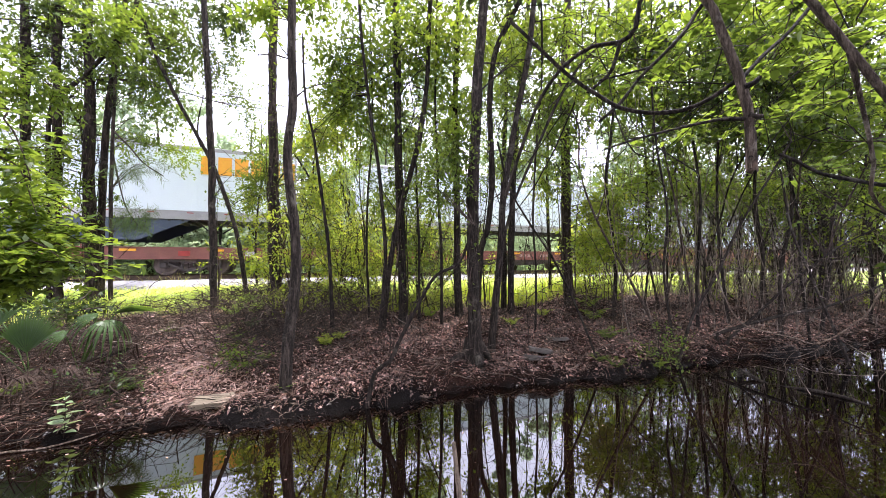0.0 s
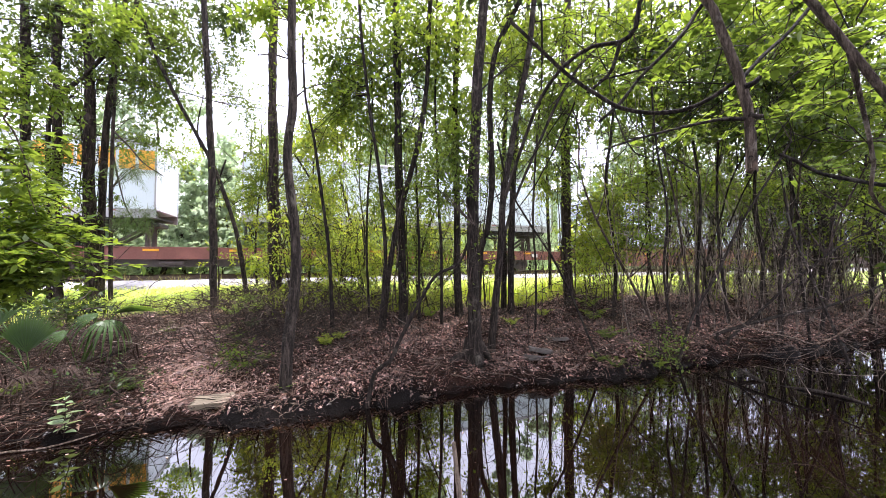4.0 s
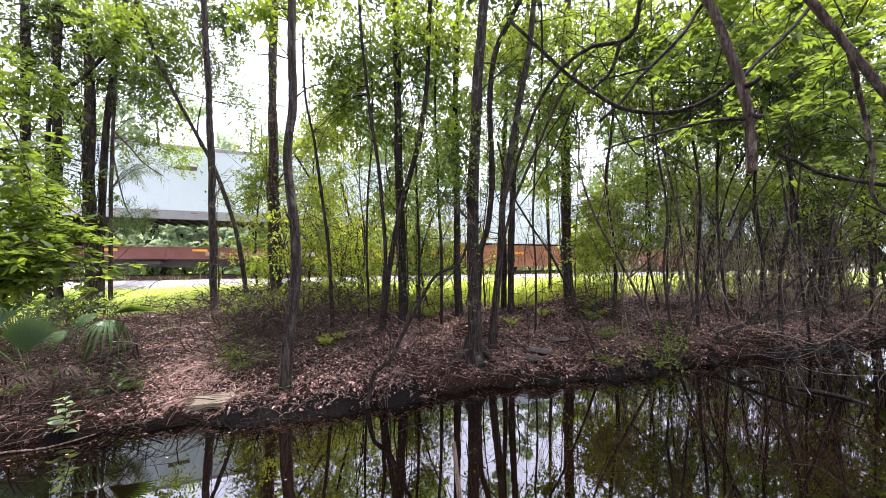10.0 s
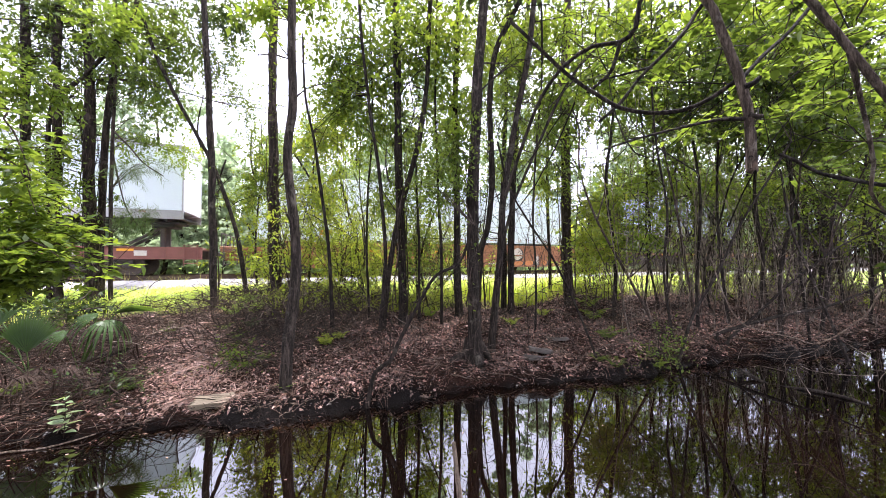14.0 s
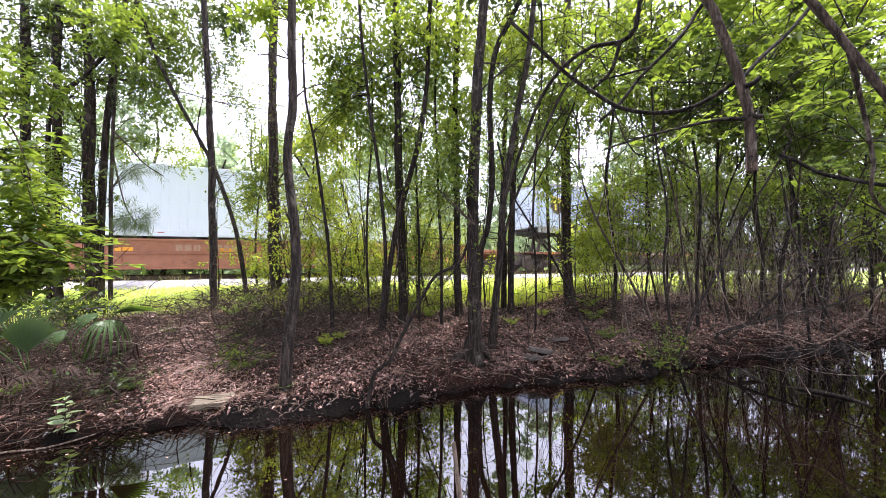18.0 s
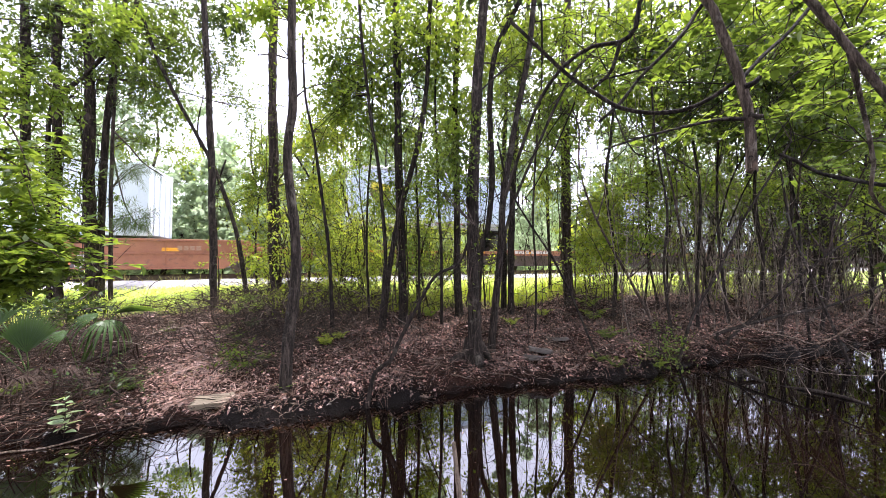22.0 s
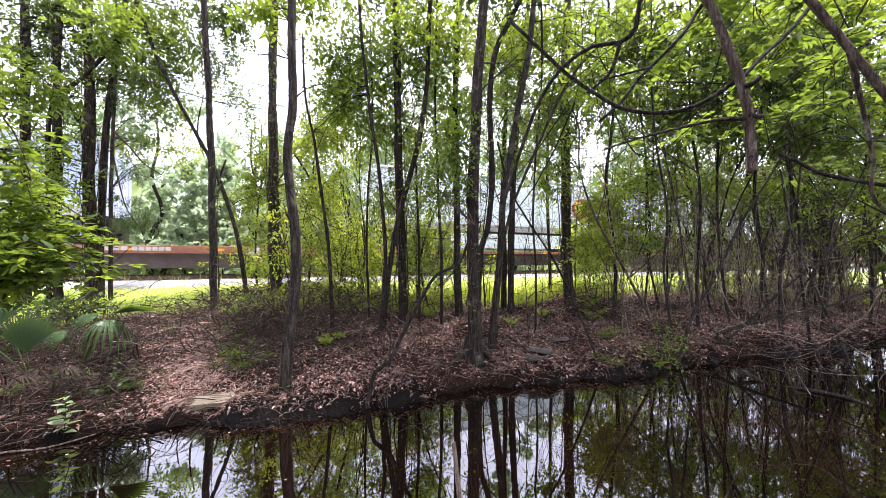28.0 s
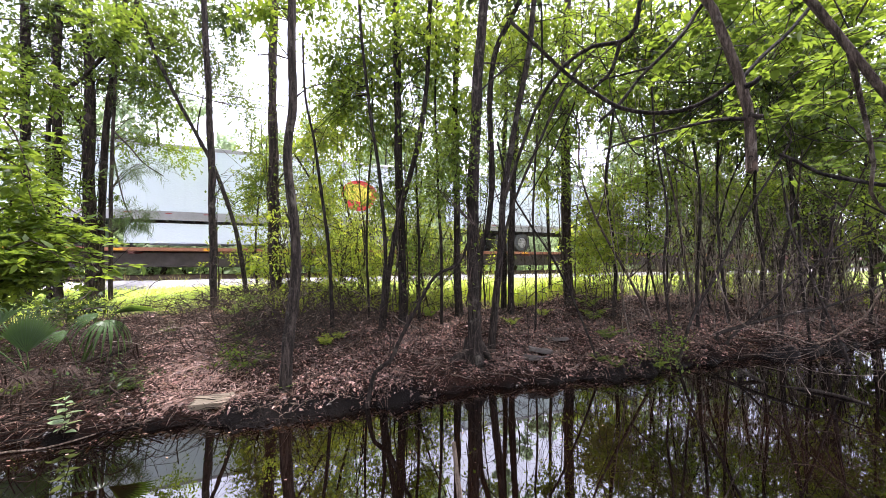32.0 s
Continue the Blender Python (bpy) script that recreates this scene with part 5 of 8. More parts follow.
tree("vine", "thin woody vine hanging among the trunks", "tree", BARK, [(2.04, 7.84, 0.37), (2.07, 7.84, 1.87), (2.03, 7.84, 3.14), (2.12, 7.84, 4.81), (2.27, 7.84, 6.76), (2.22, 7.84, 8.89)], (0.024, 0.020), seed=33)
tree("vine", "thin woody vine crossing between the trunks", "tree", BARK, [(3.11, 6.72, -0.34), (2.65, 6.72, 0.94), (2.18, 6.72, 2.01), (1.64, 6.72, 2.88), (1.27, 6.72, 3.54), (1.05, 6.72, 4.42)], (0.020, 0.017), seed=34)
tree("vine", "thin woody vine crossing between the trunks", "tree", BARK, [(1.04, 6.72, 1.91), (1.32, 6.72, 3.10), (1.93, 6.72, 4.53), (2.49, 6.72, 5.65), (3.05, 6.72, 6.32)], (0.030, 0.020), seed=35)
tree("vine", "thin woody vine hanging among the trunks", "tree", BARK, [(-0.57, 8.12, 0.44), (-0.55, 8.12, 2.39), (-0.61, 8.12, 3.97), (-0.66, 8.12, 5.17)], (0.037, 0.021), seed=36)
tree("vine", "thin woody vine hanging among the trunks", "tree", BARK, [(-0.03, 8.12, 0.63), (-0.05, 8.12, 2.26), (-0.12, 8.12, 4.24), (-0.19, 8.12, 6.25), (-0.12, 8.12, 8.85)], (0.037, 0.021), seed=37)
tree("sapling", "thin leaning sapling in the undergrowth", "tree", BARK, [(-2.35, 10.92, 1.43), (-2.89, 10.92, 2.66), (-3.61, 10.92, 3.73), (-4.24, 10.92, 4.80), (-4.70, 10.92, 5.51)], (0.041, 0.026), crowns=[((-3.16, 10.64, 2.48), (1.20, 0.96, 1.03), 278, 0.07, LEAF_LIME), ((-3.96, 10.92, 3.55), (0.88, 0.70, 1.23), 247, 0.07, LEAF_LIME)], seed=38)
tree("sapling", "thin leaning sapling in the undergrowth", "tree", BARK, [(-2.46, 10.64, 1.19), (-2.65, 10.64, 2.82), (-2.86, 10.64, 3.51), (-3.18, 10.64, 4.90)], (0.040, 0.026), crowns=[((-2.40, 10.36, 1.97), (1.00, 0.80, 0.84), 278, 0.07, LEAF_LIME), ((-3.18, 11.20, 6.34), (0.90, 0.72, 0.72), 153, 0.08, LEAF_LIME)], seed=39)
tree("sapling", "thin leaning sapling in the undergrowth", "tree", BARK, [(-0.37, 9.52, 0.60), (-0.60, 9.52, 1.98), (-0.37, 9.52, 3.05), (0.09, 9.52, 4.14)], (0.037, 0.018), crowns=[((-0.37, 9.52, 2.28), (1.07, 0.86, 0.92), 247, 0.06, LEAF_MID)], seed=40)
tree("overhanging_tree", "dark trunk of a tree leaning over the ditch", "tree", BARK, [(2.45, 1.2, 0.0), (2.45, 1.25, 2.1), (2.48, 1.25, 3.6), (2.5, 1.2, 5.1), (2.6, 1.1, 7.6)], (0.14, 0.09), crowns=[((2.4, 1.0, 6.4), (1.6, 1.5, 0.7), 160, 0.12, LEAF_MID), ((0.6, 1.4, 6.2), (1.8, 1.2, 0.6), 160, 0.12, LEAF_MID)], seed=7)
branch("broken_bough", "thick pale bough hanging down to a snapped stub", PALE_BARK, [(2.48, 1.25, 4.10), (2.00, 1.70, 4.20), (1.59, 2.10, 3.92), (1.65, 2.09, 3.63), (1.72, 2.08, 3.41), (1.78, 2.08, 3.23), (1.82, 2.07, 3.02), (1.83, 2.06, 2.85), (1.82, 2.05, 2.64)], (0.025, 0.025), limbs=[([(1.80, 2.07, 3.14), (1.85, 2.05, 3.16), (1.88, 2.04, 3.19)], 0.021, 0.012), ([(1.82, 2.06, 2.97), (1.86, 2.04, 2.95), (1.88, 2.03, 2.95)], 0.019, 0.013), ([(1.83, 2.06, 2.72), (1.80, 2.03, 2.70)], 0.016, 0.01), ([(1.79, 2.05, 2.94), (1.66, 2.09, 2.95), (1.41, 2.12, 2.90), (1.18, 2.16, 2.85), (1.01, 2.20, 2.80)], 0.011, 0.005), ([(1.82, 2.10, 3.21), (2.02, 2.17, 3.39), (2.27, 2.23, 3.60), (2.57, 2.30, 3.93)], 0.012, 0.010), ([(1.81, 2.10, 3.22), (1.70, 2.17, 3.13), (1.56, 2.24, 3.08), (1.39, 2.31, 3.09), (1.23, 2.39, 3.16), (1.11, 2.46, 3.28), (0.90, 2.53, 3.48), (0.52, 2.60, 3.91)], 0.012, 0.014)], seed=41, category="branch", limb_wood=BARK)
snapped_end((1.825, 2.050, 2.636))
def climbers(seed, spec, vines, leaves):
    """Woody vines wound up a trunk, with small leaves here and there: spec is the trunk's line and its radii."""
    rng = np.random.default_rng(seed)
    line, r0, r1 = spec
    c, r = spline(np.asarray(line, float), [r0, r1], 0.25)
    host = min((o for o in bpy.data.objects if o.parent is None and o.type == "EMPTY"), key=lambda o: (o.location - Vector(line[0])).length)
    base = np.asarray(host.location)
    out, at = [], []
    for k in range(vines):
        a, turn = rng.uniform(0, 6.28), rng.normal(0, 0.35)
        n0, n1 = rng.integers(0, len(c) // 4), rng.integers(len(c) // 2, len(c))
        i = np.arange(n0, n1)
        ang = a + turn * (i - n0) * 0.25 + np.cumsum(rng.normal(0, 0.22, len(i)))
        off = r[i] * 1.08 + 0.012 + np.abs(np.cumsum(rng.normal(0, 0.012, len(i))))
        p = c[i] + np.stack([np.cos(ang) * off, np.sin(ang) * off, rng.normal(0, 0.03, len(i))], 1)
        out.append(tube(p - base, [rng.uniform(0.008, 0.017), 0.004], 5, 0.2, 0.15, 0, rng))
        at.append(p)
    tagged(sheet("climbing_vine", *merged(out), TWIG, host, "thin woody vines winding up the trunk", smooth=True), kind="stuff")
    if leaves:
        p = np.vstack(at)
        p = p[rng.integers(0, len(p), leaves)] + rng.normal(0, 0.09, (leaves, 3)) - base
        s = rng.uniform(0.05, 0.1, leaves)
        tagged(sheet("vine_leaves", *petals(p, unit(rng, leaves) - np.array([0, 0, 0.4]), np.array([0, 0, 1.0]) + rng.normal(0, 0.5, (leaves, 3)), s, s * 0.65), LEAF_MID, host, "small green vine leaves"), kind="stuff")


climbers(1, ([(-10.89, 9.18, 1.02), (-10.96, 9.18, 3.02), (-11.09, 9.18, 6.03), (-11.23, 9.18, 9.11)], 0.11, 0.09), 6, 220)
climbers(2, ([(-10.16, 9.28, 0.97), (-10.27, 9.28, 3.03), (-10.38, 9.28, 6.07), (-10.42, 9.28, 9.19)], 0.1, 0.085), 6, 200)
climbers(3, ([(-9.73, 9.74, 1.04), (-9.82, 9.74, 2.76), (-9.94, 9.74, 5.47), (-10.03, 9.74, 7.89), (-10.2, 9.74, 11.0)], 0.146, 0.12), 9, 240)
climbers(4, ([(-4.83, 10.16, 1.15), (-4.89, 10.16, 2.79), (-4.96, 10.16, 5.11), (-5.02, 10.16, 7.30), (-5.02, 10.16, 9.86)], 0.148, 0.125), 8, 420)
climbers(5, ([(-0.89, 7.80, 0.69), (-0.92, 7.80, 2.25), (-0.96, 7.80, 3.64), (-1.02, 7.80, 5.44), (-1.08, 7.80, 8.06)], 0.1, 0.08), 5, 160)
climbers(6, ([(0.57, 6.58, 0.23), (0.57, 6.58, 1.49), (0.56, 6.58, 2.76), (0.58, 6.58, 4.05), (0.64, 6.58, 5.46)], 0.12, 0.1), 4, 60)
climbers(7, ([(3.62, 10.06, 0.84), (3.56, 10.06, 2.62), (3.53, 10.06, 4.75), (3.56, 10.06, 7.24), (3.64, 10.06, 9.78)], 0.14, 0.12), 6, 220)
climbers(8, ([(-5.63, 8.68, 0.90), (-5.72, 8.68, 2.69), (-5.79, 8.68, 4.67), (-5.91, 8.68, 6.54)], 0.084, 0.07), 2, 40)
branch("bough", "heavy grey-brown bough crossing overhead", PALE_BARK, [(2.45, 1.25, 2.15), (2.40, 1.65, 2.45), (2.27, 1.70, 2.79), (2.17, 1.75, 3.05), (2.12, 1.80, 3.23), (2.04, 1.85, 3.45), (1.94, 1.90, 3.68)], (0.014, 0.022), limbs=[([(2.25, 1.90, 3.26), (2.31, 1.92, 3.08), (2.37, 1.94, 2.90), (2.43, 1.96, 2.65), (2.43, 1.98, 2.49), (2.54, 2.00, 2.37)], 0.014, 0.008)], seed=42, category="branch")
branch("bough", "dark crooked bough reaching over the water", BARK, [(2.48, 1.25, 4.40), (2.20, 2.10, 4.75), (1.82, 3.00, 4.54), (1.74, 3.09, 4.20), (1.64, 3.17, 4.12), (1.43, 3.26, 4.14), (1.19, 3.34, 4.00), (0.99, 3.43, 3.74), (0.84, 3.51, 3.37), (0.64, 3.60, 2.75)], (0.023, 0.017), limbs=[([(1.55, 3.00, 4.01), (1.50, 3.03, 3.80), (1.44, 3.07, 3.72), (1.30, 3.10, 3.61)], 0.017, 0.012)], seed=43, category="branch")
branch("bough", "dark thin bough reaching over the water", BARK, [(2.48, 1.25, 4.20), (2.45, 2.00, 4.55), (2.28, 2.90, 4.36), (2.06, 2.94, 4.05), (1.84, 2.98, 3.82), (1.71, 3.02, 3.69), (1.56, 3.06, 3.49), (1.40, 3.10, 3.35)], (0.019, 0.011), limbs=[([(1.74, 2.90, 3.73), (1.53, 2.95, 3.69), (1.36, 3.00, 3.67)], 0.010, 0.007)], seed=44, category="branch")
branch("bough", "dark horizontal bough in the thicket", BARK, [(2.46, 1.25, 2.35), (3.18, 2.40, 2.61), (2.89, 2.45, 2.67), (2.71, 2.50, 2.73), (2.60, 2.55, 2.83), (2.52, 2.60, 2.90)], (0.014, 0.012), seed=45, category="branch")
branch("dead_branch", "pale bare dead branch arching over the water", DEAD_WOOD, [(7.60, 4.50, -0.20), (6.24, 4.76, 1.66), (5.86, 4.90, 1.33), (5.61, 5.04, 1.03), (5.43, 5.18, 0.88), (5.33, 5.32, 0.93), (5.03, 5.46, 1.00), (4.72, 5.60, 1.13), (4.57, 5.74, 1.57), (4.47, 5.88, 2.21)], (0.006, 0.009), seed=46, category="branch")
branch("fallen_limb", "dark fallen limb along the far bank", BARK, [(6.10, 7.84, 0.47), (6.74, 7.70, 0.74), (7.47, 7.56, 0.97), (8.17, 7.42, 1.17), (9.09, 7.28, 1.60)], (0.040, 0.018), seed=47, category="branch")
branch("fallen_limb", "dark half-sunken limb lying at the waterline", BARK, [(5.40, 6.44, 0.12), (5.59, 6.09, -0.03), (5.90, 5.74, 0.02), (6.14, 5.39, 0.02), (6.28, 5.04, -0.04)], (0.036, 0.018), seed=48, category="branch")
branch("fallen_limb", "fallen trunk lying on the mound", BARK, [(-3.56, 9.10, 0.64), (-2.80, 9.47, 0.81), (-2.28, 9.85, 0.92), (-1.54, 10.22, 1.18)], (0.068, 0.065), seed=49, category="branch")
branch("dead_branch", "weathered stick standing in the dark water", DEAD_WOOD, [(0.17, 2.90, -0.55), (0.16, 2.94, 0.03), (0.13, 2.97, 0.28), (0.10, 3.00, 0.50), (0.09, 3.02, 0.57)], (0.031, 0.020), seed=50, category="stick")
branch("fallen_limb", "short dark log lying on the bank", BARK, [(-6.22, 5.39, 0.30), (-5.50, 5.44, 0.56), (-5.25, 5.48, 0.63), (-4.93, 5.53, 0.72)], (0.037, 0.033), seed=51, category="log")
branch("dead_branch", "long pale stick lying at the waterline", DEAD_WOOD, [(-4.78, 3.85, 0.03), (-4.53, 3.95, 0.01), (-4.33, 4.06, 0.02), (-4.19, 4.16, 0.04), (-4.16, 4.27, 0.03)], (0.010, 0.007), seed=52, category="stick")
branch("dead_branch", "thin pale stick half in the water", DEAD_WOOD, [(1.45, 6.23, 0.06), (2.23, 6.47, 0.11), (2.85, 6.72, 0.14)], (0.024, 0.020), seed=53, category="stick")
branch("dead_branch", "thin stick floating along the bank", DEAD_WOOD, [(-1.06, 5.39, 0.02), (-0.38, 5.44, 0.03), (0.14, 5.48, -0.08), (0.67, 5.53, -0.04)], (0.017, 0.013), seed=54, category="stick")
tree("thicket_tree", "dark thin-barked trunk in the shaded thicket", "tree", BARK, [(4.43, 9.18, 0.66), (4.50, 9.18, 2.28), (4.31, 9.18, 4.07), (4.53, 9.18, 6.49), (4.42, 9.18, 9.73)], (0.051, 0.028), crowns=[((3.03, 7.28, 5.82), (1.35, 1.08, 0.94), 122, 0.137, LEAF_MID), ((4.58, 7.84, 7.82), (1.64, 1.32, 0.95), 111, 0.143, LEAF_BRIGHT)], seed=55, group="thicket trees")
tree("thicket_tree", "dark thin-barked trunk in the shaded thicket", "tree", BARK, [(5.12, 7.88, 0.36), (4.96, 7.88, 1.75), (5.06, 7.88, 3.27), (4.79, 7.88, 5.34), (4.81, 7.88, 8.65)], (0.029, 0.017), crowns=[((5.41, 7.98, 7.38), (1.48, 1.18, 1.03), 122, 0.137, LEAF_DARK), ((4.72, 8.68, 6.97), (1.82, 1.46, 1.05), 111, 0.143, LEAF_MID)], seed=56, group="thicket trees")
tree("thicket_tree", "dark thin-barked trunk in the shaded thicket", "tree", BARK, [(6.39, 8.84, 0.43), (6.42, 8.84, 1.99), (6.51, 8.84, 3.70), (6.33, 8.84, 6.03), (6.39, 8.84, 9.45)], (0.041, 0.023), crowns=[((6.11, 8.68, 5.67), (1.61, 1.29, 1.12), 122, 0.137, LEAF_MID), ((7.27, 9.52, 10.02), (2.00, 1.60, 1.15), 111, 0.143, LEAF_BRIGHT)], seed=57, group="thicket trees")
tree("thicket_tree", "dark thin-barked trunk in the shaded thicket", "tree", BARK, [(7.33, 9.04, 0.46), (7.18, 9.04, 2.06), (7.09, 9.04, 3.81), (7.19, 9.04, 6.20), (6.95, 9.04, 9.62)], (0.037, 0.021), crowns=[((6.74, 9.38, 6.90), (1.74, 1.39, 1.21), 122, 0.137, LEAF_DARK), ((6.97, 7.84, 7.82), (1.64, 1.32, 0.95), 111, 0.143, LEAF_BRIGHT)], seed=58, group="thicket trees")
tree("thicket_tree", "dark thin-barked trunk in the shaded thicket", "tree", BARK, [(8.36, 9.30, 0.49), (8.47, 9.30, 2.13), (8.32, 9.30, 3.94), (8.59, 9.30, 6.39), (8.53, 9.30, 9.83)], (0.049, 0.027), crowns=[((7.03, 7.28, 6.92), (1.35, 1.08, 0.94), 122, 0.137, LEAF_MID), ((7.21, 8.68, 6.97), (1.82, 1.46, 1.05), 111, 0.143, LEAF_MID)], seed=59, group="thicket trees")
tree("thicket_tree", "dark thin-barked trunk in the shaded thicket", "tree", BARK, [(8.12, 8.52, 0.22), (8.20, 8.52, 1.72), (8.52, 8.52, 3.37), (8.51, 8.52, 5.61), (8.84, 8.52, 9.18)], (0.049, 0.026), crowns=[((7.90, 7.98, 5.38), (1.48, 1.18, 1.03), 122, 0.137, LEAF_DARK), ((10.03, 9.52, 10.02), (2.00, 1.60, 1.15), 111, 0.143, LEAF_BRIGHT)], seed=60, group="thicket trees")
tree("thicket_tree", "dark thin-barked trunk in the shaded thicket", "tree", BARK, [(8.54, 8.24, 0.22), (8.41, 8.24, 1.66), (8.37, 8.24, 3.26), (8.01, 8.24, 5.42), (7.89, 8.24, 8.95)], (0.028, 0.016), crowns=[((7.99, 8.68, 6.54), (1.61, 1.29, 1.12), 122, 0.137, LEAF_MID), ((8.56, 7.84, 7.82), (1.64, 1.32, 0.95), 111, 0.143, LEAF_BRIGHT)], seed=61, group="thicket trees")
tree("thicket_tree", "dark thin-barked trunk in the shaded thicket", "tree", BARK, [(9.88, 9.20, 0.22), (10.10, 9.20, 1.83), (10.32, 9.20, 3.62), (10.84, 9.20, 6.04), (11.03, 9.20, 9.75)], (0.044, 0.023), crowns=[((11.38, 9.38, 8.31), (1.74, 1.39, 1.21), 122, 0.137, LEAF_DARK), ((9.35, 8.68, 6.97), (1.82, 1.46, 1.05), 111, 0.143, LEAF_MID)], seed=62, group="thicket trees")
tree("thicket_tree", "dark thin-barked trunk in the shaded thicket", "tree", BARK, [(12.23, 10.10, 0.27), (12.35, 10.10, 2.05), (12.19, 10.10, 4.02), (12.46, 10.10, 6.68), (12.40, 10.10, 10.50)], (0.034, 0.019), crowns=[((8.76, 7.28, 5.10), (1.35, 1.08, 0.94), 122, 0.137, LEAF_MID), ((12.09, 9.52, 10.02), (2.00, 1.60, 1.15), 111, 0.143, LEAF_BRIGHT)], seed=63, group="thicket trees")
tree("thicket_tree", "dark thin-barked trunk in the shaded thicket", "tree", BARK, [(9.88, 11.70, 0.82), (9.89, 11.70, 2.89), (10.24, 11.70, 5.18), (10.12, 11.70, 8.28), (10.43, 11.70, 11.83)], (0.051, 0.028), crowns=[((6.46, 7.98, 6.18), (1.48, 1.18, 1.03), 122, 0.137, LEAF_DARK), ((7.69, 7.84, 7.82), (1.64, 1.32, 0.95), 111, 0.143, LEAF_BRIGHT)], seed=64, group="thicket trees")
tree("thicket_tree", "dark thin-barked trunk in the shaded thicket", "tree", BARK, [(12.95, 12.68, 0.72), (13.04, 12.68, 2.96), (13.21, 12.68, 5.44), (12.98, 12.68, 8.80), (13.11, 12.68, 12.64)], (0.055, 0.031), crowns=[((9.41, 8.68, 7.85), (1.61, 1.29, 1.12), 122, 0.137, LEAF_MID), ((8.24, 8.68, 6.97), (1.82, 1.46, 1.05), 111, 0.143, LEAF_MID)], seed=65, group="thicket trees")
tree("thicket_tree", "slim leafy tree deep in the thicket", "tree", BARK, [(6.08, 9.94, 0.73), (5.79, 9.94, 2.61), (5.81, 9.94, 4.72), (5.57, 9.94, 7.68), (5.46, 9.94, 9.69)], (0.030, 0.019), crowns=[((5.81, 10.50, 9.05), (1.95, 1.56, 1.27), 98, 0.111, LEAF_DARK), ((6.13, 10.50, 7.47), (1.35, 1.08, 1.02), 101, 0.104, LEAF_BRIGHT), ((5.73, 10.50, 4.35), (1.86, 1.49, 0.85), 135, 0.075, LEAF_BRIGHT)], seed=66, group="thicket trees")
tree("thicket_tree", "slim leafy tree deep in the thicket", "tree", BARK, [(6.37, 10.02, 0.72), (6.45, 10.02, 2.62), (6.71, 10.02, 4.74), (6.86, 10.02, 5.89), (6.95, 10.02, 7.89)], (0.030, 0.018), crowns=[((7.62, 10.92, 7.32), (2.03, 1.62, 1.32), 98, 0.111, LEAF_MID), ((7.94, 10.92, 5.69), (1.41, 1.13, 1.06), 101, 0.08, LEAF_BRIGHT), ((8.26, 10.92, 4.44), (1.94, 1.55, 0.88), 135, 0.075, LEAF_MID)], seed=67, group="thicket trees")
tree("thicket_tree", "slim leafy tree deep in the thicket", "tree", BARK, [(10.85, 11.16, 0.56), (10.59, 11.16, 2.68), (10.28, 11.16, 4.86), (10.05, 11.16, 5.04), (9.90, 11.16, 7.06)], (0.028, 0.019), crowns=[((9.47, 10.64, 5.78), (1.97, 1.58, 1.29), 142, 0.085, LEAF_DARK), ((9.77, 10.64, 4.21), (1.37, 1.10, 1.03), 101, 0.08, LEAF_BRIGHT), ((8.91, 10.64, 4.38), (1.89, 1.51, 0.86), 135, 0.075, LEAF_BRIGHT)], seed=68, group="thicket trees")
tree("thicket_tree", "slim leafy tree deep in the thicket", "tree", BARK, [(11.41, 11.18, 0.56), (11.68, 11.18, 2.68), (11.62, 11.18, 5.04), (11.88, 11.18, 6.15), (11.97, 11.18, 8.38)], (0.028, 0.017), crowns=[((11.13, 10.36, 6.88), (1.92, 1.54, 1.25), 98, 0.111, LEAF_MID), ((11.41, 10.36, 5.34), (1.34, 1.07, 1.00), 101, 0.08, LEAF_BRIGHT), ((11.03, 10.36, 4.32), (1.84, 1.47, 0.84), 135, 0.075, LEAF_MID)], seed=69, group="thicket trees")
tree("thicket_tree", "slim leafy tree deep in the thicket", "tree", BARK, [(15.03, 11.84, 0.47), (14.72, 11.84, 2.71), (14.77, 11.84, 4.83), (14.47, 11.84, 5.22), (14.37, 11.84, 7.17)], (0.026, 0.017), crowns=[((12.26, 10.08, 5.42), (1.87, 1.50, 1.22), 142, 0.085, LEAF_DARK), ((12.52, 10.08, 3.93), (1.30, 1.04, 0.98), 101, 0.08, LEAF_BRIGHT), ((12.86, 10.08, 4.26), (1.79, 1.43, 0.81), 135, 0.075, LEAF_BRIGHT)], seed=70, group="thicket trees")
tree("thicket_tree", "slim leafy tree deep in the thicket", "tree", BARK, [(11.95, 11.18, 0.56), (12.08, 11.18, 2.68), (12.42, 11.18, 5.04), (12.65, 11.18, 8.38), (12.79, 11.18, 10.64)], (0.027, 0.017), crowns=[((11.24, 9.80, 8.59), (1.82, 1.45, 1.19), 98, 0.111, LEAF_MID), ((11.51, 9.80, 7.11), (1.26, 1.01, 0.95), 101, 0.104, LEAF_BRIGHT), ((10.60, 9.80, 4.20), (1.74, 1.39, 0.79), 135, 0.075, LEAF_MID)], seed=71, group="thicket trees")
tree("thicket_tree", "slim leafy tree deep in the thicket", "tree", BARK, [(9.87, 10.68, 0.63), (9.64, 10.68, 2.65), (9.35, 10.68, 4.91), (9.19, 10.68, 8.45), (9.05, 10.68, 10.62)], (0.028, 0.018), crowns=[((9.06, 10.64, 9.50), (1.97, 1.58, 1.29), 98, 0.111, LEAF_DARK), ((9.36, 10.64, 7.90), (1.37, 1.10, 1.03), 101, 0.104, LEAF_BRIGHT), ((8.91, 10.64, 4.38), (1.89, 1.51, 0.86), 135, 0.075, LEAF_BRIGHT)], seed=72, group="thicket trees")
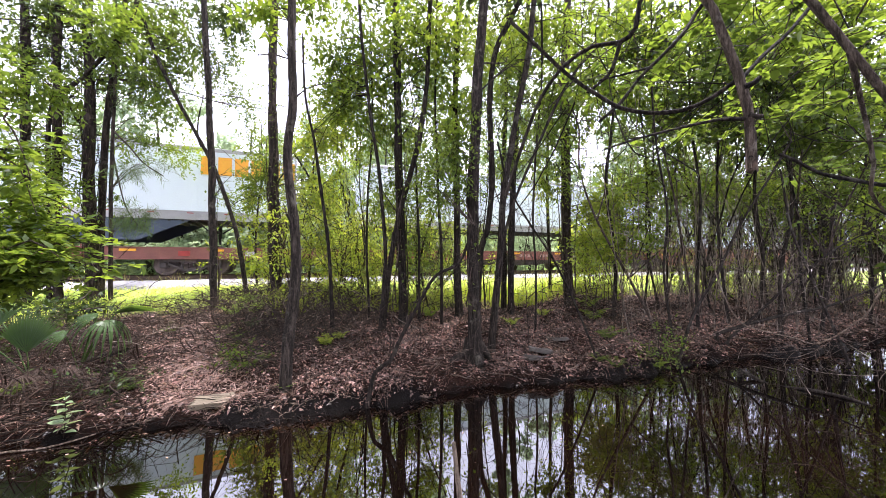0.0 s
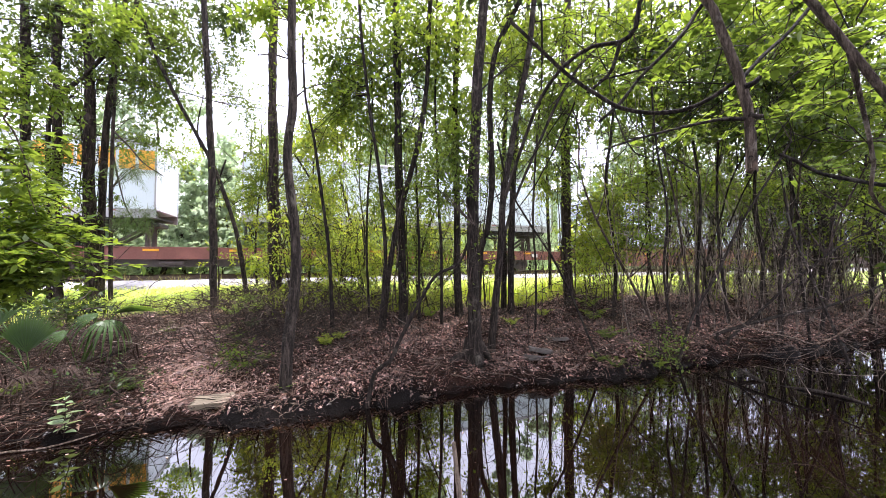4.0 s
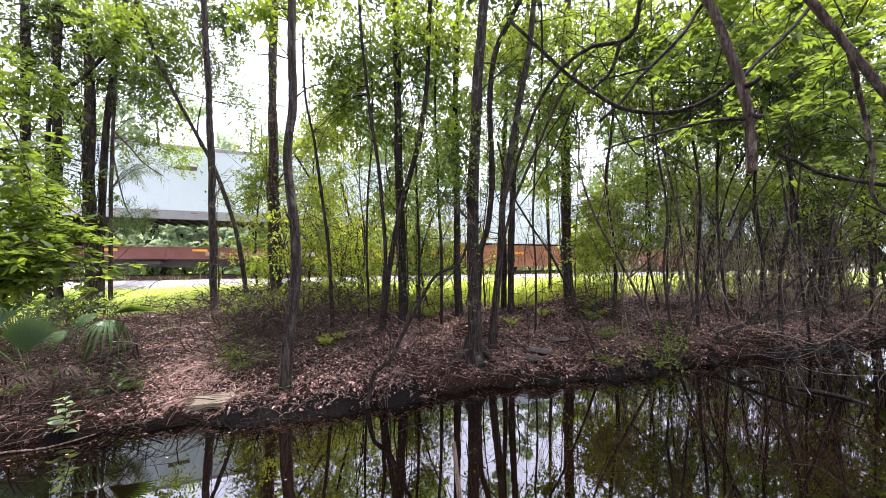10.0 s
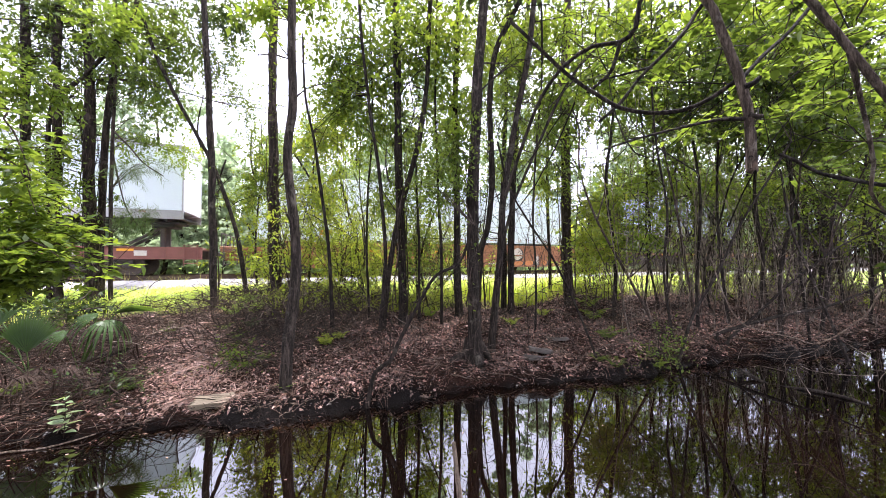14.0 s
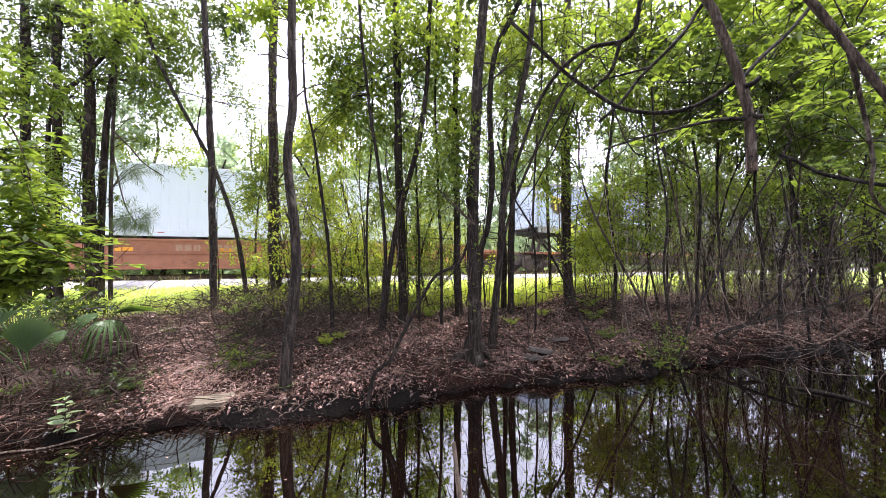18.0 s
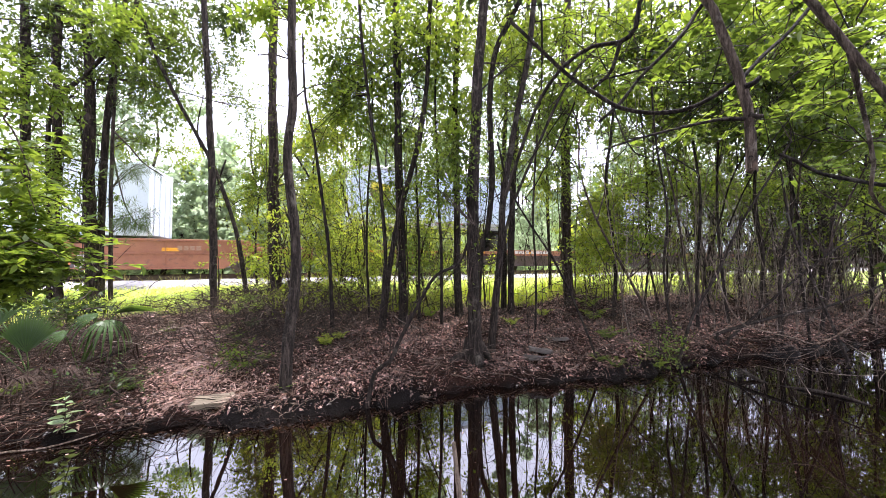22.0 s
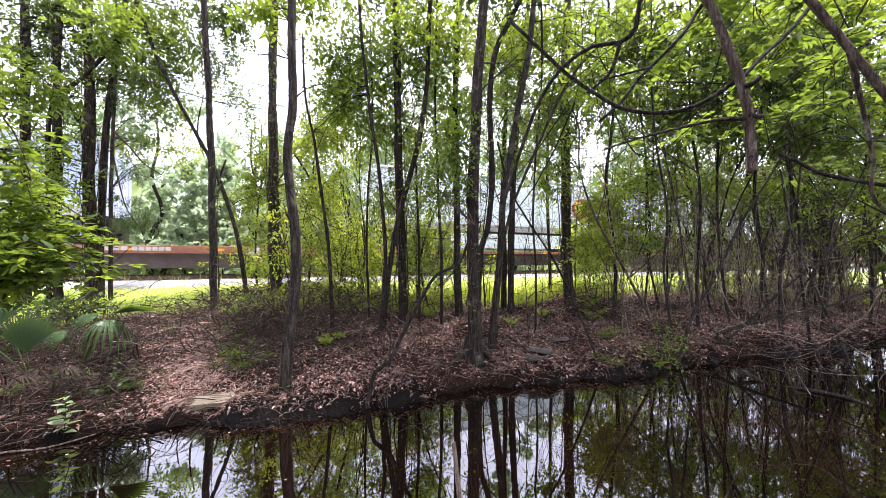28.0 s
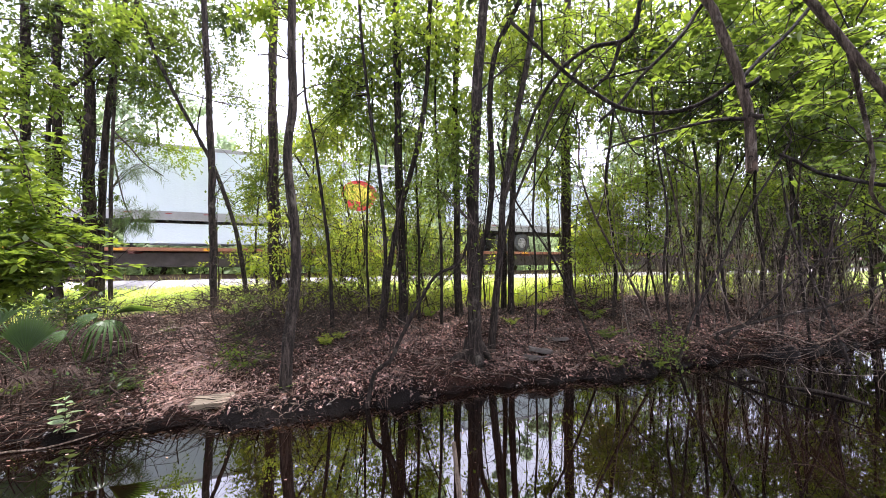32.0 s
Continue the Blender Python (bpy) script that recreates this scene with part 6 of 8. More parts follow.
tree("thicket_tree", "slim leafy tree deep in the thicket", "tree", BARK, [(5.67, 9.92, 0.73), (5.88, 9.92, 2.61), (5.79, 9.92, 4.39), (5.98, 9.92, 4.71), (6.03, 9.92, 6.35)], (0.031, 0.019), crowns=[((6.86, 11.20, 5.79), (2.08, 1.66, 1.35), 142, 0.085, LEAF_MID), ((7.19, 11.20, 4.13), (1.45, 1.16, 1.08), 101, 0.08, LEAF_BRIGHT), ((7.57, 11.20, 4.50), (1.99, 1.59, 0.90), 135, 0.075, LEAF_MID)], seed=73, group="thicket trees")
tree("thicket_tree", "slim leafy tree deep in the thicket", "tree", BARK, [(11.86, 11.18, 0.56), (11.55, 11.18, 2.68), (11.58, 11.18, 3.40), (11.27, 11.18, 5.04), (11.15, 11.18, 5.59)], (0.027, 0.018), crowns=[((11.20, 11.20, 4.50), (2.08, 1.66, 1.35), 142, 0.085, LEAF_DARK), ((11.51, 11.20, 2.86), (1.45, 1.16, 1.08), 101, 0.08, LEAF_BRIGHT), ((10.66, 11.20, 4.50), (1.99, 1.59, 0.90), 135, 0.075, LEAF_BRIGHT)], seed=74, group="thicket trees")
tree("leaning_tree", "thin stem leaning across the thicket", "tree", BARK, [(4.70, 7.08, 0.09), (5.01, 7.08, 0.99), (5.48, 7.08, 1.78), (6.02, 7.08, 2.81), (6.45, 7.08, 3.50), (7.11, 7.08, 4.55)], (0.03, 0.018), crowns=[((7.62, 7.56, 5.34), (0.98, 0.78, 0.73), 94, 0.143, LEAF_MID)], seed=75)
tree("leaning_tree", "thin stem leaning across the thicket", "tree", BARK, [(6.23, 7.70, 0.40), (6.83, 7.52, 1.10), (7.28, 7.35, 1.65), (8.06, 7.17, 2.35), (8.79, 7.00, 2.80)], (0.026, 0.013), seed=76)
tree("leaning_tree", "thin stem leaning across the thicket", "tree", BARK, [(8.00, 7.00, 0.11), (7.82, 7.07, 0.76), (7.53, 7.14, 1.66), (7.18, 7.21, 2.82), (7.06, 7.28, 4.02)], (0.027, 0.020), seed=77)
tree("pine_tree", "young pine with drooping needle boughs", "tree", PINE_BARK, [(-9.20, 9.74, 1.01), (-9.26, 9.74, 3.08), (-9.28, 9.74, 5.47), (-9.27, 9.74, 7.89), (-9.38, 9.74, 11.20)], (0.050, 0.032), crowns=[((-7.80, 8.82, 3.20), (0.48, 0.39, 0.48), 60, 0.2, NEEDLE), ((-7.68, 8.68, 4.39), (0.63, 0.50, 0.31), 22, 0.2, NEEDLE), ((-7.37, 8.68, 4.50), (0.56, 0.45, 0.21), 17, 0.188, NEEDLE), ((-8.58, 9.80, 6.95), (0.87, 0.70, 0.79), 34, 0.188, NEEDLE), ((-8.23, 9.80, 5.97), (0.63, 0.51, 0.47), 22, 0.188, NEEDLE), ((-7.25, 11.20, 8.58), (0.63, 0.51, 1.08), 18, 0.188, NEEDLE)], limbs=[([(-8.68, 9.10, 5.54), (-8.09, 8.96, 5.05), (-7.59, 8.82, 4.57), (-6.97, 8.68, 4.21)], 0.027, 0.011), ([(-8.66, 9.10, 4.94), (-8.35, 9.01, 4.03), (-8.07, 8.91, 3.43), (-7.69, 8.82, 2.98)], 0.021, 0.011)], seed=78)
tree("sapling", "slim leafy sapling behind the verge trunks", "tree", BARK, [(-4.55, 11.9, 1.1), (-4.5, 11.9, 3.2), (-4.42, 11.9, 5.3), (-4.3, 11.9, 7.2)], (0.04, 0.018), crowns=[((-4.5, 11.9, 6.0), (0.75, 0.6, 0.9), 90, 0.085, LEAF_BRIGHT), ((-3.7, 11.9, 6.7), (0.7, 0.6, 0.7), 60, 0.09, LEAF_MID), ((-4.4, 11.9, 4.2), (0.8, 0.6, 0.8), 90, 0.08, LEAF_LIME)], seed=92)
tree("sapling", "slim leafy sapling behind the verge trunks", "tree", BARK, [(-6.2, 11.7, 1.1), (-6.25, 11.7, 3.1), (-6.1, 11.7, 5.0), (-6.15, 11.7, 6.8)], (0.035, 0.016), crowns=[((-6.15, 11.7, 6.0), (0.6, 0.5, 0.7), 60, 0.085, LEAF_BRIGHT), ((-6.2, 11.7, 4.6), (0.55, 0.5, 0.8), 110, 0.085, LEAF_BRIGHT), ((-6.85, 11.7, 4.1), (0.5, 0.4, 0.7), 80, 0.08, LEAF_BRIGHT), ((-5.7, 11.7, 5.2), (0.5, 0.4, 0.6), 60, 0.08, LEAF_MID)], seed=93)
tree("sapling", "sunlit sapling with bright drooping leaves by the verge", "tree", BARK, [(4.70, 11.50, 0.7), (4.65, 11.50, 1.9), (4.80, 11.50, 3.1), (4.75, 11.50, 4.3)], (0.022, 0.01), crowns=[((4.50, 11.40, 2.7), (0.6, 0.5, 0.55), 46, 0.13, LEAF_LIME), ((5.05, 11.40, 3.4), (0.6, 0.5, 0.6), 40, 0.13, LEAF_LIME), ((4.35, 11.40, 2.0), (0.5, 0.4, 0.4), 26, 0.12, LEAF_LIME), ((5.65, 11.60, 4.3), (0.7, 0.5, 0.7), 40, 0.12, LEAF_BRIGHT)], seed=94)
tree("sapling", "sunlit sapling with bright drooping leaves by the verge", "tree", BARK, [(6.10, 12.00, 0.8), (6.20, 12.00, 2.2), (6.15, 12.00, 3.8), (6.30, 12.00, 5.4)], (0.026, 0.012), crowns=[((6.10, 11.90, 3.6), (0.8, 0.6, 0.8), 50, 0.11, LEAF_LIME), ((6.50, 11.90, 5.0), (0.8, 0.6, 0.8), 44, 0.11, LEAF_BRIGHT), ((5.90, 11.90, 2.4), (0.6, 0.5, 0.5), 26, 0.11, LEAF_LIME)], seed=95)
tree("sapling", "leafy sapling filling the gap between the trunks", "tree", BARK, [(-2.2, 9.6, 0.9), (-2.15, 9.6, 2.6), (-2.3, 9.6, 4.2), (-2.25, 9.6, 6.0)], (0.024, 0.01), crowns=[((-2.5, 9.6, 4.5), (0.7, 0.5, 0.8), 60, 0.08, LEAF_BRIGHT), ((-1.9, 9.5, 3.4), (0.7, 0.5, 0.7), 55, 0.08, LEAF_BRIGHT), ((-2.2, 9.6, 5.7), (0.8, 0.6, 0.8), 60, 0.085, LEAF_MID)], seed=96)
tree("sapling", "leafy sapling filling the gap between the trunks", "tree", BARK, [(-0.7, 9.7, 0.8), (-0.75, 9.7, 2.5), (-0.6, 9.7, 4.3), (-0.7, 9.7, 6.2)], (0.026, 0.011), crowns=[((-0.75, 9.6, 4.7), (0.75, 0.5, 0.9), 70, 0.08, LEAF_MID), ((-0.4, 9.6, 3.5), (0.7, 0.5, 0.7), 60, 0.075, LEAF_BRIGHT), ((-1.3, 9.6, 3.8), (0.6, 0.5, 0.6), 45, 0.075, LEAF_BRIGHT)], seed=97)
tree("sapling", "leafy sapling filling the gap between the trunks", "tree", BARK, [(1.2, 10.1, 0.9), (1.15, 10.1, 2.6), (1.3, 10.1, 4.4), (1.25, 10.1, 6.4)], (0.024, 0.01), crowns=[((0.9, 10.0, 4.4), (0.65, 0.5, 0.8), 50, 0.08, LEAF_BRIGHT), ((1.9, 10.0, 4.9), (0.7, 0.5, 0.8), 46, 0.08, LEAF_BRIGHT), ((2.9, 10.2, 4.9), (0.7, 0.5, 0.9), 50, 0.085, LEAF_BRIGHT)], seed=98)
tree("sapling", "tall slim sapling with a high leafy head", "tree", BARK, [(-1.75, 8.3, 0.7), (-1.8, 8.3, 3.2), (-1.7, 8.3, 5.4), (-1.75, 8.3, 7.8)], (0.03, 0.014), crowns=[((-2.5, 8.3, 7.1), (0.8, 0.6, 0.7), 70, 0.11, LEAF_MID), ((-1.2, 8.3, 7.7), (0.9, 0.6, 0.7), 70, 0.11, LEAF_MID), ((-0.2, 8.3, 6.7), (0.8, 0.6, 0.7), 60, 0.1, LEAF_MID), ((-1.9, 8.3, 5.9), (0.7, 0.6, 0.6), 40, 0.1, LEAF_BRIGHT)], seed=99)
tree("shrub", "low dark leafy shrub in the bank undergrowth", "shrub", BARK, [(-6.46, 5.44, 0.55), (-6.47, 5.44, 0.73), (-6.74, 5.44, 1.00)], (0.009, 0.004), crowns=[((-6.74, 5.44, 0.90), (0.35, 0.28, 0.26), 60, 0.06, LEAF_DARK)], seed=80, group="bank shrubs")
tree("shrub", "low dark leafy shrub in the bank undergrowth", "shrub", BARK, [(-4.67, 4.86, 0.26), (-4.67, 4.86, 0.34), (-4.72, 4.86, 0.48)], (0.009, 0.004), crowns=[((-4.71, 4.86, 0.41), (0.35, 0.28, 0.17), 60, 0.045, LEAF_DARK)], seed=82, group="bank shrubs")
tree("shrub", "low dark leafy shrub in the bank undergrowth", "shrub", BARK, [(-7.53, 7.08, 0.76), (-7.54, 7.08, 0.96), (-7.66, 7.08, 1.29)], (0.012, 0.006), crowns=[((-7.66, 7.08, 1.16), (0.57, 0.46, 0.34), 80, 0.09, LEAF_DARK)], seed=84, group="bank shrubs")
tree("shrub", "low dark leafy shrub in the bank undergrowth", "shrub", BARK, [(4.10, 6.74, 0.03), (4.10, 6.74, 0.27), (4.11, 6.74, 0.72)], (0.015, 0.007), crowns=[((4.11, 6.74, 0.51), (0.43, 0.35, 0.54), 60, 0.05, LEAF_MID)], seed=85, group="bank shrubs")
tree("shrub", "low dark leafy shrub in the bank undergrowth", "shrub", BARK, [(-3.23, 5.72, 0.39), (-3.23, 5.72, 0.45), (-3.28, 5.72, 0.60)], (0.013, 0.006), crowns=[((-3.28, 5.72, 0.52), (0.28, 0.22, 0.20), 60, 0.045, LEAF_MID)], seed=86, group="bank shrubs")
# added out of view: its crown stands up-sun to cast shade below
tree("hardwood_tree", "unseen tall hardwood added so its high crown shades the bank", "tree", BARK, [(-7.9, 4.9, 0.25), (-7.6, 5.0, 4.0), (-6.2, 5.2, 8.0), (-4.4, 5.3, 11.2)], (0.12, 0.05), crowns=[((-2.2, 5.0, 10.6), (2.0, 1.8, 0.9), 44, 0.2, LEAF_MID), ((-4.8, 5.6, 11.2), (2.2, 1.9, 1.0), 48, 0.2, LEAF_MID), ((-3.6, 3.6, 10.4), (1.6, 1.2, 0.8), 70, 0.2, LEAF_MID)], seed=55)


# ---- thicket, shrubs and the woods beyond the track ----
def sapling_kind(seed, height, mat, twigs, size, low=0.5, stem=1.0, boughs=5):
    rng = np.random.default_rng(seed)
    lean = rng.normal(0, 0.2, 2)
    pts, q = [], np.zeros(3)
    for k in range(7):
        pts.append(q.copy())
        q = q + np.array([lean[0] + rng.normal(0, 0.15), lean[1] + rng.normal(0, 0.15), 1.0]) * height / 6
    crowns = []
    for k in range(4):
        h = low + (1 - low) * (k + 0.5) / 4
        c = pts[min(6, int(h * 6))] + rng.normal(0, 0.35, 3)
        crowns.append((c, (0.95, 0.95, 0.7), twigs, size, mat))
    limbs = []
    for k in range(boughs):
        a = pts[1 + k % 4]
        t = a + np.array([rng.normal(0, 0.6), rng.normal(0, 0.6), rng.uniform(0.8, 2.2)])
        limbs.append(([a, (a + t) / 2 + rng.normal(0, 0.1, 3), t], 0.016 * stem, 0.005 * stem))
    return tree("thicket_sapling", "thin crooked understory sapling, bare below and leafy above", "sapling", TWIG if seed % 2 else BARK, pts, ((0.016 + 0.006 * (seed % 5)) * stem, 0.01 * stem), crowns, limbs, seed, 0.3, "thicket saplings", 7, 0.1, None, boughs)


def scatter(kinds, spots, rng, tilt=0.07):
    first = set()
    for k, (x, y) in enumerate(spots):
        src = kinds[k % len(kinds)]
        m = Matrix.Translation((x, y, float(ground_z(x, y)) - 0.02)) @ Euler((rng.normal(0, tilt), rng.normal(0, tilt), rng.random() * 6.28)).to_matrix().to_4x4()
        if src not in first:
            first.add(src)
            src.matrix_basis = m
        else:
            copy_thing(src, m)


rng = np.random.default_rng(21)
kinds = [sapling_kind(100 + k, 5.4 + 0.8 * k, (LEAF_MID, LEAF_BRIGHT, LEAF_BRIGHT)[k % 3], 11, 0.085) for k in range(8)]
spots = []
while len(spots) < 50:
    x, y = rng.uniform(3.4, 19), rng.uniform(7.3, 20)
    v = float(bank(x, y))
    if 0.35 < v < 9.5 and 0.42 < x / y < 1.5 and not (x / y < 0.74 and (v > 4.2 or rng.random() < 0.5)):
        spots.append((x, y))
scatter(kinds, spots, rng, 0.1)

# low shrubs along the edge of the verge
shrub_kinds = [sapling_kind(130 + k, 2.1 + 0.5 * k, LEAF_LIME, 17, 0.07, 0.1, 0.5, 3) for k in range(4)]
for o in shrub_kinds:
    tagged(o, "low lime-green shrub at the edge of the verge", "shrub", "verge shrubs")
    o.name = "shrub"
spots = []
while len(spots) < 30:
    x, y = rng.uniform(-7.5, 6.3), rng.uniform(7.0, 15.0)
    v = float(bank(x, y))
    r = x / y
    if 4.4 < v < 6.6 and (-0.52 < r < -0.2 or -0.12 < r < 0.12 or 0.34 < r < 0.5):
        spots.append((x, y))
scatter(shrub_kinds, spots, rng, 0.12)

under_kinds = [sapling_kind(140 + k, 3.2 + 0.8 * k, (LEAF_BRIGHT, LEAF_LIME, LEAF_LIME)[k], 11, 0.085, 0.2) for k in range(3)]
for o in under_kinds:
    tagged(o, "leafy understory shrub in the shaded thicket", "shrub", "thicket shrubs")
    o.name = "shrub"
spots = []
while len(spots) < 24:
    x, y = rng.uniform(5, 17), rng.uniform(7.5, 16)
    if 1.0 < float(bank(x, y)) < 6.5 and 0.6 < x / y < 1.35:
        spots.append((x, y))
scatter(under_kinds, spots, rng, 0.1)


def woods_kind(seed, height, crown, n, size, mat, low=0.1):
    rng = np.random.default_rng(seed)
    pts = [np.array([rng.normal(0, 0.1) * k, rng.normal(0, 0.1) * k, height * k / 5]) for k in range(6)]
    crowns = []
    for k in range(7):
        h = height * (low + (0.98 - low) * k / 6)
        c = np.array([rng.normal(0, crown * 0.4), rng.normal(0, crown * 0.4), h])
        crowns.append((c, (crown * (1.05 - 0.09 * k), crown * (1.05 - 0.09 * k), height * (1 - low) * 0.14), n, size, mat))
    return tree("woodland_tree", "leafy woodland tree standing beyond the track", "tree", BARK, pts, (0.14, 0.04), crowns, (), seed, 0.3, "woods beyond the track", 7, 0.1, None, 0)


# haze over these woods comes from their paled leaf colour
far_kinds = [woods_kind(200, 6.5, 2.2, 42, 0.27, LEAF_HAZED), woods_kind(201, 9.0, 2.4, 48, 0.3, LEAF_HAZED), woods_kind(202, 4.0, 2.0, 42, 0.23, LEAF_HAZED), woods_kind(203, 13.0, 2.0, 36, 0.28, LEAF_HAZED, 0.45), woods_kind(204, 3.0, 1.8, 42, 0.2, LEAF_HAZED)]
far_spots = []
for k in range(80):
    u = -36 + 1.44 * k + rng.normal(0, 0.5)
    w = (5.2, 9.0, 7.0, 14.0, 4.6)[k % 5] + rng.normal(0, 0.7)
    q = TRACK @ Vector((u, w, 0))
    far_spots.append((q.x, q.y))
scatter(far_kinds, far_spots, rng)
for k in range(16):
    q = TRACK @ Vector((-6 + 1.1 * k + rng.normal(0, 0.4), 5.5 + 1.7 * (k % 3), 0))
    copy_thing(far_kinds[(0, 2, 0, 1)[k % 4]], Matrix.Translation((q.x, q.y, float(ground_z(q.x, q.y)) - 0.02)) @ Matrix.Rotation(rng.random() * 6.28, 4, "Z"))
tall_kinds = [woods_kind(206, 16.0, 3.4, 70, 0.4, LEAF_HAZED, 0.25), woods_kind(207, 20.0, 3.6, 70, 0.42, LEAF_HAZED, 0.3)]
scatter(tall_kinds, [tuple((TRACK @ Vector((9 + 5.2 * k + rng.normal(0, 1), 12 + 4 * (k % 3), 0)))[:2]) for k in range(14)], rng, 0.04)

# taller woods that close the thicket behind
east_kinds = [woods_kind(212, 11.0, 2.4, 34, 0.2, LEAF_MID, 0.5), woods_kind(213, 13.0, 2.6, 34, 0.2, LEAF_MID, 0.5)]
for o in east_kinds:
    tagged(o, "tall leafy tree standing behind the thicket", "tree", "woods behind the thicket")
scatter(east_kinds, [(10.2, 13.4), (13.4, 12.4), (12.0, 16.0), (15.6, 14.2), (16.4, 18.0), (19.0, 15.6), (21.0, 19.0)], rng, 0.04)

# backdrop far beyond the track: edge of the woods, haze painted pale green
HAZE = leaf("haze_painted_foliage", [(0.22, 0.29, 0.19), (0.26, 0.33, 0.22)], 0.9, 0.3)
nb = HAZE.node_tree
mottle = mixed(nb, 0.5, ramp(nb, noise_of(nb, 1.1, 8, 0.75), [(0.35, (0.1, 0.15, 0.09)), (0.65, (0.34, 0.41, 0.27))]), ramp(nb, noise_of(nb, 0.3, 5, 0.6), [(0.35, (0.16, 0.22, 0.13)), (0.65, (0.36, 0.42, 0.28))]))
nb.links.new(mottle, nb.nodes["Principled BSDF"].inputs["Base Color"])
bu = np.arange(-110, 220, 0.8)
bh = np.linspace(0, 1, 30)
rngf = np.random.default_rng(12)
top = 9.5 + 1.8 * np.sin(bu * 0.31) + 1.4 * np.sin(bu * 0.83 + 1) + rngf.normal(0, 0.5, len(bu))
BU, BH = np.meshgrid(bu, bh, indexing="ij")
BZ = BH * top[:, None] - 0.8
BW = 30 + 7 * BH + 1.3 * np.sin(BU * 0.9 + 5 * BH) * np.sin(BZ * 1.1) + rngf.normal(0, 0.55, BU.shape)
bi = (np.arange(len(bu) - 1)[:, None] * 30 + np.arange(29)[None, :]).ravel()
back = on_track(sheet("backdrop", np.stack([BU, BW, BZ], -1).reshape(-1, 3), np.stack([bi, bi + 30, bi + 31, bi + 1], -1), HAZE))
tagged(back, "backdrop of distant woods, its haze painted as pale green", "distant woods", kind="structure")

# near bank trees added round and behind the viewer, mostly unseen, blocking light
near_kinds = [woods_kind(210, 9.5, 3.0, 42, 0.34, LEAF_MID, 0.3), woods_kind(211, 8.0, 2.8, 42, 0.32, LEAF_DARK, 0.2)]
for o in near_kinds:
    tagged(o, "leafy tree added round the viewer to block light", "tree", "near bank wood")
scatter(near_kinds, [(-6.5, -2.6), (-2.4, -4.8), (-9.5, -4.0), (-6.0, -8.5), (1.5, -8.5), (7.5, -6.5), (-12, -3.5), (-8.2, 1.6), (16.5, 9.6), (20.5, 12.6), (24.0, 16.5), (14.0, 7.6)], rng, 0.04)


# ---- ground cover ----
def on_ground(n, rng, x0, x1, y0, y1, keep):
    x, y = rng.uniform(x0, x1, n), rng.uniform(y0, y1, n)
    ok = keep(x, y, bank(x, y), rng.random(n))
    x, y = x[ok], y[ok]
    return np.stack([x, y, ground_z(x, y)], -1)


def flat_ways(rng, n, lift=0.35):
    a = rng.uniform(0, 2 * np.pi, n)
    return np.stack([np.cos(a), np.sin(a), rng.normal(0, lift, n)], -1)


rng = np.random.default_rng(31)
p = on_ground(520000, rng, -10, 18, 3.0, 19, lambda x, y, v, r: (v > 0.06 + 0.06 * np.sin(5.3 * x) * np.sin(3.1 * x + 1)) & (v < 9.0) & (r < np.clip(1.15 - v * 0.11, 0.15, 1) * np.clip(12 / (y + 1), 0.3, 1) * (0.5 + 0.5 * np.sin(1.9 * x + 0.8 * y) * np.sin(2.3 * y - x)) * np.where(x / y < -0.85, 0.2, 1)) & ((v < 5.2) | (x / y > 0.7)))
p[:, 2] += 0.008 + rng.random(len(p)) * 0.02
sz = 0.03 + 0.06 * rng.random(len(p)) ** 2
tagged(sheet("leaf_litter", *petals(p, flat_ways(rng, len(p)), np.array([0, 0, 1.0]) + rng.normal(0, 0.5, (len(p), 3)), sz, sz * 0.55, 0.35, 0.3), DRY_LEAF), "brown fallen leaves covering the forest floor", "leaf litter", kind="stuff")
p = on_ground(210000, rng, -10, 17, 3.0, 17, lambda x, y, v, r: (v > 0.05) & (v < 7.0) & (r < np.clip(8 / (y + 1), 0.3, 1)) & ((v < 5.2) | (x / y > 0.7)))
p[:, 2] += 0.012
STRAW = leaf("pine_straw", [(0.09, 0.05, 0.036), (0.2, 0.12, 0.09), (0.32, 0.22, 0.18)], 0.7, 0.1)
tagged(sheet("pine_straw", *petals(p, flat_ways(rng, len(p), 0.3), np.array([0, 0, 1.0]) + rng.normal(0, 0.4, (len(p), 3)), 0.16 + 0.12 * rng.random(len(p)), 0.005, 0.2, 0.2), STRAW), "fallen pine straw on the bank", "pine straw", kind="stuff")


p = on_ground(60000, rng, -6.5, -2.4, 4.2, 9.0, lambda x, y, v, r: (v > 0.15) & (r < 0.9 * np.exp(-((x + 3.75 + 0.3 * (y - 5.6)) / 0.55) ** 2)))
p[:, 2] += 0.016
# trodden straw, its own pink paled further so the path looks lit
PATH_STRAW = leaf("trodden_straw", [(0.12, 0.06, 0.045), (0.3, 0.18, 0.14), (0.5, 0.36, 0.31)], 0.6, 0.1)
tagged(sheet("path_straw", *petals(p, flat_ways(rng, len(p), 0.2), np.array([0, 0, 1.0]) + rng.normal(0, 0.4, (len(p), 3)), 0.05 + 0.14 * rng.random(len(p)), 0.012, 0.2, 0.2), PATH_STRAW), "pale pinkish straw and leaf scraps trodden on the path", "pine straw", kind="stuff")


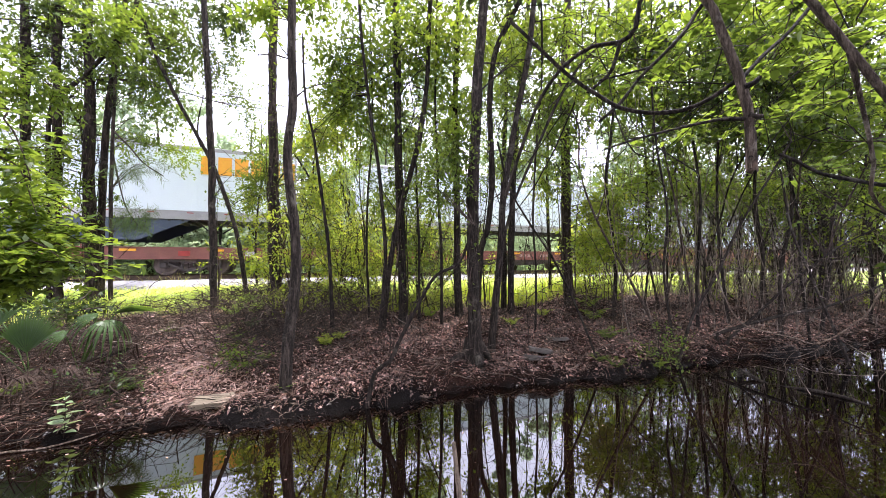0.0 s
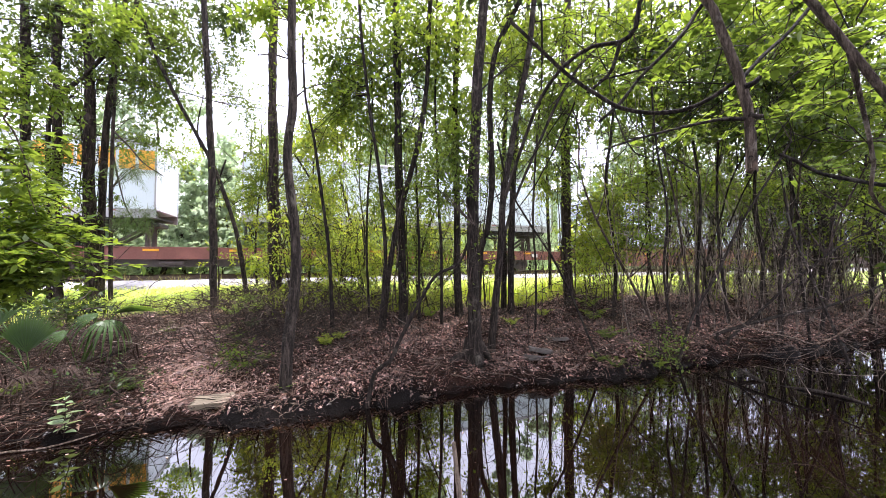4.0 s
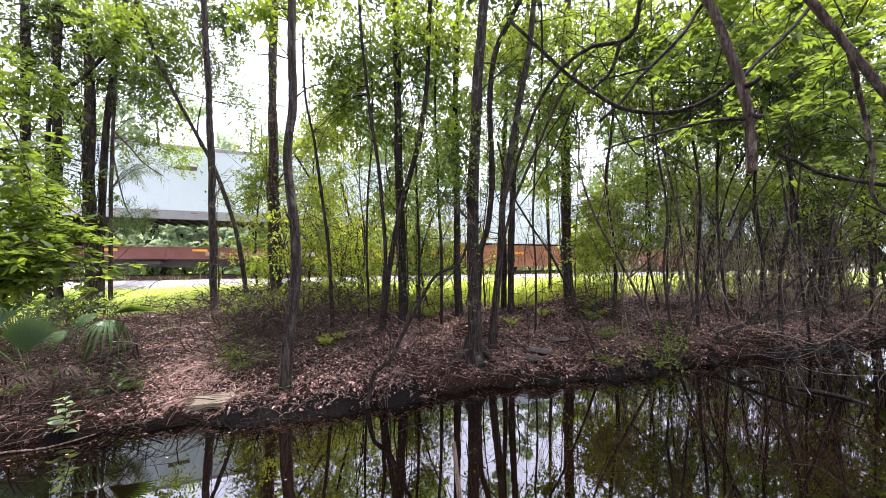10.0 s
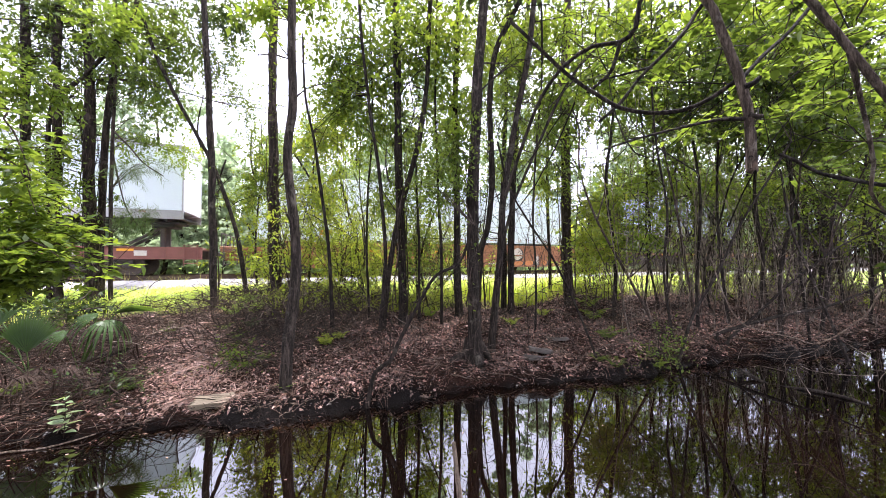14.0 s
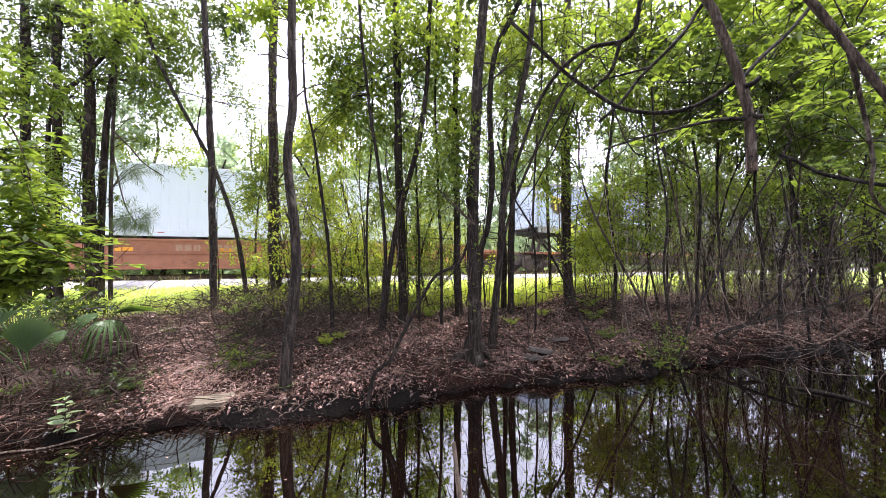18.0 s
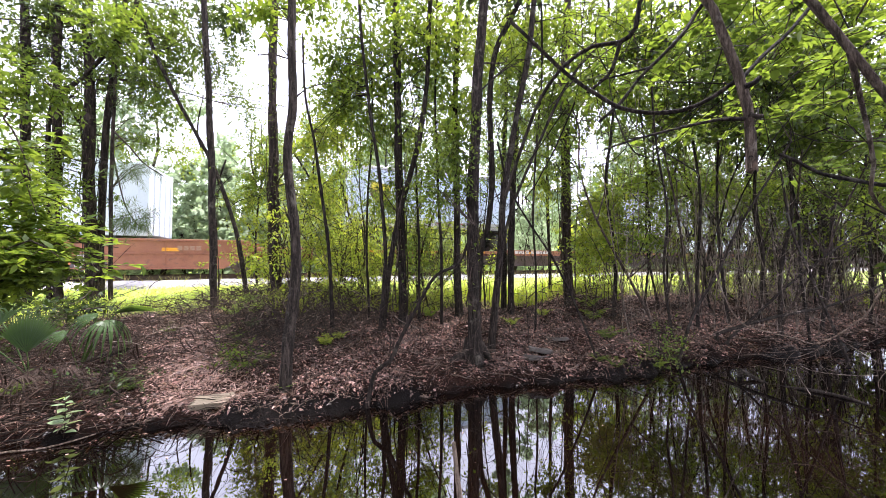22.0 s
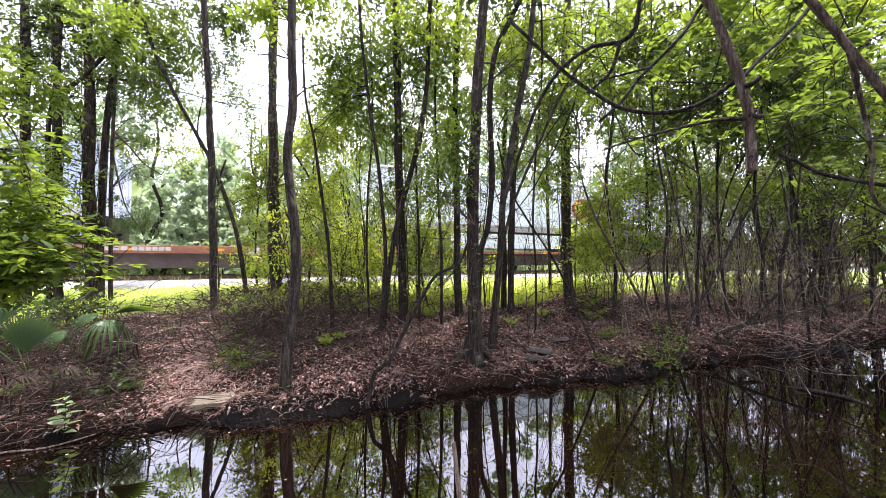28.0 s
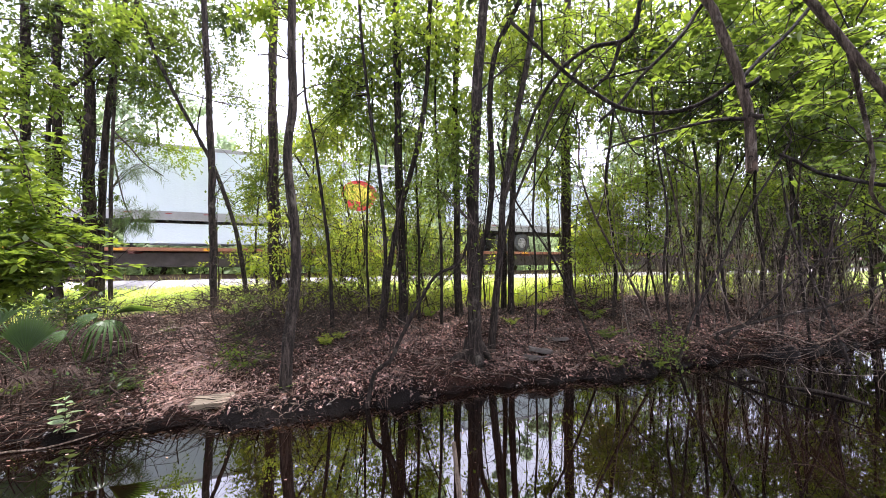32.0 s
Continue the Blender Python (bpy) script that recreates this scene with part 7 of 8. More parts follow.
def sticks(name, label, rng, p, reach, thick, lift, material):
    """Thin crooked sticks lying about or standing up."""
    way = flat_ways(rng, len(p), lift)
    way[:, 2] = np.abs(way[:, 2])
    way /= np.linalg.norm(way, axis=1)[:, None]
    ln = reach * (0.25 + rng.random(len(p)) ** 2)
    bend = unit(rng, len(p)) * (ln * 0.12)[:, None]
    rows = [p + np.array([0, 0, 0.01]), p + way * (ln * 0.35)[:, None] + bend, p + way * (ln * 0.7)[:, None] + bend * 0.4, p + way * ln[:, None] - np.array([0, 0, 0.03])]
    side = np.cross(way, unit(rng, len(p)))
    side /= np.linalg.norm(side, axis=1)[:, None]
    third = np.cross(way, side)
    tri = [side, -0.5 * side + 0.87 * third, -0.5 * side - 0.87 * third]
    th = thick * (0.5 + rng.random(len(p)))
    v = np.stack([c + t * (th * w)[:, None] for c, w in zip(rows, (1, 0.85, 0.65, 0.3)) for t in tri], 1).reshape(-1, 3)
    f = []
    for j in range(3):
        for k in range(3):
            f.append([j * 3 + k, j * 3 + (k + 1) % 3, j * 3 + 3 + (k + 1) % 3, j * 3 + 3 + k])
    f = (np.arange(len(p))[:, None, None] * 12 + np.array(f)[None]).reshape(-1, 4)
    return tagged(sheet(name, v, f, material), label, "twigs", kind="stuff")


p = on_ground(12000, rng, -10, 17, 3.0, 17, lambda x, y, v, r: (v > 0.0) & (v < 7.5) & (r < 0.45 + 0.55 * np.exp(-((x + 4.8) ** 2 + (y - 9.2) ** 2) / 6)))
sticks("fallen_twigs", "grey-brown fallen twigs on the bank", rng, p, 0.85, 0.006, 0.2, DEAD_WOOD)
p = on_ground(6500, rng, -8.5, 5, 6.3, 12.5, lambda x, y, v, r: (v > 2.4) & (v < 6.6) & (r < np.exp(-((x + 4.6) ** 2 + (y - 9.6) ** 2) / 3.5) + 0.1))
q = on_ground(9000, rng, -9, -2.8, 2.6, 7.2, lambda x, y, v, r: (v > 0.15) & (v < 3.4) & (x / y < -0.84) & (r < 0.4))
q2 = on_ground(5000, rng, -6.5, -1.5, 4.6, 9.5, lambda x, y, v, r: (v > 0.8) & (x / y > -0.66) & (r < 1.1 * np.exp(-((x + 3.7) ** 2 + (y - 7.2) ** 2) / 2.6)))
q3 = on_ground(5000, rng, 1, 11, 5.6, 10.5, lambda x, y, v, r: (v > 0.1) & (v < 2.6) & (r < 0.3))
p = np.vstack([p, q, q3])
sticks("brush_pile", "heap of tangled dry vines and sticks on the mound", rng, q2, 1.1, 0.006, 0.4, TWIG)
sticks("brush_pile", "tangled brown brush on the bank", rng, p, 0.85, 0.0065, 0.4, TWIG)
p = on_ground(60000, rng, -8, 15, 2.8, 11, lambda x, y, v, r: (v > -0.07) & (v < 0.45) & (r < 0.5))
p[:, 2] = np.maximum(p[:, 2], 0.0)
sticks("bank_debris", "dark wet sticks and roots along the waterline", rng, p, 0.5, 0.006, 0.22, WET_WOOD)

p = on_ground(60000, rng, -8, 14, 2.8, 10, lambda x, y, v, r: (v > -0.05) & (v < 0.3) & (r < 0.35))
p[:, 2] = np.maximum(p[:, 2], 0.0) + 0.006
sz = 0.03 + 0.05 * rng.random(len(p)) ** 2
WET_LEAF = leaf("sodden_leaf", [(0.006, 0.003, 0.0025), (0.02, 0.009, 0.007), (0.06, 0.028, 0.02)], 0.35, 0.05)
tagged(sheet("wet_leaves", *petals(p, flat_ways(rng, len(p)), np.array([0, 0, 1.0]) + rng.normal(0, 0.5, (len(p), 3)), sz, sz * 0.55, 0.3, 0.25), WET_LEAF), "dark sodden leaves plastered on the muddy edge", "leaf litter", kind="stuff")

# thin upright stems and vines tangled through the thicket
p = on_ground(12000, rng, -6, 19, 6.0, 19, lambda x, y, v, r: (v > 0.4) & (v < 7.0) & (r < np.where(x / y > 0.6, 0.09, np.where(x / y > -0.3, 0.06, 0.0))))


def tangle(name, label, p, rng, height, thick, material, waver=0.17):
    n = len(p)
    lean = rng.normal(0, waver * 1.2, (n, 2))
    ln = height * (0.35 + 0.65 * rng.random(n))
    rows, q = [], p.copy()
    drift = lean.copy()
    for k in range(7):
        rows.append(q.copy())
        drift = drift + rng.normal(0, waver, (n, 2))
        q = q + np.concatenate([drift, np.ones((n, 1))], 1) * (ln / 6)[:, None]
    side = np.tile(np.array([[1.0, 0, 0]]), (n, 1))
    third = np.tile(np.array([[0, 1.0, 0]]), (n, 1))
    tri = [side, -0.5 * side + 0.87 * third, -0.5 * side - 0.87 * third]
    th = thick * (0.4 + rng.random(n) ** 2 * 1.4)
    v = np.stack([c + t * (th * (1 - 0.11 * w))[:, None] for w, c in enumerate(rows) for t in tri], 1).reshape(-1, 3)
    f = [[j * 3 + k, j * 3 + (k + 1) % 3, j * 3 + 3 + (k + 1) % 3, j * 3 + 3 + k] for j in range(6) for k in range(3)]
    f = (np.arange(n)[:, None, None] * 21 + np.array(f)[None]).reshape(-1, 4)
    return tagged(sheet(name, v, f, material, smooth=True), label, "stems", kind="stuff")


def crossing(name, label, p, rng, reach, thick, material):
    """Thin curved twigs crossing one another through the air of the thicket."""
    n = len(p)
    way = unit(rng, n) * np.array([1, 0.8, 0.8])
    sag = unit(rng, n) * 0.25
    ln = reach * (0.3 + 0.9 * rng.random(n) ** 1.5)
    rows = [p + way * (ln * (t - 0.5))[:, None] + sag * (ln * 4 * t * (1 - t))[:, None] for t in (0, 0.2, 0.4, 0.6, 0.8, 1.0)]
    side = np.cross(way, unit(rng, n))
    side /= np.linalg.norm(side, axis=1)[:, None]
    third = np.cross(way, side)
    third /= np.linalg.norm(third, axis=1)[:, None]
    tri = [side, -0.5 * side + 0.87 * third, -0.5 * side - 0.87 * third]
    th = thick * (0.4 + rng.random(n) ** 2 * 1.3)
    v = np.stack([c + t * (th * (1 - 0.13 * w))[:, None] for w, c in enumerate(rows) for t in tri], 1).reshape(-1, 3)
    f = [[j * 3 + k, j * 3 + (k + 1) % 3, j * 3 + 3 + (k + 1) % 3, j * 3 + 3 + k] for j in range(5) for k in range(3)]
    f = (np.arange(n)[:, None, None] * 18 + np.array(f)[None]).reshape(-1, 4)
    return tagged(sheet(name, v, f, material, smooth=True), label, "twigs", kind="stuff")


p3 = on_ground(16000, rng, 2, 17, 6.0, 17, lambda x, y, v, r: (v > 0.2) & (v < 6.5) & (x / y > 0.42) & (r < np.where(x / y > 0.62, 0.2, 0.13)))
p3[:, 2] += rng.random(len(p3)) ** 1.4 * 5.5
crossing("thicket_twigs", "fine grey-brown twigs crossing through the thicket", p3, rng, 1.9, 0.006, TWIG)
p7 = on_ground(15000, rng, 3, 15, 6.0, 15, lambda x, y, v, r: (v > 0.1) & (v < 4.5) & (x / y > 0.5) & (r < 0.2))
p7[:, 2] += rng.random(len(p7)) ** 1.5 * 3.6
crossing("dead_twigs", "dry grey twigs laced through the shaded thicket", p7, rng, 1.5, 0.006, GREY_TWIG)
p8 = np.stack([rng.uniform(5.0, 7.4, 150), rng.uniform(4.9, 6.2, 150), rng.uniform(0.3, 2.2, 150)], -1)
crossing("dead_twigs", "pale bare twigs reaching over the water", p8, rng, 1.1, 0.0045, GREY_TWIG)
p9 = on_ground(9000, rng, -7.5, 5, 5.0, 12.0, lambda x, y, v, r: (v > 0.5) & (v < 6.2) & (r < 0.9 * np.exp(-((x + 4.0) ** 2 + (y - 8.2) ** 2) / 3.2) + 0.5 * np.exp(-((x + 1.6) ** 2 + (y - 9.3) ** 2) / 1.6) + 0.5 * np.exp(-((x - 3.9) ** 2 + (y - 9.6) ** 2) / 1.2) + 0.03))
p9[:, 2] += rng.random(len(p9)) ** 1.7 * 0.55
crossing("brush_tangle", "arching dry vines heaped over the mound", p9, rng, 1.0, 0.009, TWIG)
pa = p9[::3] + rng.normal(0, 0.1, p9[::3].shape)
crossing("brush_tangle", "bleached dry vines heaped over the mound", pa, rng, 0.9, 0.0075, GREY_TWIG)
pb = on_ground(9000, rng, -8.5, -2.8, 3.2, 7.4, lambda x, y, v, r: (v > 0.1) & (v < 3.2) & (x / y < -0.82) & (r < 0.28))
pb[:, 2] += rng.random(len(pb)) ** 1.6 * 0.4
crossing("brush_tangle", "brown dead fronds and vines matted on the shaded bank", pb, rng, 0.7, 0.0085, DEAD_FROND)
p6 = on_ground(2400, rng, -4, 6, 5.5, 12.5, lambda x, y, v, r: (v > 0.5) & (v < 6.2) & (x / y > -0.36) & (x / y < 0.6) & (r < 0.45))
p6[:, 2] += 0.1 + rng.random(len(p6)) ** 1.6 * 2.8
crossing("understory_twigs", "fine brown twigs and dead stems between the trunks", p6, rng, 1.3, 0.0048, TWIG)
p4 = np.stack([np.zeros(260), rng.uniform(2.9, 4.6, 260), rng.uniform(2.9, 5.4, 260)], -1)
p4[:, 0] = p4[:, 1] * rng.uniform(0.15, 1.25, 260)
crossing("overhead_twigs", "thin dark bare twigs hanging from the overhead boughs", p4, rng, 1.6, 0.0055, BARK)
p5 = np.stack([rng.uniform(-12.5, -5.0, 150), rng.uniform(7.5, 10.5, 150), rng.uniform(5.4, 10.5, 150)], -1)
crossing("canopy_twigs", "thin bare twigs among the pine crowns", p5, rng, 1.8, 0.006, BARK)
tangle("thicket_stems", "thin bare stems and vines crowding the thicket", p, rng, 6.5, 0.0075, TWIG)
# slim stems in the paler twig colour, which carries the light on them
pc = on_ground(5000, rng, 3, 17, 6.5, 17, lambda x, y, v, r: (v > 0.5) & (v < 6.5) & (x / y > 0.4) & (r < np.where(x / y > 0.6, 0.15, 0.09)))
tangle("grey_stems", "straight slim stems in the thicket, coloured pale grey as if lit", pc, rng, 7.0, 0.011, GREY_TWIG, 0.055)
hang = np.stack([rng.uniform(-12.5, -9.9, 24), rng.uniform(8.6, 10.2, 24), rng.uniform(2.8, 6.0, 24)], -1)
tangle("hanging_vines", "thin dry vines hanging round the pine trunks", hang, rng, 3.5, 0.005, TWIG)

# grass of the verge
p = on_ground(240000, rng, -17, 22, 6, 24, lambda x, y, v, r: (v > 4.6 + 0.9 * np.sin(1.6 * x) * np.sin(1.1 * y)) & (v < 10.2) & (x / y < 0.85) & (r < np.clip(7.5 / y, 0.2, 1) ** 1.4))
h = 0.06 + 0.16 * rng.random(len(p)) ** 2
tagged(sheet("grass", *petals(p, np.concatenate([rng.normal(0, 0.4, (len(p), 2)), np.ones((len(p), 1))], 1), unit(rng, len(p)), h, 0.012, 0.1, 0.15, 0.3), GRASS), "bright mown grass of the verge", "grass", kind="stuff")
p = on_ground(48000, rng, -5, 9, 8.0, 17, lambda x, y, v, r: (v > 3.9 + 0.5 * np.sin(2 * x)) & (v < 7.2) & (x / y > -0.5) & (x / y < 0.5) & (r < 0.35 + 0.3 * np.sin(1.7 * x) * np.sin(1.1 * y)))
hw = 0.12 + 0.4 * rng.random(len(p)) ** 2
tagged(sheet("verge_weeds", *petals(p, np.concatenate([rng.normal(0, 0.35, (len(p), 2)), np.ones((len(p), 1))], 1), unit(rng, len(p)), hw, 0.02 + 0.03 * rng.random(len(p)), 0.1, 0.25, 0.4), LEAF_LIME), "tall lime-green weeds at the edge of the wood", "weeds", kind="stuff")
q = np.array([TRACK @ Vector((rng.uniform(-16, 34), rng.uniform(-3.9, -1.6), -0.2)) for k in range(1500)])
hh = 0.15 + 0.45 * rng.random(len(q)) ** 2
DRY_GRASS = leaf("dry_stalk", [(0.2, 0.17, 0.08), (0.34, 0.3, 0.17), (0.2, 0.26, 0.08)], 0.7, 0.3)
tagged(sheet("trackside_weeds", *petals(q, np.concatenate([rng.normal(0, 0.3, (len(q), 2)), np.ones((len(q), 1))], 1), unit(rng, len(q)), hh, 0.02, 0.1, 0.3, 0.3), DRY_GRASS), "dry stalks and weeds beside the rails", "weeds", kind="stuff")


# leaves and specks afloat near the far edge
rng = np.random.default_rng(77)
fx = rng.uniform(-6, 10, 420)
fy = WATER_AT + WATER_SLOPE * fx - 0.1 - rng.random(420) ** 2.2 * 3.4
# extra specks crowded along the left shore stand in for glints of sky
fx[:160] = rng.uniform(-5.2, -2.0, 160)
fy[:160] = WATER_AT + WATER_SLOPE * fx[:160] - 0.06 - rng.random(160) ** 2 * 0.5
fp = np.stack([fx, fy, np.full(420, 0.004)], -1)
fs = 0.012 + 0.03 * rng.random(420) ** 3
tagged(sheet("floating_leaves", *petals(fp, flat_ways(rng, 420, 0.02), np.array([0, 0, 1.0]) + rng.normal(0, 0.05, (420, 3)), fs, fs * 0.6, 0.05, 0.0), DRY_LEAF), "small leaves afloat on the dark water, some standing in for shore glints", "floating leaves", kind="stuff")


# ---- palmettos, ferns and small plants ----
def strip_mesh(name, length, width, droop, material, steps=6, fold=0.35):
    """A creased tapering blade along +y."""
    v, f = [], []
    for k in range(steps + 1):
        t = k / steps
        w = width * (0.35 + 1.3 * t if t < 0.4 else 0.87 * (1 - ((t - 0.4) / 0.6) ** 2) + 0.02) * 0.5
        y, z = length * (t - 0.25 * droop * t ** 3), -length * droop * t ** 2.5
        v += [(-w, y, z + w * fold), (0, y, z), (w, y, z + w * fold)]
        if k:
            a = 3 * (k - 1)
            f += [(a, a + 1, a + 4, a + 3), (a + 1, a + 2, a + 5, a + 4)]
    me = bpy.data.meshes.new(name)
    me.from_pydata(v, [], f)
    me.materials.append(material)
    return me


LEAFLETS = [strip_mesh("leaflet", 1.0, w, d, PALM) for w, d in ((0.085, 0.06), (0.075, 0.4), (0.06, 1.0))]


DEAD_LEAFLETS = [strip_mesh("leaflet", 1.0, 0.032, d, DEAD_FROND) for d in (0.2, 0.7, 1.2)]


def palmetto(base, label, fronds, blades_of=None, stem=None):
    """Fan palms: each frond is (hub, way it points, facing, radius, droop kind, number of leaflets, spread of the fan)."""
    ob = tagged(new("palmetto"), label, "palmetto", "palmettos on the bank")
    ob.location = base
    b = Vector(base)
    for hub, way, face, radius, kind, n, spread in fronds:
        hub = Vector(hub) - b
        v, f = tube([(0, 0, -0.03), tuple(hub * 0.55 + Vector((0, 0, 0.04))), tuple(hub)], [0.012, 0.007], 6, 0.08, 0.05)
        stalk = sheet("frond", v, f, stem or PALM, ob, smooth=True)
        y = Vector(way).normalized()
        z = (Vector(face) - Vector(face).dot(y) * y).normalized()
        frame3 = Matrix((y.cross(z), y, z)).transposed()
        for k in range(n):
            a = (k / (n - 1) - 0.5) * spread
            turn = frame3 @ Matrix.Rotation(a, 3, "Z") @ Matrix.Rotation(0.12 * math.sin(k * 2.1), 3, "Y")
            o = new("leaflet", (blades_of or LEAFLETS)[kind])
            o.parent = stalk
            s = radius * (1 - 0.22 * abs(a) / 1.8)
            o.matrix_basis = Matrix.Translation(hub) @ turn.to_4x4() @ Matrix.Diagonal((s * 1.15, s, s, 1))
    return ob




def fern(base, label, size, material, seed):
    """A tuft of pinnate fronds, each a part."""
    rng = np.random.default_rng(seed)
    ob = tagged(new("fern"), label, "fern", "ferns and seedlings")
    ob.location = base
    for k in range(7):
        a = k * 0.9 + rng.random()
        out = np.array([math.cos(a), math.sin(a), 0])
        n = 11
        t = np.linspace(0.15, 1, n)
        ln = size * rng.uniform(0.7, 1.15)
        mid = out[None] * (t * ln * 0.75)[:, None] + np.array([0, 0, 1.0])[None] * (ln * (0.9 * t - 0.45 * t ** 2.5))[:, None]
        side = np.cross(out, [0, 0, 1.0])
        p = np.vstack([mid, mid])
        w = np.vstack([side + out * 0.5 + np.zeros((n, 3)), -side + out * 0.5 + np.zeros((n, 3))]) + rng.normal(0, 0.12, (2 * n, 3))
        sz = np.tile(size * 0.3 * (1.15 - t * 0.8), 2)
        v, f = petals(p, w, np.array([0, 0, 1.0]) + rng.normal(0, 0.35, (2 * n, 3)), sz, sz * 0.3)
        sv, sf = tube([(0, 0, -0.02), tuple(mid[5]), tuple(mid[-1])], [0.0035, 0.0015], 4, 0.1, 0)
        sheet("frond", *merged([(v, f), (sv, sf)]), material, ob)
    return ob


def oval_mesh(name, material, fat=0.42, wave=0.0):
    """A broad pointed leaf of unit length along +y, creased along its midrib."""
    prof = [(0.0, 0.02), (0.12, 0.5), (0.32, 1.0), (0.55, 0.93), (0.78, 0.52), (1.0, 0.0)]
    v, f = [], []
    for k, (t, w) in enumerate(prof):
        w = w * fat * 0.5
        z = -0.16 * t ** 2 + wave * math.sin(9 * t)
        v += [(-w, t, z + w * 0.3), (0, t, z), (w, t, z + w * 0.3)]
        if k:
            a = 3 * (k - 1)
            f += [(a, a + 1, a + 4, a + 3), (a + 1, a + 2, a + 5, a + 4)]
    me = bpy.data.meshes.new(name)
    me.from_pydata(v, [], f)
    me.polygons.foreach_set("use_smooth", [True] * len(f))
    me.materials.append(material)
    return me


OVALS = {}


def put_leaf(parent, at, way, size, material, rng):
    if material not in OVALS:
        OVALS[material] = [oval_mesh("leaf", material, 0.5, 0.01), oval_mesh("leaf", material, 0.58, 0.02), oval_mesh("leaf", material, 0.42, 0.015)]
    o = new("leaf", OVALS[material][rng.integers(0, 3)])
    o.parent = parent
    y = Vector(way).normalized()
    z = Vector((rng.normal(0, 0.35), rng.normal(0, 0.35), 1.0))
    z = (z - z.dot(y) * y).normalized()
    o.matrix_basis = Matrix.Translation(at) @ Matrix((y.cross(z), y, z)).transposed().to_4x4() @ Matrix.Diagonal((size, size, size, 1))


def broadleaf(base, label, n, height, size, material, seed):
    rng = np.random.default_rng(seed)
    ob = tagged(new("broadleaf_plant"), label, "plant")
    ob.location = base
    v, f = tube([(0, 0, -0.05), (0.02, 0, height * 0.5), (-0.01, 0.02, height)], [0.005, 0.002], 5, 0.06, 0.05)
    sheet("stem", v, f, TWIG, ob, smooth=True)
    for k in range(n):
        h = height * (0.15 + 0.85 * k / n)
        a = k * 2.4
        put_leaf(ob, (0.01, 0, h), (math.cos(a), math.sin(a), 0.25), size * rng.uniform(0.8, 1.4) * (1.2 - 0.4 * k / n), material, rng)
    return ob


def leafy_bough(line, n, size, material, seed, dense=0, under=None):
    """A leafy branch reaching in over the bank, every leaf a part."""
    rng = np.random.default_rng(seed)
    base = np.asarray(line[0], float)
    ob = tagged(new("leafy_bough"), "leafy green bough reaching over the bank", "branch", "leafy boughs")
    ob.location = base
    c, r = spline(np.asarray(line, float) - base, [0.011, 0.003], 0.08)
    sheet("stem", *tube(np.asarray(line, float) - base, [0.009, 0.003], 6, 0.08, 0.08, 0, rng), TWIG, ob, smooth=True)
    twig = []
    spots = []
    for k in range(max(5, n // 6)):
        i = rng.integers(int(len(c) * 0.45), len(c))
        d = unit(rng, 1)[0] * np.array([1, 0.7, 0.55])
        e = c[i] + d * rng.uniform(0.12, 0.36)
        twig.append(tube([c[i], (c[i] + e) / 2 + rng.normal(0, 0.02, 3), e], [0.003, 0.0015], 4, 0.08, 0, 0, rng))
        spots += [(c[i] + (e - c[i]) * t, e - c[i]) for t in (0.35, 0.55, 0.7, 0.85, 0.95, 1.0)]
    tagged(sheet("twig", *merged(twig), TWIG, ob), kind="stuff")
    for k in range(n):
        at, d = spots[k % len(spots)]
        w = d / np.linalg.norm(d) * 0.6 + unit(rng, 1)[0] * np.array([0.9, 0.9, 0.4])
        put_leaf(ob, tuple(at), tuple(w), size * rng.uniform(0.7, 1.3), material, rng)
    if dense:
        # finer side twigs in flat layers, too many to pick apart
        i = rng.integers(int(len(c) * 0.5), int(len(c) * 0.93), dense)
        d = unit(rng, dense) * np.array([1, 0.9, 0.3])
        a, ln = c[i] + rng.normal(0, 0.04, (dense, 3)), rng.uniform(0.12, 0.3, dense)
        t = np.linspace(0.3, 1, 7)
        p = (a[:, None] + d[:, None] * (ln[:, None] * t)[..., None] - np.array([0, 0, 0.12]) * (ln[:, None] * t ** 2)[..., None]).reshape(-1, 3)
        w = np.repeat(d, 7, 0) * 0.7 + np.cross(np.repeat(d, 7, 0), [0, 0, 1.0]) * np.tile([1, -1, 1, -1, 1, -1, 0], dense)[:, None] + rng.normal(0, 0.2, (7 * dense, 3))
        s = size * rng.uniform(0.5, 1.1, 7 * dense)
        tagged(sheet("foliage", *petals(p, w, np.array([0, 0, 1.0]) + rng.normal(0, 0.3, (7 * dense, 3)), s, s * 0.55), under, ob), kind="stuff")
    return ob


def plank(at):
    """A short thick board with a splintered end."""
    bm = bmesh.new()
    front = [(-0.23, -0.09), (0.16, -0.1), (0.22, -0.05), (0.23, 0.04), (0.19, 0.1), (-0.2, 0.1), (-0.23, 0.07), (-0.17, 0.05), (-0.23, 0.02), (-0.18, 0.0), (-0.24, -0.03), (-0.19, -0.05)]
    lo = [bm.verts.new((x, y, -0.04)) for x, y in front]
    hi = [bm.verts.new((x, y, 0.03)) for x, y in front]
    bm.faces.new(lo[::-1])
    bm.faces.new(hi)
    for k in range(len(front)):
        bm.faces.new((lo[k], lo[(k + 1) % len(front)], hi[(k + 1) % len(front)], hi[k]))
    bmesh.ops.recalc_face_normals(bm, faces=bm.faces)
    ob = part("weathered_board", bm, BOARD_WOOD)
    ob.matrix_basis = pose(at[0], at[1] + 0.06, at[2] + 0.07, 12, -3, 10) @ Matrix.Diagonal((1.15, 1.15, 1.15, 1))
    tagged(ob, "short weathered grey board with a splintered end at the waterline", "board")


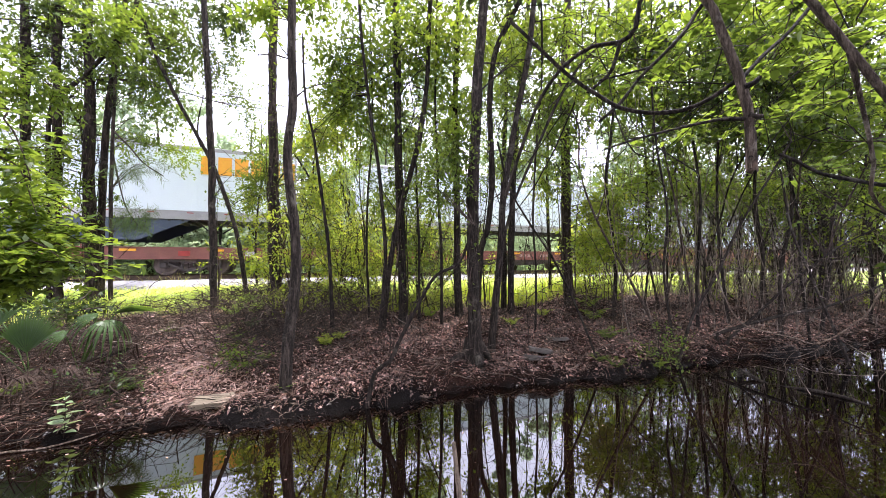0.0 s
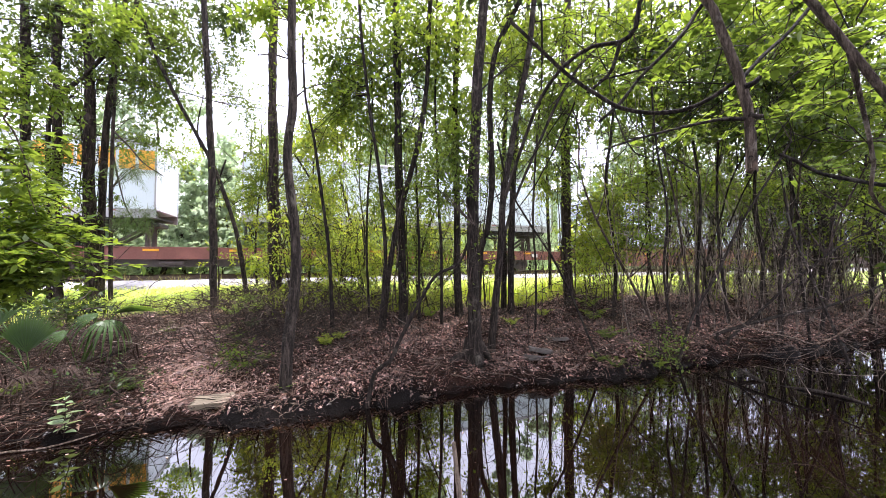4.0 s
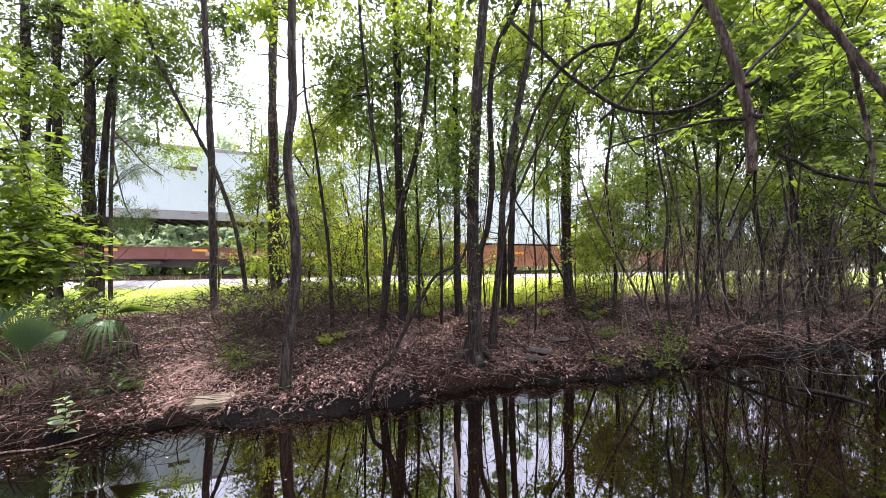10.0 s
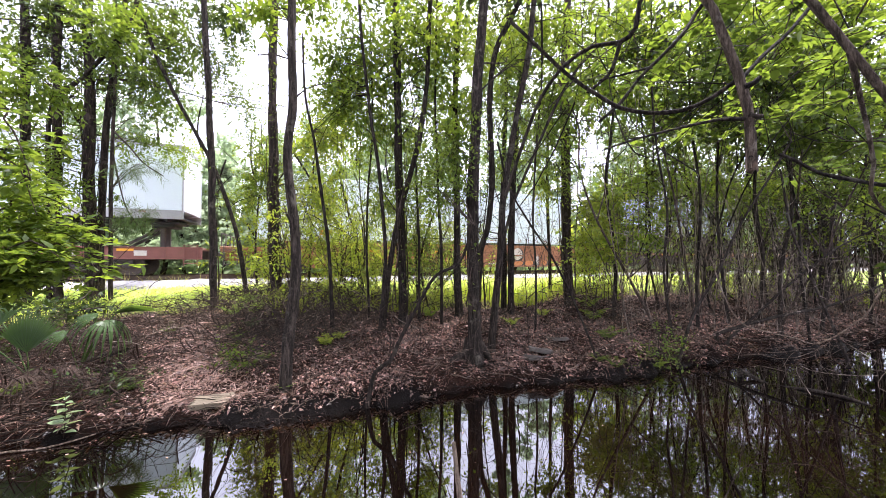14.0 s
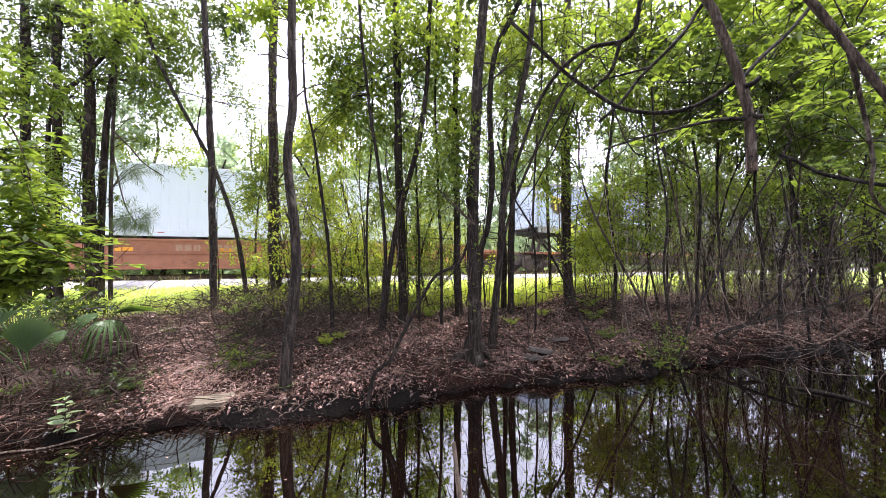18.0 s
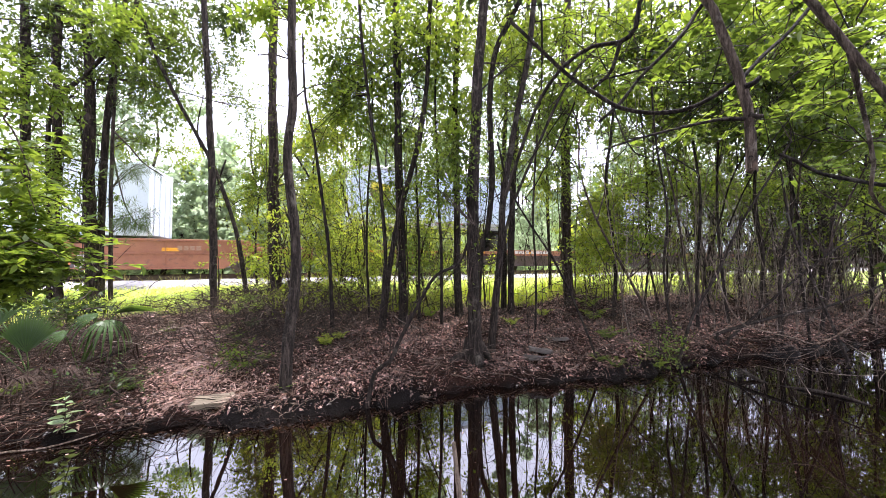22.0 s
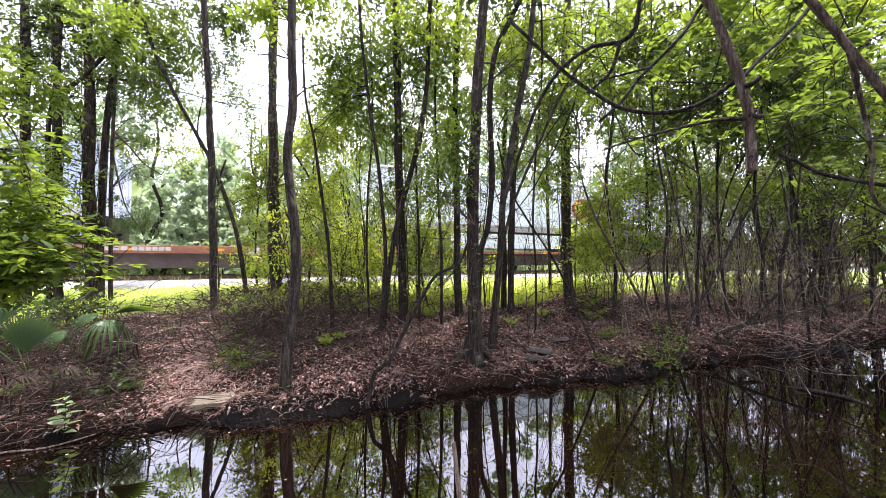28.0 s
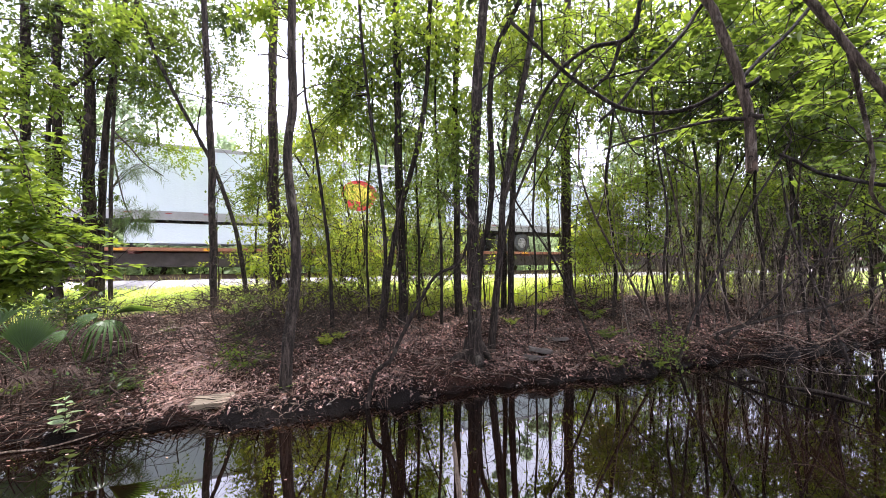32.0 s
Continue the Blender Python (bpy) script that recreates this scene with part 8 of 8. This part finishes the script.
def slab(at, turn, size, seed):
    """A broken flat stone."""
    rng = random.Random(seed)
    bm = bmesh.new()
    bmesh.ops.create_cube(bm, size=1, matrix=Matrix.Diagonal((*size, 1)))
    bmesh.ops.subdivide_edges(bm, edges=bm.edges, cuts=2)
    for v in bm.verts:
        v.co += Vector((rng.uniform(-1, 1), rng.uniform(-1, 1), rng.uniform(-0.5, 0.5))) * 0.018
    bmesh.ops.bevel(bm, geom=bm.edges[:], offset=0.003, segments=1, affect="EDGES")
    ob = part("flat_stone", bm, STONE)
    ob.matrix_basis = pose(at[0], at[1], at[2] - 0.005, -8, 6, turn)
    tagged(ob, "broken flat grey slab half buried in leaf litter", "stone", "flat stones on the bank")


palmetto((-5.88, 5.04, 0.47), "fan palmetto with a broad green upright frond", [((-5.93, 5.04, 0.80), (-0.05, 0.05, 1.0), (0.1, -1.0, 0.25), 0.6, 0, 26, 1.75), ((-6.42, 5.14, 1.20), (-0.7, 0.1, 0.8), (0.3, -1.0, 0.3), 0.40, 0, 18, 2.6), ((-6.30, 4.84, 0.98), (-0.8, -0.2, 0.3), (0.2, -0.8, 0.7), 0.42, 1, 16, 2.6)])
palmetto((-5.49, 5.34, 0.46), "fan palmetto with arching drooping fronds", [((-5.20, 5.30, 1.26), (-0.75, -0.35, 0.25), (0.1, -0.45, 1.0), 0.46, 2, 15, 2.4), ((-5.02, 5.40, 1.30), (0.95, -0.05, 0.2), (0.0, 0.35, 1.0), 0.66, 0, 11, 0.75), ((-5.0, 5.25, 1.22), (0.75, -0.5, -0.25), (0.5, -0.3, 0.9), 0.52, 2, 16, 2.6), ((-5.50, 5.15, 1.0), (-0.6, -0.4, 0.3), (0.2, -0.6, 0.8), 0.36, 2, 14, 2.6)])
palmetto((-5.23, 4.80, 0.36), "dead brown palmetto fronds hanging over the bank", [((-5.47, 4.80, 0.62), (-0.5, -0.6, 0.1), (0.0, -0.4, 1.0), 0.36, 2, 14, 2.6), ((-5.09, 4.80, 0.66), (0.4, -0.7, 0.0), (0.0, -0.4, 1.0), 0.36, 2, 14, 2.6), ((-4.85, 4.80, 0.55), (0.9, -0.5, 0.0), (0.0, -0.3, 1.0), 0.34, 1, 12, 2.6)], DEAD_LEAFLETS, DEAD_FROND)
palmetto((-5.67, 4.60, 0.36), "dead brown palmetto fronds hanging over the bank", [((-5.75, 4.60, 0.65), (-0.3, -0.7, 0.1), (0.0, -0.4, 1.0), 0.36, 2, 14, 2.6), ((-5.46, 4.60, 0.61), (0.5, -0.7, 0.0), (0.0, -0.4, 1.0), 0.36, 2, 14, 2.6)], DEAD_LEAFLETS, DEAD_FROND)
fern((-2.15, 6.50, 0.56), "yellow-green pinnate seedling on the litter", 0.34, LEAF_LIME, 44)
fern((-2.03, 6.88, 0.58), "yellow-green pinnate seedling on the litter", 0.29, LEAF_LIME, 45)
fern((-3.91, 6.72, 0.62), "low fern on the mound", 0.30, LEAF_MID, 46)
fern((-4.41, 7.08, 0.71), "low fern on the mound", 0.29, LEAF_MID, 47)
fern((-3.13, 5.70, 0.39), "small green seedling on the bank", 0.30, LEAF_MID, 48)
fern((-2.31, 5.20, 0.21), "mossy tuft at a trunk base", 0.18, LEAF_MID, 49)
fern((-5.36, 6.92, 0.68), "small green seedling by the path", 0.25, LEAF_MID, 50)
fern((-5.59, 4.60, 0.36), "small green seedling on the bank", 0.32, LEAF_MID, 53)
fern((3.85, 9.04, 0.61), "bright fern at the foot of a pine", 0.57, LEAF_BRIGHT, 54)
fern((3.54, 7.60, 0.42), "bright fern at the foot of a pine", 0.46, LEAF_MID, 55)
fern((3.96, 9.64, 0.82), "bright fern at the foot of a pine", 0.57, LEAF_BRIGHT, 56)
fern((1.62, 8.36, 0.59), "bright seedling at a trunk base", 0.34, LEAF_LIME, 57)
fern((3.16, 6.48, 0.16), "leafy seedling at the waterline", 0.28, LEAF_MID, 58)
fern((4.06, 6.76, 0.07), "leafy seedling at the waterline", 0.34, LEAF_BRIGHT, 59)
fern((2.95, 6.70, 0.20), "leafy seedling at the waterline", 0.28, LEAF_MID, 60)
fern((-4.41, 5.00, 0.29), "small green seedling on the bank", 0.21, LEAF_MID, 62)
fern((-0.34, 8.76, 0.72), "leafy seedling among the stems", 0.40, LEAF_BRIGHT, 63)
fern((2.51, 8.88, 0.71), "leafy seedling among the stems", 0.34, LEAF_LIME, 64)
fern((-3.74, 6.36, 0.55), "low leafy plant on the brushy mound", 0.15, LEAF_MID, 71)
fern((-3.02, 5.96, 0.43), "low leafy plant on the brushy mound", 0.25, LEAF_MID, 72)
fern((-3.85, 6.66, 0.61), "low leafy plant on the brushy mound", 0.19, LEAF_MID, 75)
for k, (x, y, size, tone) in enumerate([(-4.75, 8.5, 0.5, LEAF_MID), (-4.35, 8.1, 0.45, LEAF_BRIGHT), (-4.6, 7.7, 0.4, LEAF_MID), (-3.9, 7.2, 0.34, LEAF_DARK)]):
    fern((x, y, float(ground_z(x, y)) + 0.12), "upright pinnate seedling among the brush", size, tone, 120 + k)
broadleaf((-4.43, 4.16, 0.02), "small plant with pale broad leaves on the muddy bank", 16, 0.5, 0.125, PALE_LEAF, 71)
broadleaf((2.89, 2.70, 0.07), "pale broad-leaved water plant at the near edge", 7, 0.14, 0.13, PALE_LEAF, 72)
leafy_bough([(-5.65, 1.95, 1.77), (-3.67, 2.70, 2.02), (-3.18, 2.70, 2.20), (-2.79, 2.70, 2.24), (-2.50, 2.70, 2.20)], 108, 0.077, LEAF_BRIGHT, 80, 165, LEAF_MID)
leafy_bough([(-5.65, 1.95, 1.99), (-3.82, 2.80, 2.24), (-3.30, 2.80, 2.36), (-2.98, 2.80, 2.38), (-2.71, 2.80, 2.34)], 93, 0.077, LEAF_MID, 81, 165, LEAF_MID)
leafy_bough([(-5.65, 1.95, 1.61), (-3.53, 2.60, 1.86), (-3.05, 2.60, 2.07), (-2.76, 2.60, 2.09), (-2.47, 2.60, 2.07)], 108, 0.077, LEAF_MID, 82, 165, LEAF_MID)
leafy_bough([(-5.65, 1.95, 2.21), (-3.69, 2.70, 2.46), (-3.32, 2.70, 2.59), (-3.06, 2.70, 2.59), (-2.79, 2.70, 2.44)], 49, 0.077, LEAF_MID, 83, 110, LEAF_MID)
leafy_bough([(-5.65, 1.95, 2.92), (-3.31, 2.40, 3.17), (-3.06, 2.40, 3.09), (-2.93, 2.40, 2.89), (-2.84, 2.40, 2.65)], 43, 0.090, LEAF_MID, 84, 50, LEAF_MID)
leafy_bough([(-5.65, 1.95, 2.67), (-3.44, 2.50, 2.92), (-3.19, 2.50, 2.84), (-3.05, 2.50, 2.76), (-2.91, 2.50, 2.43)], 43, 0.090, LEAF_MID, 85, 50, LEAF_MID)
leafy_bough([(-5.65, 1.95, 1.90), (-3.27, 2.40, 2.15), (-3.04, 2.40, 2.15), (-2.83, 2.40, 2.24), (-2.63, 2.40, 2.13)], 93, 0.072, LEAF_BRIGHT, 86, 165, LEAF_MID)
leafy_bough([(-5.65, 1.95, 1.51), (-3.66, 2.70, 1.76), (-3.34, 2.70, 1.94), (-3.08, 2.70, 1.98), (-2.82, 2.70, 1.94)], 77, 0.072, LEAF_BRIGHT, 87, 165, LEAF_MID)
leafy_bough([(2.49, 1.25, 4.60), (3.59, 2.60, 4.04), (3.33, 2.60, 3.91), (2.98, 2.60, 3.78), (2.73, 2.60, 3.82)], 93, 0.108, LEAF_MID, 88)
leafy_bough([(2.49, 1.25, 4.60), (3.94, 2.80, 3.67), (3.61, 2.80, 3.53), (3.28, 2.80, 3.42), (3.05, 2.80, 3.35)], 93, 0.108, LEAF_MID, 89)
leafy_bough([(2.49, 1.25, 4.60), (3.17, 3.00, 4.70), (3.05, 3.00, 4.29), (2.94, 3.00, 3.99), (2.79, 3.00, 3.78)], 93, 0.108, LEAF_MID, 90)
leafy_bough([(2.49, 1.25, 4.60), (2.74, 3.20, 4.87), (2.46, 3.20, 4.38), (2.25, 3.20, 4.22), (2.08, 3.20, 4.00)], 77, 0.099, LEAF_MID, 91)
leafy_bough([(2.49, 1.25, 4.60), (4.19, 3.00, 3.19), (3.80, 3.00, 3.14), (3.50, 3.00, 3.14), (3.31, 3.00, 3.24)], 71, 0.099, LEAF_MID, 92)
leafy_bough([(2.49, 1.25, 4.60), (2.79, 2.90, 4.80), (2.57, 3.20, 4.48), (2.17, 3.40, 4.30), (1.82, 3.45, 4.20)], 46, 0.088, LEAF_MID, 100, 45, LEAF_MID)
leafy_bough([(2.49, 1.25, 4.60), (3.49, 3.30, 4.63), (3.19, 3.60, 4.34), (2.79, 3.80, 4.13), (2.44, 3.85, 4.04)], 46, 0.090, LEAF_MID, 101, 45, LEAF_DARK)
leafy_bough([(2.49, 1.25, 4.60), (4.54, 3.10, 4.12), (3.98, 3.40, 3.90), (3.58, 3.60, 3.62), (3.23, 3.65, 3.58)], 46, 0.109, LEAF_MID, 103, 45, LEAF_DARK)
leafy_bough([(2.49, 1.25, 4.60), (4.47, 2.70, 4.42), (3.99, 3.00, 4.18), (3.59, 3.20, 3.92), (3.24, 3.25, 3.86)], 46, 0.092, LEAF_MID, 104, 45, LEAF_MID)
leafy_bough([(2.49, 1.25, 4.60), (4.08, 3.70, 4.10), (3.90, 4.00, 3.77), (3.50, 4.20, 3.60), (3.15, 4.25, 3.49)], 46, 0.088, LEAF_MID, 106, 45, LEAF_MID)
leafy_bough([(2.49, 1.25, 4.60), (2.99, 3.90, 4.81), (2.78, 4.20, 4.49), (2.38, 4.40, 4.31), (2.03, 4.45, 4.21)], 46, 0.113, LEAF_MID, 107, 45, LEAF_DARK)
leafy_bough([(2.49, 1.25, 4.60), (5.13, 3.50, 3.65), (4.63, 3.80, 3.41), (4.23, 4.00, 3.15), (3.88, 4.05, 3.10)], 46, 0.091, LEAF_MID, 109, 45, LEAF_DARK)
leafy_bough([(2.49, 1.25, 4.60), (3.74, 4.10, 4.25), (3.49, 4.40, 3.94), (3.09, 4.60, 3.75), (2.74, 4.65, 3.65)], 46, 0.104, LEAF_MID, 110, 45, LEAF_MID)
plank((-3.14, 4.80, float(ground_z(-3.14, 4.86)) + 0.06))
slab((1.76, 6.62, 0.30), 14, (0.46, 0.28, 0.075), 9)
slab((1.86, 6.76, 0.40), -8, (0.42, 0.33, 0.07), 10)
slab((2.45, 7.62, 0.42), 30, (0.42, 0.3, 0.07), 11)
tree("sapling", "slender sapling bearing leafy boughs over the bank", "tree", BARK, [(-5.65, 1.95, -0.2), (-5.7, 1.95, 1.5), (-5.62, 1.95, 3.0), (-5.5, 2.0, 4.6)], (0.06, 0.02), seed=91)


motions()
